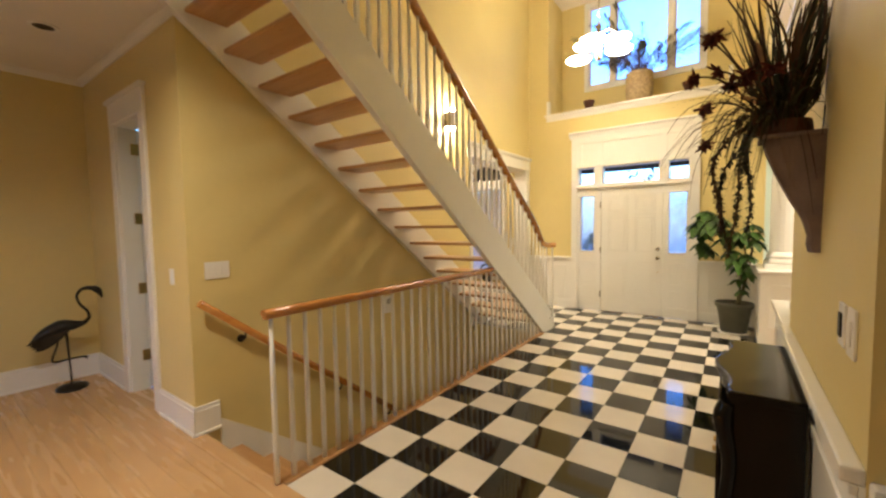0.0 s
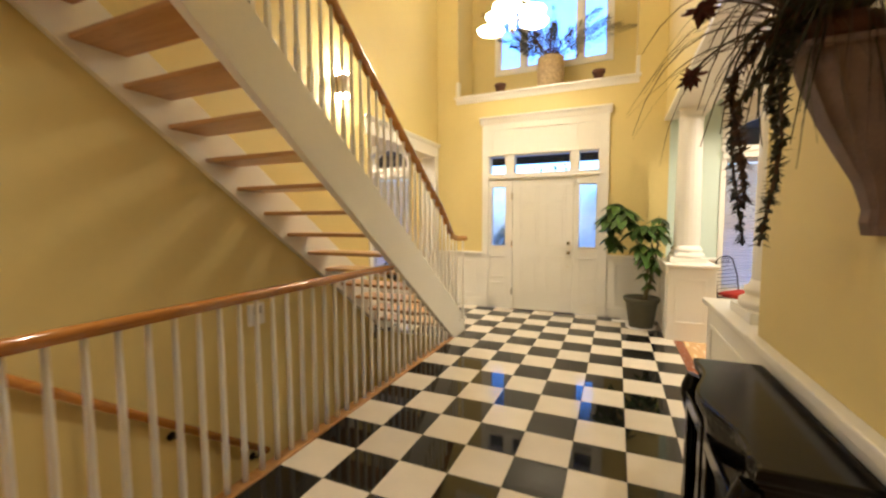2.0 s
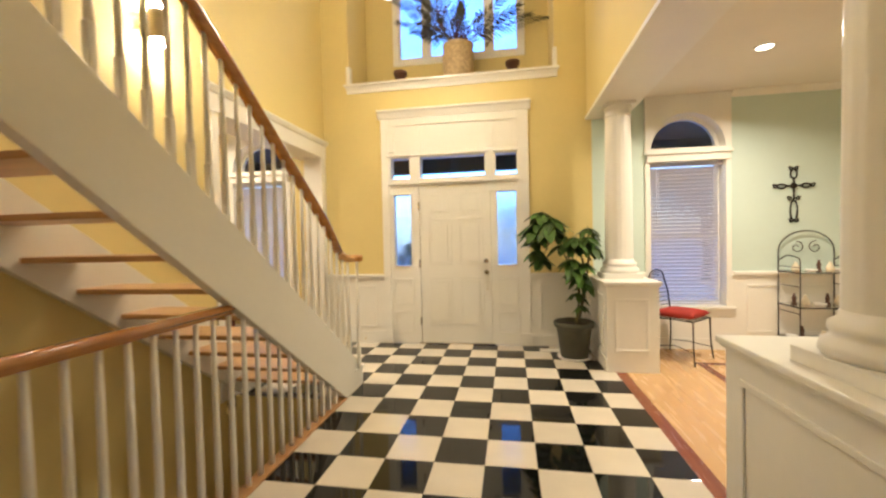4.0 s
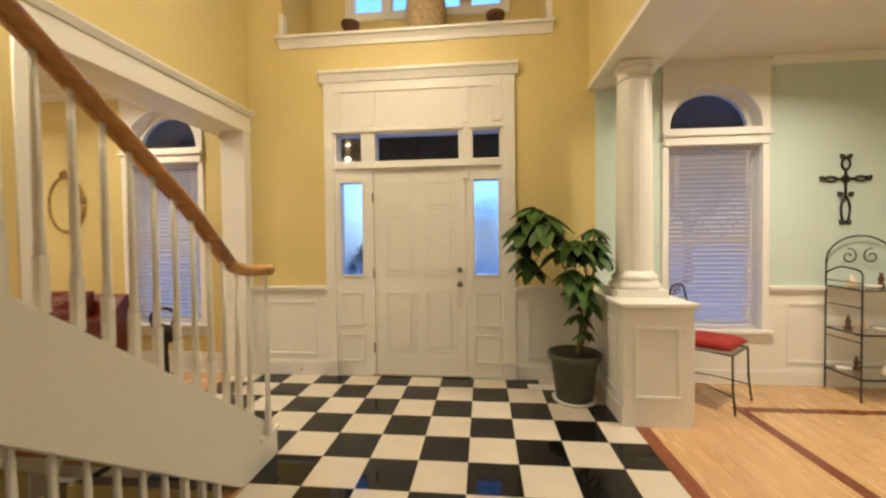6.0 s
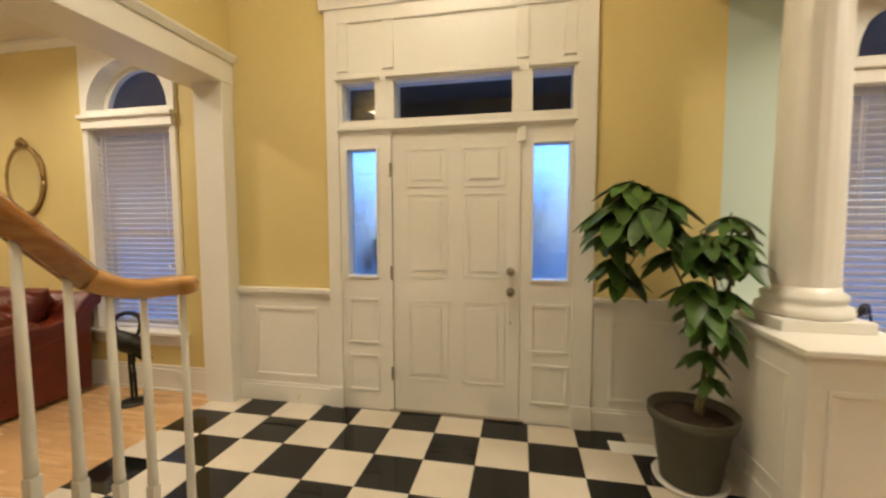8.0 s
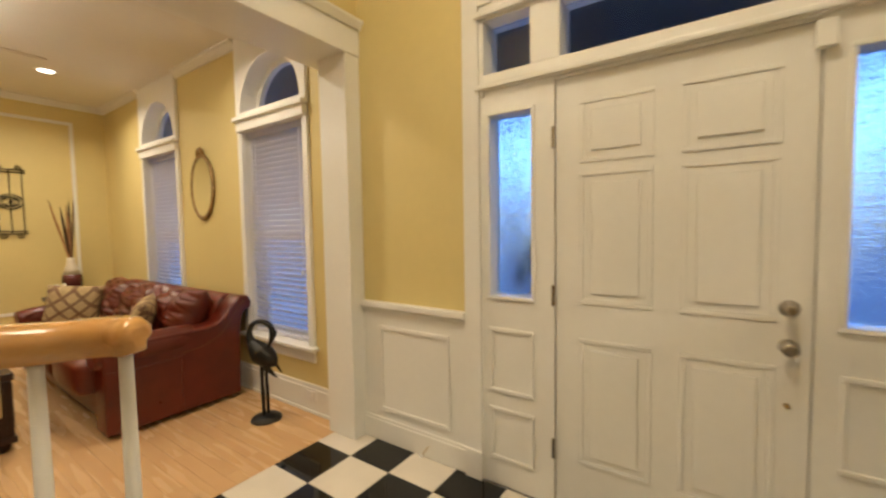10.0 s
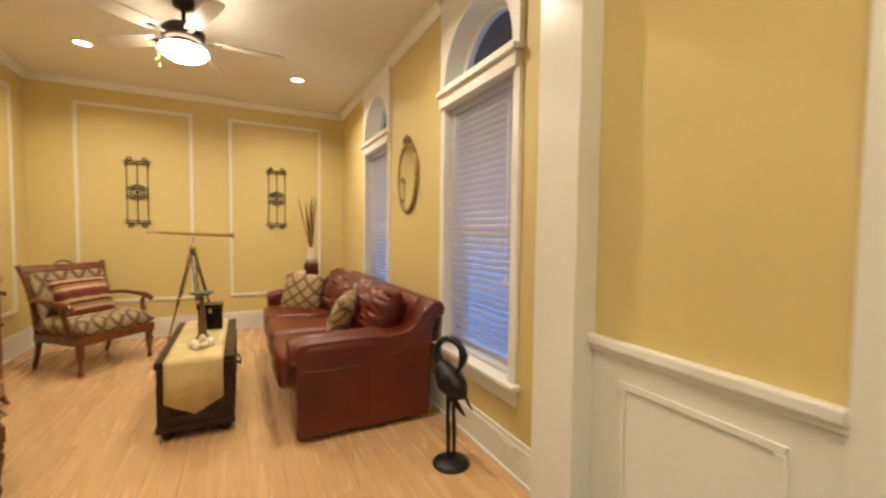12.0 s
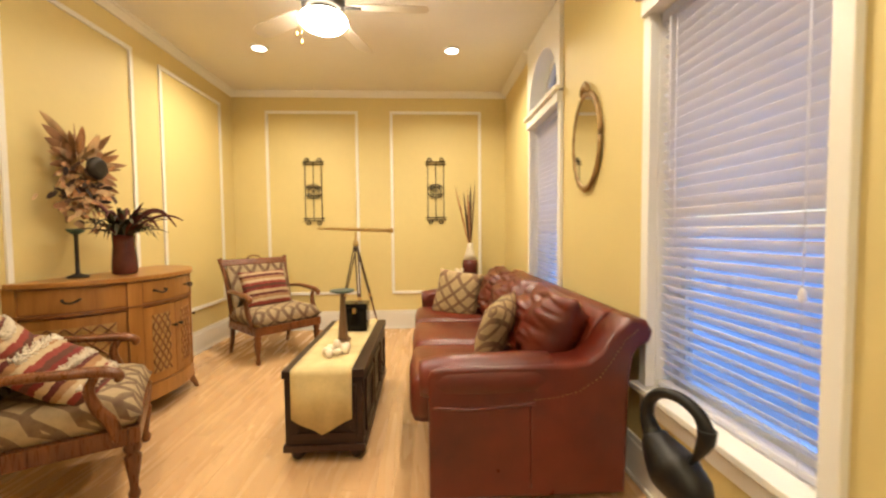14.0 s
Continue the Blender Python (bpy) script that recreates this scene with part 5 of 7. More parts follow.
        part("foot", tube(B(), [(ca * 0.93 * c, cb * 0.93 * s + 0.01, z0 - 0.02), (ca * 0.96 * c, cb * 0.96 * s + 0.01, 0.07), (ca * 1.02 * c, cb * 1.02 * s + 0.012, 0.0)], [0.034, 0.022, 0.014], 10), HONEY_D, root)
    return root


demilune()


# ---- leaves and blades ----
def blade(bm, root, tip, width, sag=0.0, side=None, n=5, fold=0.0):
    """A flat tapering leaf from root to tip, sagging in an arc."""
    root, tip = Vector(root), Vector(tip)
    d = tip - root
    side = (side or d.cross(Vector((0, 0, 1)))).normalized() if d.length else Vector((1, 0, 0))
    prev = None
    for k in range(n + 1):
        f = k / n
        w = width * (math.sin(math.pi * min(1, f * 0.85 + 0.12)) ** 0.8) * (1 if k < n else 0.05)
        p = root + d * f + Vector((0, 0, -sag * f * f + sag * 0.8 * f))
        pair = (bm.verts.new(p - side * w / 2), bm.verts.new(p + Vector((0, 0, -fold * w))), bm.verts.new(p + side * w / 2))
        if prev:
            for q in range(2):
                fc = bm.faces.new((prev[q], prev[q + 1], pair[q + 1], pair[q]))
                fc.smooth = True
        prev = pair
    return bm


# items on the cabinet
v = thing("flower_vase", "maroon vase with dried red and green stems on the cabinet", "vase", pose(-4.63, -3.10, 0.952))
part("vase", lathe(B(), [(0.062, 0), (0.072, 0.01), (0.072, 0.06), (0.062, 0.20), (0.066, 0.26), (0.058, 0.262), (0.05, 0.20)], seg=24), VASE_RED, v)
rng = random.Random(11)
for name, material, count, ln, wd, sg in (("leaf", GRASS, 66, 0.30, 0.022, 0.26), ("flower_spike", DRY_RED, 32, 0.33, 0.022, 0.28)):
    for k in range(count):
        bm = B()
        a = rng.uniform(0, 2 * math.pi)
        e = rng.uniform(0.2, 1.3)
        L = ln * rng.uniform(0.5, 1.05)
        r0 = (0.03 * math.cos(a), 0.03 * math.sin(a), 0.25)
        tip = (r0[0] + L * math.cos(a) * math.cos(e), r0[1] + L * math.sin(a) * math.cos(e) * 0.8 + 0.03, 0.25 + L * math.sin(e) * 0.8)
        if tip[1] < -0.24:
            continue
        blade(bm, r0, tip, wd * rng.uniform(0.7, 1.4), sg * rng.uniform(0.3, 1.6), n=6, fold=0.25)
        part(name, bm, material, v)
for a, reach, rise, drop in ((-1.2, 0.22, 0.52, 0.30), (0.3, 0.26, 0.42, 0.30), (1.6, 0.30, 0.46, 0.32), (2.0, 0.34, 0.36, 0.24), (2.5, 0.32, 0.50, 0.42), (3.0, 0.30, 0.40, 0.34), (3.6, 0.24, 0.50, 0.36)):
    pts = [(reach * f * math.cos(a), max(-0.2, reach * f * math.sin(a)), 0.24 + rise * f - drop * f ** 2.5) for f in (q / 8 for q in range(9))]
    part("curl", tube(B(), pts, [0.004, 0.006, 0.009, 0.011, 0.011, 0.010, 0.009, 0.007, 0.004], 6), DRY_RED, v)
c = thing("candlestick", "slim dark iron candlestick on the cabinet", "candlestick", pose(-4.43, -3.24, 0.952))
part("stem", lathe(B(), [(0.055, 0), (0.055, 0.008), (0.025, 0.02), (0.011, 0.03), (0.011, 0.26), (0.016, 0.27)], seg=20), IRON, c)
part("cup", lathe(B(), [(0.02, 0.27), (0.042, 0.285), (0.045, 0.30), (0.03, 0.302)], seg=20), mat("green_metal_cup", (0.05, 0.10, 0.07), 0.5, 0.5, 0.3, 20), c)

# dried sunflower on the back wall
sun = thing("dried_sunflower", "large dried tan sunflower spray hung on the yellow wall", "wall decoration", pose(-4.58, LBY + 0.045, 1.585))
rng = random.Random(4)
part("seed_head", lathe(B(), [(0.0501, 0), (0.070, 0.01), (0.076, 0.03), (0.06, 0.05), (0.03, 0.045)], (-0.03, 0.095, 0.07), 20, Matrix.Rotation(radians(-90), 3, "X")), IRON, sun)
PALE_PETAL = mat("pale_dried_petals", (0.52, 0.34, 0.17), 0.85, vary=0.3, scale=14, rand=0.25)
c0 = Vector((-0.03, 0.05, 0.07))
for k in range(150):
    a = rng.uniform(0, 2 * math.pi)
    ring = k % 3
    L = (0.14, 0.21, 0.29)[ring] * rng.uniform(0.7, 1.15)
    if math.cos(a) < -0.3:
        L *= 0.85
    elif math.cos(a) > 0.4:
        L *= 0.98
    d = Vector((math.cos(a), 0, math.sin(a)))
    r0 = c0 + d * 0.065 + Vector((0, -0.012 * ring, 0))
    tip = c0 + d * L + Vector((rng.uniform(-0.03, 0.03), rng.uniform(-0.01, 0.09), rng.uniform(-0.03, 0.03)))
    bm = blade(B(), r0, tip, rng.uniform(0.028, 0.058), rng.uniform(-0.02, 0.03), Vector((-math.sin(a), rng.uniform(-0.5, 0.7), math.cos(a))), 6, rng.uniform(-0.3, 0.45))
    part("petal", bm, PALE_PETAL if ring == 0 or k % 5 == 0 else PETAL, sun)
for k in range(150):
    a = rng.uniform(0, 2 * math.pi)
    q = Vector((0.05, 0.05, -0.13)) + Vector((rng.gauss(0, 0.10), rng.uniform(0, 0.06), rng.gauss(0, 0.085)))
    bm = blade(B(), q, q + Vector((0.06 * math.cos(a), rng.uniform(-0.02, 0.06), 0.06 * math.sin(a))), rng.uniform(0.02, 0.045), 0.015, Vector((-math.sin(a), rng.uniform(-0.6, 0.6), math.cos(a))), 4, rng.uniform(-0.4, 0.5))
    part("dried_leaf", bm, (PETAL, PALE_PETAL, DRY, PETAL, DRY)[k % 5], sun)
for k in range(7):
    bm = blade(B(), (0.04 + 0.01 * k, 0.03, 0.20 - 0.03 * k), (0.29 - 0.012 * k, 0.06, 0.36 - 0.075 * k), rng.uniform(0.035, 0.06), 0.03, Vector((-0.4, rng.uniform(-0.3, 0.5), 0.9)), 7, rng.uniform(0.1, 0.5))
    part("long_leaf", bm, (PALE_PETAL, PETAL, PETAL)[k % 3], sun)


# ---- telescope on a tripod ----
def telescope():
    root = thing("telescope", "brass telescope on a dark wooden tripod", "telescope", pose(-6.38, -1.85, 0))
    hub = Vector((0, 0, 1.09))
    for x, y in ((-0.23, -0.28), (-0.20, 0.24), (0.30, 0.10)):
        foot = Vector((x, y, 0))
        leg = part("leg", tube(B(), [foot, hub.lerp(foot, 0.5)], [0.008, 0.012], 8), CHAIR_WOOD, root)
        d = (hub - foot).normalized()
        s = d.cross(Vector((0, 0, 1))).normalized() * 0.018
        for q in (-1, 1):
            part("leg_bar", tube(B(), [hub.lerp(foot, 0.62) + s * q * 0.7, hub + s * q], 0.0075, 8), DARK_WOOD, leg)
        part("leg_clamp", lathe(B(), [(0.02, -0.02), (0.024, 0), (0.02, 0.02)], hub.lerp(foot, 0.55), 10), BRASS, leg)
    part("hub", lathe(B(), [(0.03, 1.06), (0.035, 1.08), (0.03, 1.11), (0.012, 1.12), (0.011, 1.20), (0.022, 1.215)], seg=16), BRASS, root)
    a, b = Vector((0, -0.42, 1.262)), Vector((0, 0.42, 1.232))
    turn = (b - a).normalized().to_track_quat("Z", "Y").to_matrix()
    L = (b - a).length
    part("tube", lathe(B(), [(0.012, 0), (0.014, 0.02), (0.009, 0.03), (0.011, 0.12), (0.015, 0.125), (0.015, 0.30), (0.019, 0.305), (0.019, 0.78), (0.025, 0.785), (0.025, L)], a, 18, turn), BRASS, root)
    return root


telescope()


# ---- iron wall panels ----
def scroll(cx, cz, r, turns=1.3, start=0.0, n=18, flip=1):
    return [(cx + flip * r * (1 - 0.75 * k / n) * math.cos(start + 2 * math.pi * turns * k / n), 0.0, cz + r * (1 - 0.75 * k / n) * math.sin(start + 2 * math.pi * turns * k / n)) for k in range(n + 1)]


def iron_panel(y):
    root = thing("iron_wall_panel", "dark scrolled iron panel hung on the yellow wall", "wall decoration", pose(LWX + 0.020, y, 1.72, 0, 0, 90), "scrolled iron panels on the wall")
    for x in (-0.10, 0.0, 0.10):
        part("bar", tube(B(), [(x, 0, -0.36), (x, 0, 0.36)], 0.005, 6), IRON, root)
    for z in (-0.36, -0.33, 0.33, 0.36):
        part("crossbar", tube(B(), [(-0.13, 0, z), (0.13, 0, z)], 0.006, 6), IRON, root)
    for s in (-1, 1):
        for x in (-0.07, 0.07):
            part("scroll", tube(B(), scroll(x, s * 0.385, 0.032, 1.2, s * -1.5, flip=1 if x > 0 else -1), 0.006, 5), IRON, root)
    for r, sx in ((0.10, 1.0), (0.06, 1.1)):
        part("oval", tube(B(), [(sx * r * math.cos(2 * math.pi * k / 24), 0, r * 0.85 * math.sin(2 * math.pi * k / 24)) for k in range(25)], 0.005, 6), IRON, root)
    for z in (-0.045, 0.045):
        part("scroll", tube(B(), scroll(0.05, z, 0.03, 1.2, 2, flip=1), 0.005, 5), IRON, root)
        part("scroll", tube(B(), scroll(-0.05, z, 0.03, 1.2, 2, flip=-1), 0.005, 5), IRON, root)
    part("boss", lathe(B(), [(0.014, -0.012), (0.017, 0.0), (0.008, 0.014)], (0, 0, 0), 14, Matrix.Rotation(radians(90), 3, "X")), IRON, root)
    part("wall_hook", tube(B(), [(0, 0.018, 0.36), (0, -0.004, 0.36)], 0.005, 6), IRON, root)
    return root


iron_panel(-2.435)
iron_panel(-0.93)

# ---- oval mirror ----
mir = thing("oval_mirror", "oval mirror in a carved gilt frame on the yellow wall", "mirror", pose(-4.32, FW - 0.016, 1.77, 0, 0, 0))
ring = [(0.20 * math.cos(2 * math.pi * k / 40), 0, 0.29 * math.sin(2 * math.pi * k / 40)) for k in range(41)]
part("frame", tube(B(), ring, [0.020 + 0.003 * (k % 2) for k in range(41)], 10, 0.6), ANTIQUE_GOLD, mir)
bm = B()
prism(bm, [(0.198 * math.cos(2 * math.pi * k / 40), 0.288 * math.sin(2 * math.pi * k / 40)) for k in range(40)], 1, -0.004, 0.006)
part("glass", bm, MIRROR, mir)
for s in (-1, 1):
    part("crest", tube(B(), [(s * 0.05, -0.006, 0.29), (s * 0.035, -0.012, 0.325), (s * 0.01, -0.012, 0.35), (s * 0.006, -0.01, 0.32)], [0.016, 0.018, 0.013, 0.008], 8), ANTIQUE_GOLD, mir)
part("finial", lathe(B(), [(0.012, 0), (0.022, 0.015), (0.014, 0.04), (0.004, 0.055)], (0, -0.01, 0.315), 10), ANTIQUE_GOLD, mir)


# ---- herons ----
def heron_preening(m, label):
    bm = B()
    tube(bm, [(-0.10, 0, 0.43), (-0.05, 0, 0.46), (0.02, 0, 0.50), (0.07, 0, 0.545), (0.10, 0, 0.585)], [0.014, 0.062, 0.078, 0.056, 0.032], 14, 1.1)
    tube(bm, [(0.10, 0, 0.575), (0.125, 0, 0.63), (0.115, 0, 0.69), (0.07, 0, 0.735), (0.0, 0, 0.745), (-0.06, 0, 0.72), (-0.085, 0, 0.675)], [0.032, 0.023, 0.019, 0.018, 0.018, 0.019, 0.022], 12)
    tube(bm, [(-0.085, 0, 0.685), (-0.082, 0, 0.645), (-0.055, 0, 0.585), (-0.03, 0, 0.54)], [0.026, 0.024, 0.012, 0.004], 10)
    for k in range(5):
        blade(bm, (0.0, (-1) ** k * 0.05, 0.50 - 0.01 * k), (-0.105 - 0.010 * k, (-1) ** k * 0.03, 0.385 - 0.010 * k), 0.07, 0.0, Vector((0.3, 0, 1)), 4)
    for y in (-0.022, 0.022):
        tube(bm, [(0.0, y, 0.45), (0.008, y, 0.30), (0.004, y, 0.22), (0.0, y, 0.03)], [0.018, 0.011, 0.013, 0.010], 8)
    lathe(bm, [(0.105, 0.0), (0.105, 0.012), (0.085, 0.026), (0.04, 0.036), (0.02, 0.04)], (0, 0, 0), 26)
    ob = tagged(new("heron_statue", mesh_of("heron_statue", bm, BRONZE)), label, "statue")
    ob.matrix_basis = m
    return ob


heron_preening(pose(-3.0, -0.31, 0, 0, 0, 196) @ Matrix.Diagonal((1, 1, 0.95, 1)), "dark bronze heron statue preening beside the window")


def heron_standing(m, label):
    bm = B()
    tube(bm, [(-0.30, 0, 0.43), (-0.20, 0, 0.50), (-0.06, 0, 0.55), (0.06, 0, 0.55), (0.14, 0, 0.56)], [0.02, 0.06, 0.075, 0.05, 0.02], 14, 0.75)
    for s in (-1, 1):
        for k in range(4):
            blade(bm, (0.02, s * 0.05, 0.57 - 0.015 * k), (-0.33 + 0.02 * k, s * 0.03, 0.42 - 0.02 * k), 0.09, -0.02, Vector((0.2, 0, 1)), 5)
    tube(bm, [(0.13, 0, 0.555), (0.18, 0, 0.60), (0.17, 0, 0.66), (0.11, 0, 0.73), (0.09, 0, 0.80), (0.13, 0, 0.855), (0.20, 0, 0.865), (0.25, 0, 0.85)], [0.02, 0.016, 0.013, 0.012, 0.013, 0.014, 0.018, 0.022], 12)
    tube(bm, [(0.23, 0, 0.86), (0.275, 0, 0.835), (0.30, 0, 0.79), (0.30, 0, 0.765)], [0.026, 0.03, 0.016, 0.006], 10)
    tube(bm, [(-0.02, 0.01, 0.52), (-0.01, 0.01, 0.30), (0.0, 0.01, 0.02)], [0.016, 0.009, 0.009], 8)
    tube(bm, [(-0.06, -0.02, 0.52), (-0.10, -0.02, 0.38), (-0.14, -0.02, 0.26), (-0.02, -0.02, 0.26), (0.10, -0.02, 0.265), (0.15, -0.02, 0.25)], [0.015, 0.009, 0.011, 0.008, 0.008, 0.014], 8)
    lathe(bm, [(0.14, 0.0), (0.14, 0.012), (0.10, 0.028), (0.02, 0.034)], (0, 0.0, 0), 28)
    ob = tagged(new("heron_statue", mesh_of("heron_statue", bm, BRONZE)), label, "statue")
    ob.matrix_basis = m
    return ob


heron_standing(pose(-4.20, -6.07, 0, 0, 0, 74) @ Matrix.Diagonal((0.84, 1, 1.08, 1)), "dark metal heron statue on one leg on the hall floor")

# ---- end table with vase ----
et = thing("end_table", "small dark wooden end table in the corner behind the sofa", "table", pose(-6.33, -0.48, 0))
part("top", box(B(), -0.27, 0.27, -0.30, 0.30, 0.60, 0.64, 0.008), DARK_WOOD, et)
part("apron", box(B(), -0.24, 0.24, -0.27, 0.27, 0.52, 0.60, 0.004), DARK_WOOD, et)
for x in (-0.22, 0.22):
    for y in (-0.25, 0.25):
        part("leg", lathe(B(), [(0.015, 0), (0.024, 0.25), (0.02, 0.30), (0.026, 0.52)], (x, y, 0), 12), DARK_WOOD, et)
tv = thing("reed_vase", "maroon and cream vase with tall dried reeds on the end table", "vase", pose(-6.40, -0.557, 0.642))
part("vase", lathe(B(), [(0.07, 0), (0.088, 0.018), (0.09, 0.20), (0.08, 0.25)], seg=22), VASE_RED, tv)
part("neck", lathe(B(), [(0.078, 0.251), (0.055, 0.32), (0.033, 0.40), (0.037, 0.44)], seg=22), CREAM, tv)
rng = random.Random(8)
for k in range(9):
    a = rng.gauss(-1.57, 0.5) if k % 2 else rng.gauss(1.2, 0.6)
    L = rng.uniform(0.62, 0.86)
    sp = rng.uniform(0.10, 0.22) if k % 2 else rng.uniform(0.03, 0.09)
    part("reed", blade(B(), (0.01 * math.cos(a), 0.01 * math.sin(a), 0.40), (sp * math.cos(a), sp * math.sin(a), 0.40 + L), 0.030, 0.0, None, 6, 0.2), (DRY, PETAL, DRY)[k % 3], tv)
fl = thing("small_flowers", "small cream flowers in a low dark pot on the end table", "flowers", pose(-6.20, -0.70, 0.642))
part("pot", lathe(B(), [(0.035, 0), (0.045, 0.05), (0.04, 0.052)], seg=16), TERRA, fl)
for k in range(7):
    a = 2 * math.pi * k / 7
    st = part("stem", tube(B(), [(0, 0, 0.05), (0.03 * math.cos(a), 0.03 * math.sin(a), 0.12 + 0.012 * (k % 3))], 0.003, 5), STEM, fl)
    bm = B()
    bmesh.ops.create_icosphere(bm, subdivisions=1, radius=0.02, matrix=Matrix.Translation((0.03 * math.cos(a), 0.03 * math.sin(a), 0.13 + 0.012 * (k % 3))))
    part("bloom", bm, SHELL, st)


# ---- ceiling fan and downlights ----
fan = thing("ceiling_fan", "dark ceiling fan with wooden blades and a lit glass bowl", "ceiling fan", pose(-4.50, -1.71, 0))
part("canopy", lathe(B(), [(0.03, CH - 0.075), (0.065, CH - 0.05), (0.07, CH)], seg=24), IRON, fan)
part("rod", lathe(B(), [(0.013, 2.75), (0.013, CH - 0.07)], seg=12), IRON, fan)
part("motor", lathe(B(), [(0.06, 2.625), (0.12, 2.635), (0.135, 2.66), (0.135, 2.71), (0.10, 2.745), (0.03, 2.76)], seg=32), IRON, fan)
part("light_bowl", lathe(B(), [(0.02, 2.50), (0.08, 2.512), (0.125, 2.535), (0.152, 2.565), (0.142, 2.59), (0.105, 2.606)], seg=32), LIT_FAN, fan, "glowing white glass bowl")
part("fitter", lathe(B(), [(0.108, 2.604), (0.108, 2.614), (0.07, 2.626)], seg=32), IRON, fan)
for k in range(5):
    a = 2 * math.pi * k / 5 + 0.35
    rot = Matrix.Rotation(a, 4, "Z")
    bm = B()
    prism(bm, [(0.20, -0.05), (0.30, -0.062), (0.60, -0.07), (0.66, -0.055), (0.68, 0.0), (0.66, 0.055), (0.60, 0.07), (0.30, 0.062), (0.20, 0.05)], 2, -0.004, 0.004, 0.002)
    bmesh.ops.transform(bm, matrix=Matrix.Translation((0, 0, 2.665)) @ rot @ Matrix.Rotation(radians(12), 4, "X"), verts=bm.verts)
    bl = part("blade", bm, CREAM_BLADE, fan)
    bm = B()
    box(bm, 0.12, 0.24, -0.018, 0.018, -0.010, -0.004, 0.002)
    bmesh.ops.transform(bm, matrix=Matrix.Translation((0, 0, 2.665)) @ rot, verts=bm.verts)
    part("blade_iron", bm, IRON, bl)
for x in (-0.06, 0.05):
    ch = part("pull_chain", tube(B(), [(x, -0.155, 2.60), (x, -0.157, 2.48)], 0.0022, 5), BRASS, fan)
    part("chain_knob", lathe(B(), [(0.004, 2.45), (0.009, 2.458), (0.007, 2.475), (0.003, 2.48)], (x, -0.157, 0), 8), BRASS, ch)


def downlight(x, y, z, lit=True):
    root = thing("downlight", "round recessed ceiling light, lit, seen or added for fill" if lit else "round recessed ceiling light, unlit", "downlight", pose(x, y, z))
    bm = B()
    for k in range(28):
        a, b = 2 * math.pi * k / 28, 2 * math.pi * (k + 1) / 28
        prism(bm, [(r * math.cos(t), r * math.sin(t)) for r, t in ((0.062, a), (0.085, a), (0.085, b), (0.062, b))], 2, -0.008, 0.0)
    part("trim_ring", bm, WHITE, root)
    part("lens", lathe(B(), [(0.061, -0.004), (0.061, -0.001)], seg=28), CAN_LIT if lit else IRON, root)


# A fixture at every spot, the added fill cans out of view included.
for cx, cy, cz in CAN_AND_FILL_SPOTS:
    downlight(cx, cy, cz)
downlight(-3.27, -6.25, 2.97, False)


# ---- chandelier ----
ch = thing("chandelier", "chrome chandelier with glowing shallow glass bowls over the foyer", "chandelier", pose(CHX, CHY, 0))
part("canopy", lathe(B(), [(0.02, TOP - 0.05), (0.06, TOP - 0.03), (0.065, TOP)], seg=20), STEEL, ch)
part("rod", lathe(B(), [(0.008, 4.10), (0.008, TOP - 0.04)], seg=8), STEEL, ch)
part("hub", lathe(B(), [(0.012, 3.56), (0.03, 3.60), (0.045, 3.66), (0.028, 3.72), (0.02, 3.92), (0.035, 3.99), (0.012, 4.06)], seg=20), STEEL, ch)
for ang, low, r in ((183, 0.22, 0.255), (-8, 0.22, 0.255), (145, 0.0, 0.25), (38, 0.0, 0.25), (268, 0.10, 0.23)):
    c, s = math.cos(radians(ang)), math.sin(radians(ang))
    z = 3.90 - low
    arm = part("arm", tube(B(), [(0.02 * c, 0.02 * s, z + 0.02), (0.6 * r * c, 0.6 * r * s, z + 0.06), (r * c, r * s, z), (r * c, r * s, z - 0.03)], 0.009, 8), STEEL, ch)
    bowl = part("glass_bowl", lathe(B(), [(0.03, z - 0.10), (0.09, z - 0.092), (0.145, z - 0.066), (0.156, z - 0.045), (0.10, z - 0.028), (0.02, z - 0.018)], (r * c, r * s, 0), 28), LIT, arm, "glowing frosted glass bowl")
    part("finial", lathe(B(), [(0.004, z - 0.125), (0.012, z - 0.112), (0.008, z - 0.1)], (r * c, r * s, 0), 10), STEEL, arm)

# ---- wall sconce ----
sc = thing("wall_sconce", "ribbed metal up-and-down wall light, lit, beside the stairs", "wall light", pose(LX, -2.65, 2.84))
part("backplate", box(B(), 0, 0.02, -0.06, 0.06, -0.10, 0.10, 0.004), STEEL, sc)
part("body", lathe(B(), [(0.058, -0.10)] + [(0.058 + 0.006 * (k % 2), -0.10 + 0.2 * k / 14) for k in range(15)] + [(0.058, 0.10)], (0.078, 0, 0), 24), mat("pale_ribbed_metal", (0.62, 0.56, 0.46), 0.4, 0.2, 0.08, 14), sc)
part("upper_glass", lathe(B(), [(0.05, 0.10), (0.05, 0.13), (0.04, 0.135)], (0.078, 0, 0), 20), LIT_SC, sc, "glowing glass")
part("lower_glass", lathe(B(), [(0.04, -0.135), (0.05, -0.13), (0.05, -0.10)], (0.078, 0, 0), 20), LIT_SC, sc, "glowing glass")


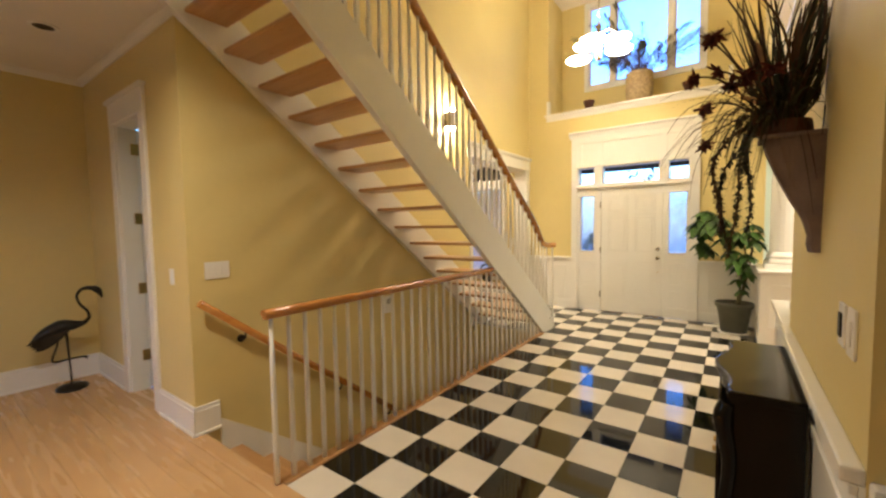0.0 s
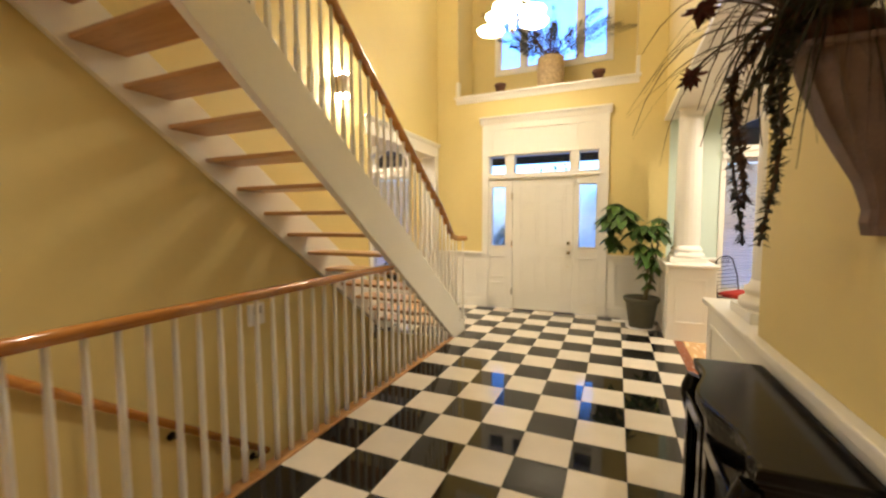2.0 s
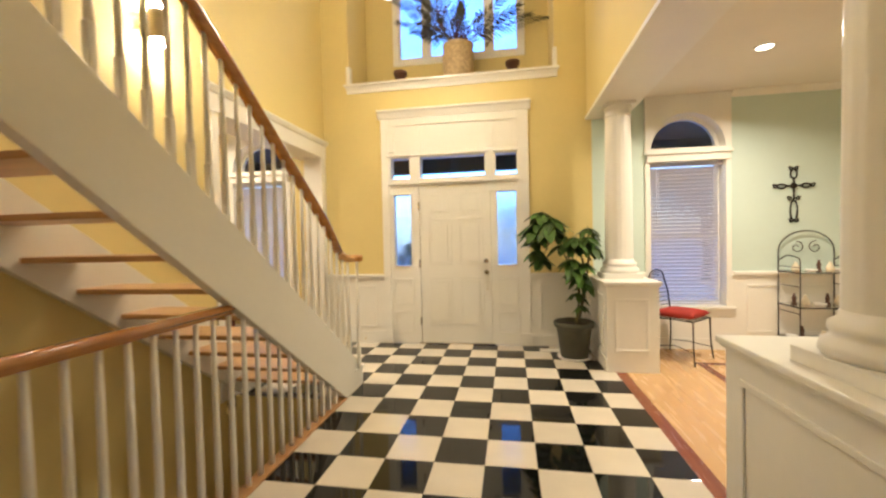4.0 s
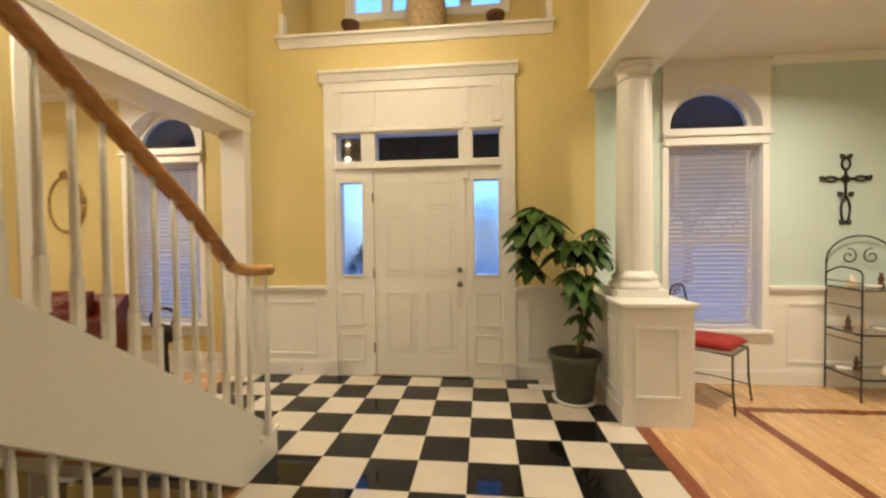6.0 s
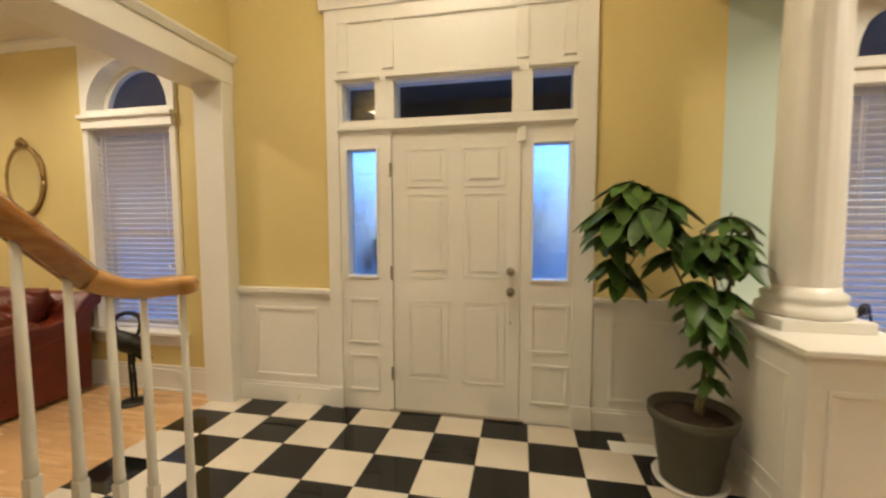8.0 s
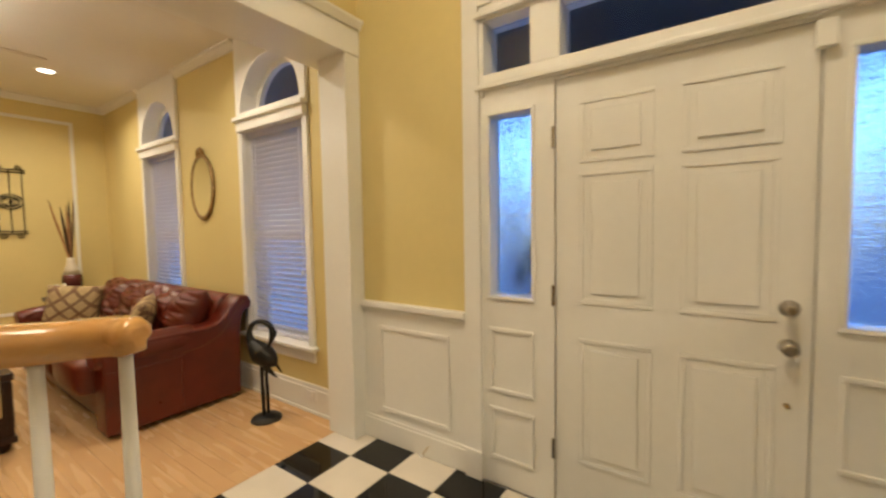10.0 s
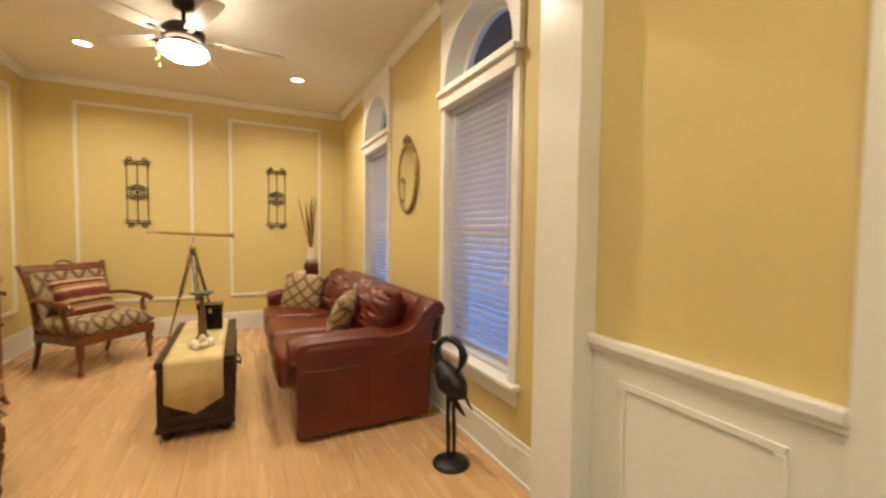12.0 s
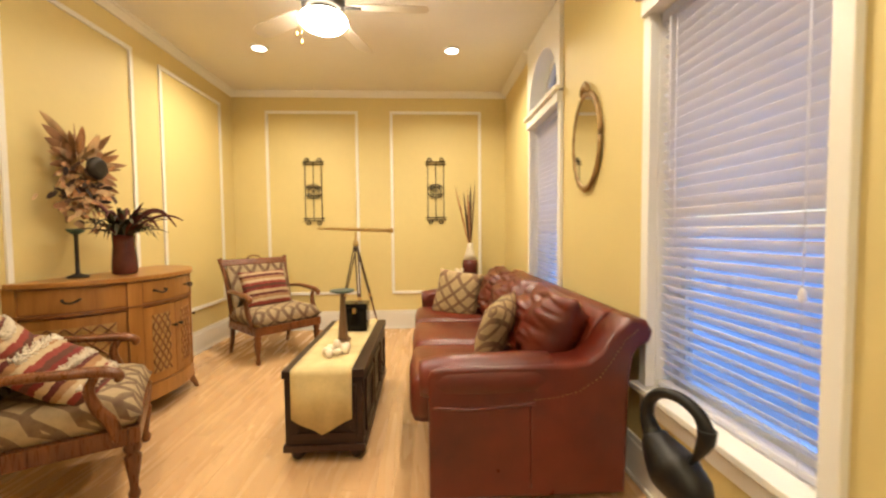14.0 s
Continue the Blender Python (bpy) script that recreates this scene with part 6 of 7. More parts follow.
# ---- switch plates and small fittings ----
def plate(name, label, m, w, h, gangs, dark=False):
    root = thing(name, label, "switch plate", m)
    part("cover", box(B(), -w / 2, w / 2, -0.007, 0, -h / 2, h / 2, 0.003), PLATE, root)
    for k in range(gangs):
        x = (k - (gangs - 1) / 2) * 0.046
        part("rocker", box(B(), x - 0.016, x + 0.016, -0.012, -0.007, -0.033, 0.033, 0.002), IRON if dark else PLATE, root)
    return root


plate("light_switch", "white triple switch plate on the yellow stair wall", pose(LX, -5.59, 1.175, 0, 0, 90), 0.175, 0.125, 3)
plate("light_switch", "white switch plate on the shaded hall wall", pose(-2.52, HY - 0.004, 1.13), 0.075, 0.12, 1)
plate("wall_jack", "narrow white plate with dark sockets on the yellow wall", pose(RX, -5.45, 1.19, 0, 0, -90), 0.072, 0.118, 1, True)
plate("light_switch", "white single switch plate on the yellow wall", pose(RX, -5.56, 1.19, 0, 0, -90), 0.078, 0.125, 1)
plate("light_switch", "white switch plate on the yellow wall beside the opening", pose(-2.545, FW, 1.15), 0.078, 0.122, 1)
plate("wall_outlet", "white outlet plate on the baseboard by the window", pose(-2.80, FW - 0.018, 0.13), 0.12, 0.07, 1)
ic = thing("intercom_box", "white plastic box on the yellow stair wall", "wall box", pose(LX, -3.82, 0.62, 0, 0, 90))
part("case", box(B(), -0.075, 0.075, -0.035, 0, -0.09, 0.09, 0.006), PLATE, ic)
for k in range(5):
    part("grille_slot", box(B(), -0.04, 0.04, -0.0365, -0.035, 0.01 + 0.012 * k, 0.015 + 0.012 * k), IRON, ic)
fv = thing("floor_vent", "white metal floor register beside the planter", "vent", pose(0.63, -0.26, 0.0008))
part("frame", box(B(), -0.135, 0.135, -0.065, 0.065, 0, 0.004, 0.001), WHITE, fv)
for k in range(12):
    part("slat", box(B(), -0.12 + 0.0205 * k, -0.11 + 0.0205 * k, -0.05, 0.05, 0.004, 0.007), WHITE, fv)
ds = thing("door_stop", "small brass spring door stop on the baseboard", "door stop", pose(-1.72, FW - 0.026, 0.07))
part("spring", tube(B(), [(0.006 * math.cos(k * 0.9), -0.002 * k, 0.006 * math.sin(k * 0.9) - 0.0006 * k) for k in range(32)], 0.0016, 5), BRASS, ds)
part("tip", lathe(B(), [(0.008, 0.062), (0.008, 0.076)], (0, 0, -0.02), 10, Matrix.Rotation(radians(90), 3, "X")), PLATE, ds)


# ---- potted money tree ----
def palmate(parent, at, heading, reach, droop, rng, count=6):
    """A fan of leaflets hung from one point, each one a leaf of its own."""
    for k in range(count):
        a = heading + (k - (count - 1) / 2) * 0.85 + rng.uniform(-0.2, 0.2)
        L = reach * rng.uniform(0.8, 1.1)
        tip = Vector(at) + Vector((L * math.cos(a) * 0.8, L * math.sin(a) * 0.8, -L * droop * rng.uniform(0.5, 1.1)))
        part("leaf", blade(B(), at, tip, L * 0.46, L * 0.35, None, 6, 0.18), LEAF, parent)


plant = thing("potted_plant", "leafy green money tree in a grey-brown planter by the entrance", "plant", pose(0.845, -0.53, 0))
part("saucer", lathe(B(), [(0.15, 0), (0.172, 0.006), (0.182, 0.028), (0.172, 0.03), (0.14, 0.012)], seg=36), PLATE, plant, "white plastic saucer")
part("pot", lathe(B(), [(0.132, 0.013), (0.142, 0.02), (0.188, 0.34), (0.19, 0.345), (0.208, 0.35), (0.216, 0.37), (0.216, 0.40), (0.209, 0.407), (0.198, 0.40), (0.186, 0.345)], seg=40), POT, plant)
part("soil", lathe(B(), [(0.18, 0.335), (0.186, 0.36), (0.12, 0.367), (0.03, 0.375)], seg=30), SOIL, plant)
rng = random.Random(21)
trunks = [[(0.02, 0, 0.38), (0.05, 0.01, 0.55), (0.06, 0.02, 0.75), (-0.03, 0.03, 0.95), (-0.18, 0.05, 1.22), (-0.28, 0.06, 1.42)],
          [(0.03, -0.02, 0.38), (0.09, 0.0, 0.62), (0.12, 0.02, 0.85), (0.09, 0.05, 1.05), (0.02, 0.06, 1.18)],
          [(0.05, 0.02, 0.38), (0.10, 0.03, 0.60), (0.15, 0.03, 0.85), (0.18, 0.04, 1.10), (0.17, 0.06, 1.28)]]
def taller(q):
    return (q[0], q[1], q[2] + 0.15 * max(0.0, q[2] - 0.6) / 0.85)


trunks = [[taller(q) for q in p] for p in trunks]
for p in trunks:
    part("stem", tube(B(), p, [0.014, 0.012, 0.010, 0.008, 0.006, 0.005][:len(p)], 8), STEM, plant)
heads = [((-0.28, 0.06, 1.44), 3.0, 0.26), ((-0.36, 0.02, 1.38), 3.6, 0.25), ((-0.22, -0.04, 1.40), 4.4, 0.26), ((-0.20, 0.10, 1.36), 1.2, 0.22), ((-0.30, -0.03, 1.28), 4.0, 0.24), ((-0.14, 0.02, 1.26), 5.2, 0.20),
         ((0.02, 0.04, 1.18), 4.2, 0.22), ((0.05, 0.0, 1.12), 4.9, 0.20), ((0.17, 0.05, 1.30), 5.6, 0.18), ((0.20, 0.02, 1.22), 0.2, 0.17), ((0.12, -0.02, 1.22), 4.5, 0.20), ((-0.02, -0.05, 1.02), 4.2, 0.22),
         ((0.07, -0.03, 0.86), 4.6, 0.20), ((0.12, 0.0, 0.80), 5.4, 0.18), ((0.04, 0.0, 0.70), 3.9, 0.16), ((0.08, -0.01, 0.58), 4.8, 0.14), ((-0.34, 0.04, 1.46), 2.2, 0.24), ((-0.40, 0.0, 1.30), 3.3, 0.24), ((-0.26, -0.08, 1.34), 4.7, 0.27), ((-0.10, -0.03, 1.16), 4.4, 0.24), ((0.0, -0.08, 1.22), 3.8, 0.22), ((0.19, -0.02, 1.14), 5.0, 0.20), ((0.02, -0.06, 0.92), 4.0, 0.22), ((0.11, -0.04, 0.98), 5.2, 0.20), ((-0.40, 0.16, 1.22), 3.3, 0.24), ((-0.38, 0.13, 1.10), 3.7, 0.24), ((-0.44, 0.14, 1.34), 2.9, 0.22), ((-0.32, 0.16, 1.02), 4.3, 0.22)]
for at, hd, reach in heads:
    at = taller(at)
    near = min((Vector(q) for p in trunks for q in p), key=lambda q: (q - Vector(at)).length)
    part("petiole", tube(B(), [near, (near + Vector(at)) / 2 + Vector((0, 0, 0.03)), at], [0.005, 0.004, 0.003], 6), STEM, plant)
    palmate(plant, at, hd, reach * 1.0, 0.72, rng, 7)
part("twig", tube(B(), [(0.12, 0.02, 0.95), (0.20, 0.03, 1.2), (0.245, 0.03, 1.38)], [0.005, 0.004, 0.002], 6), STEM, plant)

# ---- niche over the door ----
urn = thing("palm_basket", "woven basket of dark palm fronds on the high ledge", "plant", pose(-0.45, 0.14, 3.375))
part("basket", lathe(B(), [(0.16, 0), (0.175, 0.02), (0.20, 0.14), (0.205, 0.30), (0.19, 0.43), (0.205, 0.46), (0.18, 0.455), (0.175, 0.38)], seg=36), WICKER, urn)
rng = random.Random(31)
for k in range(20):
    a = rng.uniform(0, 2 * math.pi)
    L = rng.uniform(0.75, 1.3)
    e = rng.uniform(0.3, 1.2)
    base = Vector((0.06 * math.cos(a), 0.05 * math.sin(a), 0.43))
    tip = base + Vector((L * math.cos(e) * math.cos(a) * 1.15, max(-0.3, min(0.3, L * math.cos(e) * math.sin(a) * 0.4)), L * math.sin(e)))
    mid = base.lerp(tip, 0.5) + Vector((0, 0, 0.16 * L))
    pts = [base.lerp(mid, f / 5).lerp(mid.lerp(tip, f / 5), f / 5) for f in range(6)]
    rib = part("frond_rib", tube(B(), pts, [0.006, 0.005, 0.004, 0.004, 0.003, 0.002], 5), STEM, urn)
    bm = B()
    for q in range(8, 30):
        f = q / 30
        p = base.lerp(mid, f).lerp(mid.lerp(tip, f), f)
        d = (tip - base).normalized()
        s = d.cross(Vector((0, 1, 0.1))).normalized()
        for sg in (-1, 1):
            blade(bm, p, p + (d * 0.10 + s * sg * 0.13 * (1.2 - f)) + Vector((0, rng.uniform(-0.03, 0.03), -0.04)), 0.022, 0.0, None, 3)
    tagged(part("frond_foliage", bm, GRASS, rib), kind="stuff")
for k in range(44):
    a = rng.uniform(0, 2 * math.pi)
    tip = Vector((0.42 * math.cos(a) * rng.uniform(0.2, 1), 0.16 * math.sin(a), rng.uniform(0.50, 0.95)))
    st = part("twig", tube(B(), [(0.04 * math.cos(a), 0.03 * math.sin(a), 0.43), tip * 0.6 + Vector((0, 0, 0.2)), tip], 0.004, 5), DRY, urn)
    bm = B()
    for q in range(6):
        b = rng.uniform(0, 6.28)
        blade(bm, tip - Vector((0, 0, 0.02 * q)), tip + Vector((0.06 * math.cos(b), 0.04 * math.sin(b), 0.03 - 0.02 * q)), 0.02, 0, None, 3)
    part("dried_bloom", bm, DRY_RED if k % 2 else DRY, st)
for x in (-1.20, 0.24):
    sp = thing("small_pot", "small dark terracotta pot on the high ledge", "pot", pose(x, 0.03, 3.375), "small pots on the high ledge")
    part("pot", lathe(B(), [(0.055, 0), (0.072, 0.105), (0.086, 0.107), (0.09, 0.15), (0.08, 0.151), (0.066, 0.10)], seg=24), TERRA, sp)

# ---- black cabinet in the foyer ----
bc = thing("hall_cabinet", "black lacquered serpentine cabinet against the yellow wall", "cabinet", pose(RX - 0.03, -4.785, 0))


def serp(depth, half, n=28):
    pts = [(0.0, -half), (0.0, half)]
    for k in range(n + 1):
        y = half - 2 * half * k / n
        u = y / half
        pts.append((-depth - 0.028 * math.cos(u * math.pi * 1.5) - (0.0 if abs(u) < 0.9 else -0.02), y))
    return pts


bm = prism(B(), serp(0.225, 0.365), 2, 0.06, 0.80)
part("body", bm, BLACK_LACQ, bc)
part("top", prism(B(), serp(0.25, 0.395), 2, 0.815, 0.85, 0.010), BLACK_LACQ, bc)
part("top_moulding", prism(B(), serp(0.238, 0.378), 2, 0.795, 0.815, 0.004), BLACK_LACQ, bc)
part("base_moulding", prism(B(), serp(0.238, 0.378), 2, 0.05, 0.10, 0.004), BLACK_LACQ, bc)
for y in (-0.355, 0.355):
    part("corner_post", tube(B(), [(-0.212, y, 0.10), (-0.235, y, 0.3), (-0.215, y, 0.55), (-0.24, y, 0.72), (-0.225, y, 0.79)], [0.03, 0.022, 0.026, 0.034, 0.026], 12), BLACK_LACQ, bc)
    part("front_foot", lathe(B(), [(0.02, 0), (0.035, 0.02), (0.03, 0.05)], (-0.20, y, 0), 12), BLACK_LACQ, bc)
    part("back_foot", lathe(B(), [(0.02, 0), (0.035, 0.02), (0.03, 0.05)], (-0.05, y, 0), 12), BLACK_LACQ, bc)
for y0, y1 in ((-0.32, -0.02), (0.02, 0.32)):
    dd = part("door", panel_frame(B(), 0, -0.245, -1, y0, y1, 0.13, 0.74, 0.05, 0.015), BLACK_LACQ, bc)
    part("knob", lathe(B(), [(0.008, 0), (0.014, 0.012), (0.01, 0.02)], (-0.258, y1 - 0.03 if y0 < -0.1 else y0 + 0.03, 0.45), 10, Matrix.Rotation(radians(-90), 3, "Y")), BRASS, dd)

# ---- corbel with dried arrangement ----
cb = thing("wall_corbel", "mauve-grey stone corbel shelf on the yellow wall", "shelf", pose(RX, -5.0, 1.36))
bm = B()
prof = [(0.030, 0.0), (0.036, 0.03), (0.033, 0.06), (0.050, 0.12), (0.085, 0.19), (0.118, 0.26), (0.145, 0.33), (0.16, 0.37), (0.17, 0.415)]
rings = []
for d, z in prof:
    hw = 0.024 + d * 0.28
    rings.append([bm.verts.new(q) for q in ((0, -hw, z), (0, hw, z), (-d * 0.75, hw, z), (-d, hw * 0.6, z), (-d, -hw * 0.6, z), (-d * 0.75, -hw, z))])
for a, b in zip(rings, rings[1:]):
    for k in range(6):
        bm.faces.new((a[k], a[(k + 1) % 6], b[(k + 1) % 6], b[k]))
bm.faces.new(rings[0]), bm.faces.new(list(reversed(rings[-1])))
bmesh.ops.recalc_face_normals(bm, faces=bm.faces)
part("bracket", bm, STONE_GREY, cb)
part("shelf_top", box(B(), -0.185, 0, -0.085, 0.085, 0.415, 0.43, 0.004), STONE_GREY, cb)
ar = thing("dried_arrangement", "large dried arrangement of dark grasses and red flowers on the corbel", "plant", pose(RX - 0.11, -5.0, 1.79))
part("liner", lathe(B(), [(0.07, 0), (0.085, 0.01), (0.08, 0.05)], seg=18), TERRA, ar)
rng = random.Random(77)
XW = 0.095   # keeps the stems off the wall


def clear_of_wall(p):
    return Vector((min(p[0], XW), p[1], p[2]))


def curved(bm, pts, width):
    """A limp strap that follows a bent line."""
    pts = [clear_of_wall(p) for p in pts]
    prev = None
    for k, p in enumerate(pts):
        d = pts[min(k + 1, len(pts) - 1)] - pts[max(k - 1, 0)]
        s = d.cross(Vector((0.3, 0.2, 1))).normalized()
        w = width * (1 - 0.85 * k / (len(pts) - 1))
        pair = (bm.verts.new(p - s * w / 2), bm.verts.new(p + s * w / 2))
        if prev:
            f = bm.faces.new((prev[0], prev[1], pair[1], pair[0]))
            f.smooth = True
        prev = pair
    return bm


def bent(a, out, up, fall, curl, n=9):
    """A line that rises from the liner, leans out and falls over."""
    pts = []
    for k in range(n):
        f = k / (n - 1)
        r = out * f
        aa = a + curl * f * f
        pts.append((0.03 * math.cos(a) + r * math.cos(aa), 0.04 * math.sin(a) + r * math.sin(aa), 0.03 + up * f - fall * f ** 2.6))
    return pts


for k in range(110):
    a = rng.uniform(0, 2 * math.pi)
    part("grass_blade", curved(B(), bent(a, rng.uniform(0.03, 0.20), rng.uniform(0.22, 0.62), rng.uniform(0.0, 0.18), rng.uniform(-1, 1)), rng.uniform(0.008, 0.022)), (GRASS, GRASS, DRY)[k % 3], ar)
for k in range(120):
    a = rng.uniform(2.5, 5.2)
    part("drooping_blade", curved(B(), bent(a, rng.uniform(0.08, 0.25), rng.uniform(0.14, 0.42), rng.uniform(0.20, 0.50), rng.uniform(-0.9, 0.9)), rng.uniform(0.006, 0.018)), (GRASS, DRY, GRASS)[k % 3], ar)
for k in range(16):
    part("long_blade", curved(B(), bent(rng.uniform(2.5, 3.9), rng.uniform(0.28, 0.44), rng.uniform(0.12, 0.40), rng.uniform(0.15, 0.45), rng.uniform(-0.5, 0.5)), rng.uniform(0.005, 0.012)), (GRASS, DRY)[k % 2], ar)
for k in range(16):
    a = rng.uniform(0, 2 * math.pi)
    pts = [clear_of_wall(p) for p in bent(a, rng.uniform(0.05, 0.26), rng.uniform(0.45, 0.75), 0.05, rng.uniform(-1.5, 1.5))]
    part("twig", tube(B(), pts, [0.006 - 0.0005 * q for q in range(len(pts))], 5), DRY, ar)
for k in range(11):
    a = rng.uniform(1.3, 4.9)
    pts = [clear_of_wall(p) for p in bent(a, rng.uniform(0.18, 0.30), rng.uniform(0.20, 0.55), rng.uniform(0.05, 0.25), 0.2)]
    st = part("flower_stem", tube(B(), pts, 0.0035, 5), DRY, ar)
    q = pts[-1]
    bm = B()
    for j in range(30):
        d = Vector((rng.gauss(0, 1), rng.gauss(0, 1), rng.gauss(-0.5, 0.8))).normalized()
        blade(bm, q, q + d * rng.uniform(0.02, 0.055), 0.02, 0.0, None, 3, 0.4)
    part("flower", bm, DRY_RED, st)
for k in range(7):
    a = rng.uniform(1.8, 4.6)
    q = Vector((0.12 * math.cos(a), 0.14 * math.sin(a), rng.uniform(0.12, 0.32)))
    bm = blade(B(), (0.03 * math.cos(a), 0.03 * math.sin(a), 0.10), q * 1.3, 0.035, 0.05, None, 6, 0.4)
    part("pale_pod", bm, PETAL, ar)
for k, (y, x, drop) in enumerate(((-0.03, -0.17, 0.50), (-0.12, -0.20, 0.42), (0.0, -0.11, 0.40), (-0.16, -0.15, 0.50))):
    pts = []
    for q in range(12):
        f = q / 11
        pts.append(Vector((x * min(1, 1.7 * f) + 0.02 * math.sin(7 * f + k), y * min(1, 1.5 * f), 0.05 + 0.12 * math.sin(min(1, 2 * f) * 1.6) - (drop + 0.12) * f ** 1.4)))
    vine = part("vine", tube(B(), pts, 0.0035, 5), DRY, ar)
    bm = B()
    for q in range(280):
        f = rng.uniform(0.15, 1) * 11
        i = min(int(f), 10)
        p = pts[i].lerp(pts[i + 1], f - i)
        d = Vector((rng.gauss(0, 1), rng.gauss(0, 1), rng.gauss(-0.4, 0.7))).normalized()
        blade(bm, p, p + d * 0.026, 0.013, 0, None, 2)
    tagged(part("vine_foliage", bm, DRY if k == 1 else GRASS, vine), kind="stuff")

# shrub outside beside the door
sh = thing("porch_shrub", "dark clipped shrub in a tub outside the sidelight", "shrub", pose(-1.26, 0.50, -0.06))
part("tub", lathe(B(), [(0.16, 0), (0.20, 0.34), (0.19, 0.34), (0.17, 0.28)], seg=20), TERRA, sh)
bm = B()
for k in range(420):
    d = Vector((rng.gauss(0, 1), rng.gauss(0, 1), rng.gauss(0, 1))).normalized()
    p = Vector((0, 0, 0.84)) + Vector((d.x * 0.22, d.y * 0.20, d.z * 0.46)) * rng.uniform(0.7, 1.05)
    blade(bm, p, p + d * 0.07 + Vector((0, 0, 0.02)), 0.035, 0, None, 2)
tagged(part("foliage", bm, LEAF, sh), kind="stuff")
part("trunk", tube(B(), [(0, 0, 0.25), (0, 0, 0.8)], 0.02, 8), STEM, sh)

# trees across the street, dark against the dusk sky
BARK = mat("dark_bark", (0.06, 0.045, 0.035), 0.9, vary=0.4, scale=8, bump=0.6, bump_scale=30)
TREE_LEAF = mat("dusky_tree_leaves", (0.045, 0.06, 0.03), 0.7, vary=0.4, scale=3, rand=0.2)


def street_tree(x, y, h, seed):
    rng = random.Random(seed)
    root = thing("tree", "dark leafy tree across the street at dusk", "tree", pose(x, y, -0.3), "trees across the street")
    part("trunk", tube(B(), [(0, 0, 0), (0.05, 0, 0.2 * h), (-0.04, 0.05, 0.4 * h), (0.03, 0, 0.62 * h)], [0.17, 0.14, 0.11, 0.07], 10), BARK, root)
    tips = []
    for k in range(9):
        a = 2 * math.pi * k / 9 + rng.uniform(-0.3, 0.3)
        z0 = h * rng.uniform(0.26, 0.55)
        out = h * rng.uniform(0.20, 0.34)
        tip = Vector((out * math.cos(a), out * math.sin(a), z0 + h * rng.uniform(0.12, 0.34)))
        part("limb", tube(B(), [(0, 0, z0), tip * 0.5 + Vector((0, 0, z0 * 0.5 + 0.06 * h)), tip], [0.06, 0.04, 0.015], 7), BARK, root)
        tips.append(tip)
    bm = B()
    for k in range(900):
        c = rng.choice(tips)
        q = c.lerp(Vector((0, 0, 0.6 * h)), rng.uniform(0, 0.6)) + Vector((rng.gauss(0, 0.10 * h), rng.gauss(0, 0.10 * h), rng.gauss(0, 0.075 * h)))
        d = Vector((rng.gauss(0, 1), rng.gauss(0, 1), rng.gauss(-0.3, 0.7))).normalized()
        blade(bm, q, q + d * rng.uniform(0.12, 0.24), rng.uniform(0.07, 0.13), 0.02, None, 2)
    tagged(part("crown", bm, TREE_LEAF, root), kind="stuff")
    return root


for k, (x, y, h) in enumerate(((-9.5, 11.5, 4.6), (-5.6, 10.0, 4.3), (-2.6, 11.0, 4.5), (0.3, 9.8, 4.2), (3.2, 11.2, 4.6), (7.0, 10.4, 4.4))):
    street_tree(x, y, h, 40 + k)

# ---- hall doorway ----
dr = tagged(new("door_2"), "white cased hall doorway with its door standing open inward", "door", kind="structure")
DX0, DX1, DH = -3.58, -2.98, 2.40
bm = B()
for x0, x1 in ((DX0 - 0.11, DX0), (DX1, DX1 + 0.11)):
    box(bm, x0, x1, HY - 0.022, HY, 0, DH, 0.004)
part("casing", bm, WHITE, dr)
bm = box(B(), DX0 - 0.115, DX1 + 0.115, HY - 0.024, HY, DH, DH + 0.18, 0.004)
box(bm, DX0 - 0.14, DX1 + 0.14, HY - 0.045, HY, DH + 0.18, DH + 0.215, 0.006)
part("head_casing", bm, WHITE, dr)
bm = B()
box(bm, DX0, DX0 + 0.018, HY, HY + 0.14, 0, DH)
box(bm, DX1 - 0.018, DX1, HY, HY + 0.14, 0, DH)
box(bm, DX0 + 0.018, DX1 - 0.018, HY, HY + 0.14, DH - 0.018, DH)
part("jamb", bm, WHITE, dr)
leaf2 = part("door_leaf", box(B(), DX0 - 0.02, DX0 + 0.018, HY + 0.15, HY + 0.72, 0.012, DH - 0.02, 0.003), WHITE, dr)
for z0, z1 in ((0.22, 0.92), (1.10, 2.22)):
    part("raised_panel", panel_frame(B(), 0, DX0 + 0.018, 1, HY + 0.26, HY + 0.61, z0, z1, 0.02, 0.007), WHITE, leaf2)
for z in (0.324, 0.945, 1.58, 2.20):
    part("hinge", box(B(), DX0 + 0.018, DX0 + 0.026, HY + 0.09, HY + 0.15, z - 0.05, z + 0.05, 0.002), BRASS, dr)

# ---- dining room: wire chair ----
wc = thing("wire_chair", "black wrought-iron chair with a dark red seat cushion", "chair", pose(1.97, -0.43, 0, 0, 0, -135))
hw = 0.20
part("seat_ring", tube(B(), [(-hw, -hw, 0.44), (hw, -hw, 0.44), (hw, hw, 0.44), (-hw, hw, 0.44), (-hw, -hw, 0.44)], 0.008, 8), IRON, wc)
for k in range(7):
    x = -hw + 0.4 * (k + 0.5) / 7
    part("seat_bar", tube(B(), [(x, -hw, 0.44), (x, hw, 0.44)], 0.004, 6), IRON, wc)
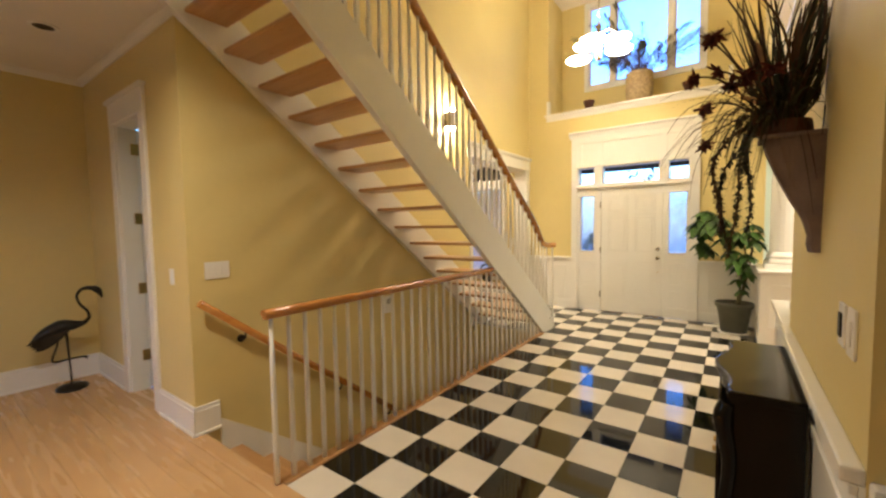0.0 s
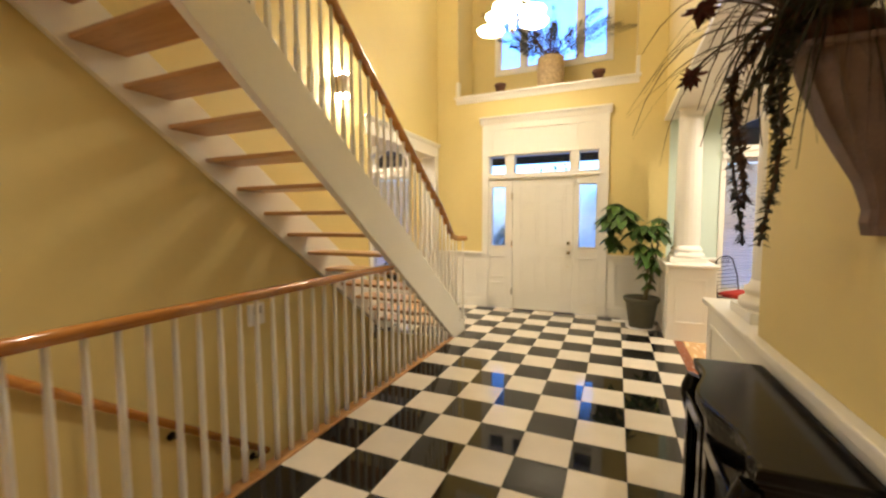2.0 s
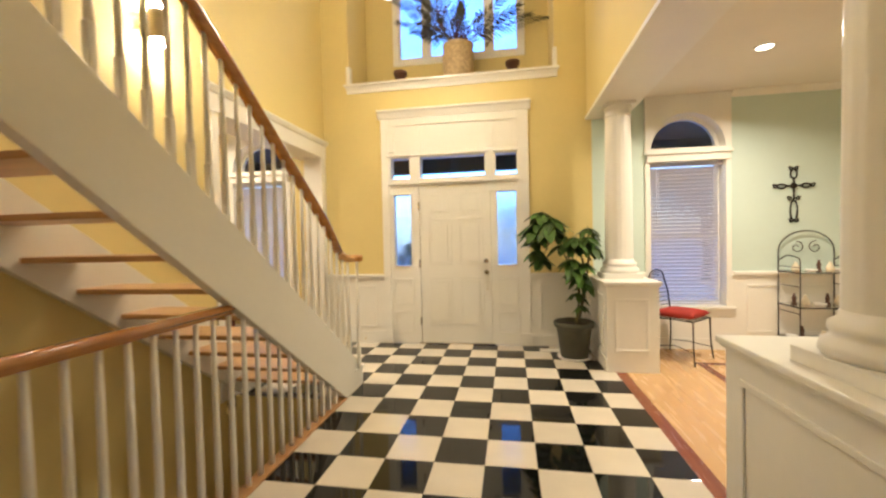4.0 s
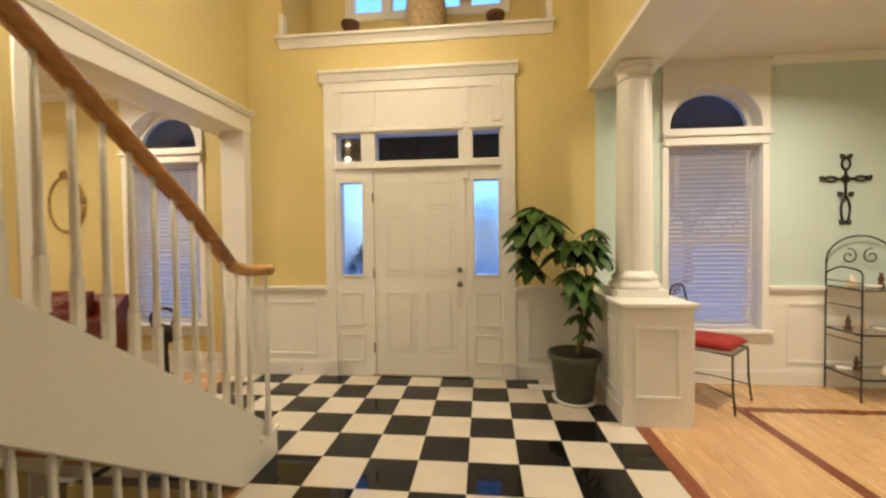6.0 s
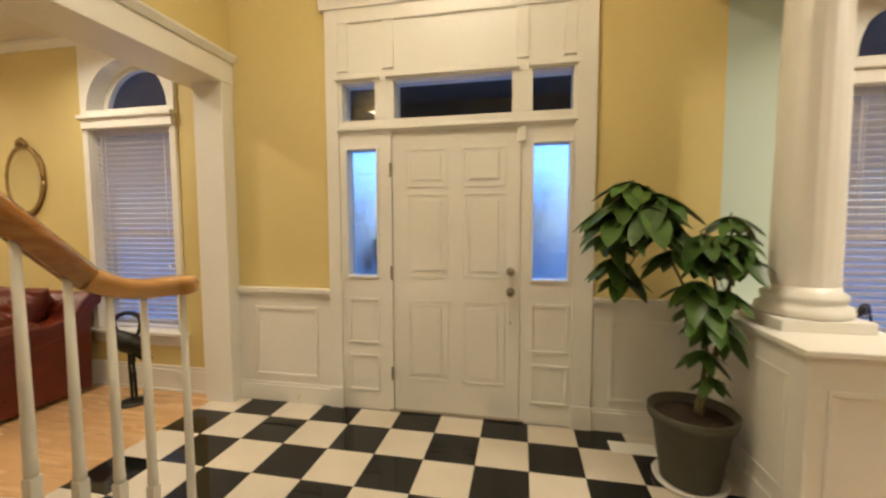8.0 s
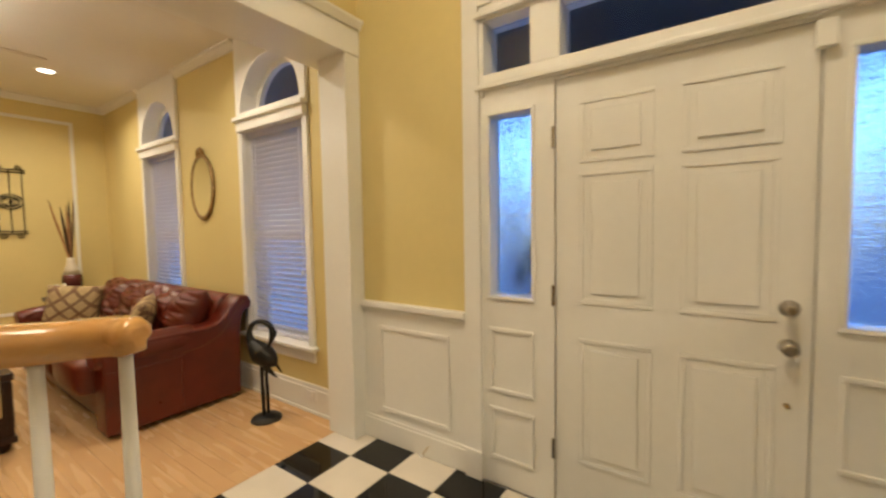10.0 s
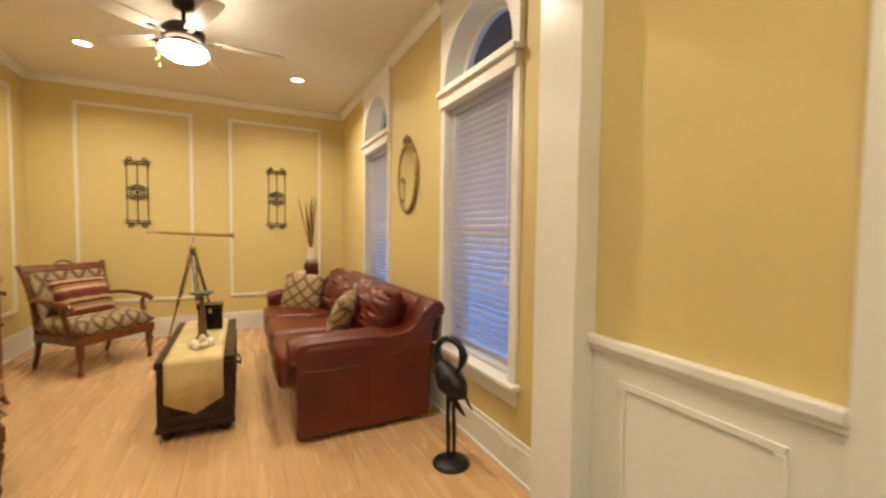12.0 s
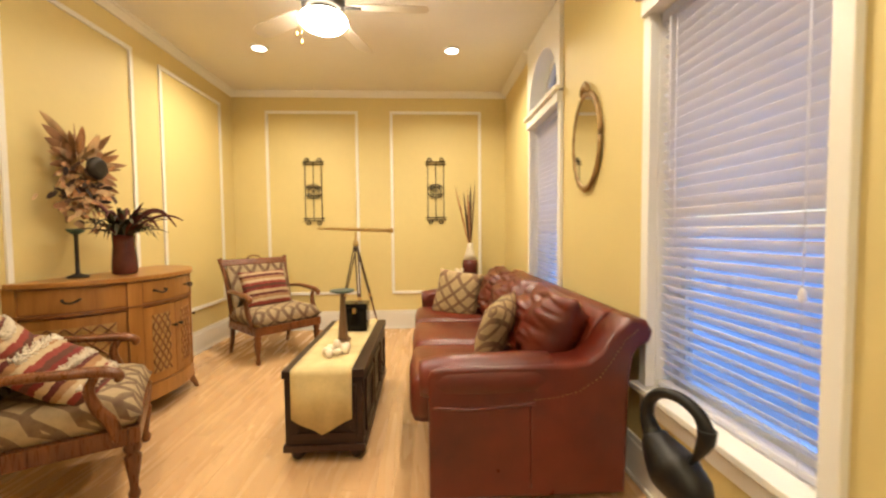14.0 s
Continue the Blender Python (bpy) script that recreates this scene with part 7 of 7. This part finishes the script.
for x in (-hw, hw):
    for y in (-hw, hw):
        part("leg", tube(B(), [(x, y, 0.44), (x * 1.02, y * 1.02, 0.2), (x * 1.1, y * 1.12, 0)], 0.008, 8), IRON, wc)
    part("stretcher", tube(B(), [(x * 1.05, -hw * 1.05, 0.13), (x * 0.7, 0, 0.16), (x * 1.05, hw * 1.05, 0.13)], 0.005, 6), IRON, wc)
    part("back_post", tube(B(), [(x, -hw, 0.44), (x * 0.98, -hw - 0.03, 0.7), (x * 0.8, -hw - 0.06, 0.86)], 0.008, 8), IRON, wc)
part("back_arch", tube(B(), [(hw * 0.8 * math.cos(math.pi * k / 12), -hw - 0.06, 0.86 + 0.08 * math.sin(math.pi * k / 12)) for k in range(13)], 0.008, 8), IRON, wc)
for k in range(9):
    z = 0.50 + 0.045 * k
    part("back_bar", tube(B(), [(-hw * 0.95, -hw - 0.045 * (z - 0.44) / 0.42 * 1.3, z), (hw * 0.95, -hw - 0.045 * (z - 0.44) / 0.42 * 1.3, z)], 0.004, 6), IRON, wc)
for s in (-1, 1):
    part("scroll", tube(B(), [(p[0], -hw - 0.06, p[2]) for p in scroll(s * 0.05, 0.90, 0.04, 1.1, 1.0, flip=s)], 0.004, 5), IRON, wc)
rc = tagged(new("seat_cushion", mesh_of("seat_cushion", cushion(B(), 0.42, 0.42, 0.085, None, 14, 5.0), RED_CLOTH)), "dark red seat cushion on the wire chair", "cushion")
rc.matrix_basis = pose(1.97, -0.43, 0.492, 0, 0, -135)

# ---- dining room: iron cross on the wall ----
cr = thing("wall_cross", "dark scrolled iron cross on the aqua wall", "wall decoration", pose(3.27, FW - 0.014, 1.84))
part("boss", lathe(B(), [(0.045, -0.008), (0.045, 0.006), (0.02, 0.014)], (0, 0, 0), 4, Matrix.Rotation(radians(90), 3, "X")), IRON, cr)


def loop(cx, cz, rx, rz):
    return [(cx + rx * math.cos(2 * math.pi * k / 20), 0, cz + rz * math.sin(2 * math.pi * k / 20)) for k in range(21)]


part("lower_loop", tube(B(), loop(0, -0.27, 0.035, 0.11), 0.009, 6), IRON, cr)
part("upper_loop", tube(B(), loop(0, 0.13, 0.032, 0.05), 0.009, 6), IRON, cr)
part("upright", tube(B(), [(0, 0, -0.17), (0, 0, 0.09)], 0.010, 6), IRON, cr)
for s in (-1, 1):
    part("side_loop", tube(B(), loop(s * 0.12, 0, 0.045, 0.022), 0.009, 6), IRON, cr)
    part("arm", tube(B(), [(s * 0.03, 0, 0), (s * 0.08, 0, 0)], 0.010, 6), IRON, cr)
    for x, z in ((s * 0.19, 0.0), (s * 0.045, -0.14), (s * 0.03, -0.385), (s * 0.03, 0.19)):
        part("scroll", tube(B(), scroll(x, z, 0.025, 1.1, 0.6, flip=s), 0.007, 5), IRON, cr)

# ---- dining room: baker's rack ----
rk = thing("bakers_rack", "arched black iron baker's rack with glass shelves by the wall", "shelf", pose(3.37, -0.26, 0))
w, d = 0.27, 0.17
for x in (-w, w):
    part("front_post", tube(B(), [(x, -d, 0), (x, -d, 1.02)], 0.007, 6), IRON, rk)
    part("back_post", tube(B(), [(x, d, 0), (x, d, 1.12)], 0.007, 6), IRON, rk)
    part("side_curl", tube(B(), [(x, -d, 1.02), (x, -d + 0.03, 1.06), (x, 0.03, 1.08), (x, d, 1.02)], 0.006, 6), IRON, rk)
    for z in (0.18, 0.48, 0.76, 0.96):
        part("side_bar", tube(B(), [(x, -d, z), (x, d, z)], 0.005, 6), IRON, rk)
part("arch", tube(B(), [(w * math.cos(math.pi * k / 20), d, 1.12 + 0.22 * math.sin(math.pi * k / 20)) for k in range(21)], 0.007, 6), IRON, rk)
for s in (-1, 1):
    part("scroll", tube(B(), [(p[0], d, p[2]) for p in scroll(s * 0.09, 1.16, 0.07, 1.2, 1.5, flip=s)], 0.005, 5), IRON, rk)
for z in (0.18, 0.54, 0.90):
    part("shelf_rim", tube(B(), [(-w, -d, z), (w, -d, z), (w, d, z), (-w, d, z), (-w, -d, z)], 0.006, 6), IRON, rk)
    part("shelf", box(B(), -w, w, -d, d, z + 0.005, z + 0.011), CLEAR, rk)
rng = random.Random(2)
for z in (0.191, 0.551, 0.911):
    for k in range(5):
        x, y = -0.20 + 0.10 * k, rng.uniform(-0.09, 0.08)
        kind = (k + int(z * 10)) % 3
        if kind == 0:
            it = thing("ornament", "small pale ornament on the iron rack", "ornament", pose(3.37 + x, -0.26 + y, z), "ornaments on the rack")
            part("body", lathe(B(), [(0.03, 0), (0.04, 0.02), (0.03, 0.06), (0.012, 0.08), (0.018, 0.10)], seg=14), SHELL, it)
        elif kind == 1:
            it = thing("saucer", "small white dish on the iron rack", "dish", pose(3.37 + x, -0.26 + y, z), "dishes on the rack")
            part("dish", lathe(B(), [(0.03, 0), (0.05, 0.012), (0.055, 0.025), (0.045, 0.024)], seg=18), PLATE, it)
        else:
            it = thing("figurine", "small dark figurine on the iron rack", "ornament", pose(3.37 + x, -0.26 + y, z), "dark ornaments on the rack")
            part("body", lathe(B(), [(0.024, 0), (0.028, 0.01), (0.014, 0.04), (0.022, 0.07), (0.010, 0.10), (0.012, 0.12)], seg=12), TERRA, it)

# ---- floor pieces ----
floor_tiles = tagged(new("floor"), "polished black and cream checkered tile floor", "floor", kind="structure")
tile_cache = {}


def tile(i0, i1, j0, j1, black):
    g = 0.0012
    x0, x1, y0, y1 = i0 + g, i1 - g, j0 + g, j1 - g
    key = (round(x1 - x0, 4), round(y1 - y0, 4), black)
    if key not in tile_cache:
        w, d = key[0] / 2, key[1] / 2
        tile_cache[key] = mesh_of("tile", box(B(), -w, w, -d, d, -0.009, 0, 0.0015), BLACK_TILE if black else WHITE_TILE)
    piece("tile", tile_cache[key], floor_tiles, ((x0 + x1) / 2, (y0 + y1) / 2, random.uniform(-0.0003, 0.0003)))


for i in range(-8, 4):
    for j in range(0, 19):
        x0, x1 = i * T, (i + 1) * T
        if i == 3:
            x1 = RX + 0.09
        if i < -4 and j > 5:
            continue
        y1, y0 = -j * T, -(j + 1) * T
        if j == 0:
            y1 = FW - 0.024
        if i < -4:
            y0 = max(y0, -1.90)
        y0 = max(y0, HY + 0.05)
        tile(x0, x1, y0, y1, (i + j) % 2 == 1)

plank_cache = {}


def planks(name, label, x0, x1, y0, y1, along, material, width=0.083, length=1.45):
    root = tagged(new(name), label, "floor", kind="structure")
    u0, u1, v0, v1 = (x0, x1, y0, y1) if along == 0 else (y0, y1, x0, x1)
    v, row = v0, 0
    while v < v1 - 0.005:
        w = min(width, v1 - v)
        u = u0 - random.uniform(0, length * 0.9)
        while u < u1:
            a, b = max(u, u0), min(u + length, u1)
            if b - a > 0.02:
                key = (name, round(b - a, 3), round(w, 3))
                if key not in plank_cache:
                    l2, w2 = (b - a) / 2 - 0.0004, w / 2 - 0.0004
                    plank_cache[key] = mesh_of("plank", box(B(), -l2, l2, -w2, w2, -0.008, 0) if along == 0 else box(B(), -w2, w2, -l2, l2, -0.008, 0), material)
                c, d = (a + b) / 2, v + w / 2
                piece("plank", plank_cache[key], root, (c, d, 0) if along == 0 else (d, c, 0))
            u += length
        v += width
    return root


planks("floor_living", "light oak plank floor with a satin finish", LWX, -2.44, LBY, FW, 0, OAK)
planks("floor_hall", "light oak plank floor with a satin finish", -4.62, 1.5, -8.6, HY + 0.05, 0, OAK, 0.12, 2.2)
planks("floor_dining", "light oak plank floor with a satin finish", RX + 0.185, 5.05, HY + 0.25, FW, 1, OAK_Y, 0.11, 2.0)
fixed("floor_inlay", box(B(), RX + 0.09, RX + 0.185, -4.2, FW, -0.009, 0.0, 0.001), CHERRY, "dark cherry border strip beside the tile floor", "floor")
bm = box(B(), 2.04, 5.0, -0.66, -0.58, -0.006, 0.0015)
box(bm, 2.04, 2.12, -5.0, -0.66, -0.006, 0.0015)
fixed("floor_inlay_border", bm, CHERRY, "dark cherry inlaid border line in the oak floor", "floor")
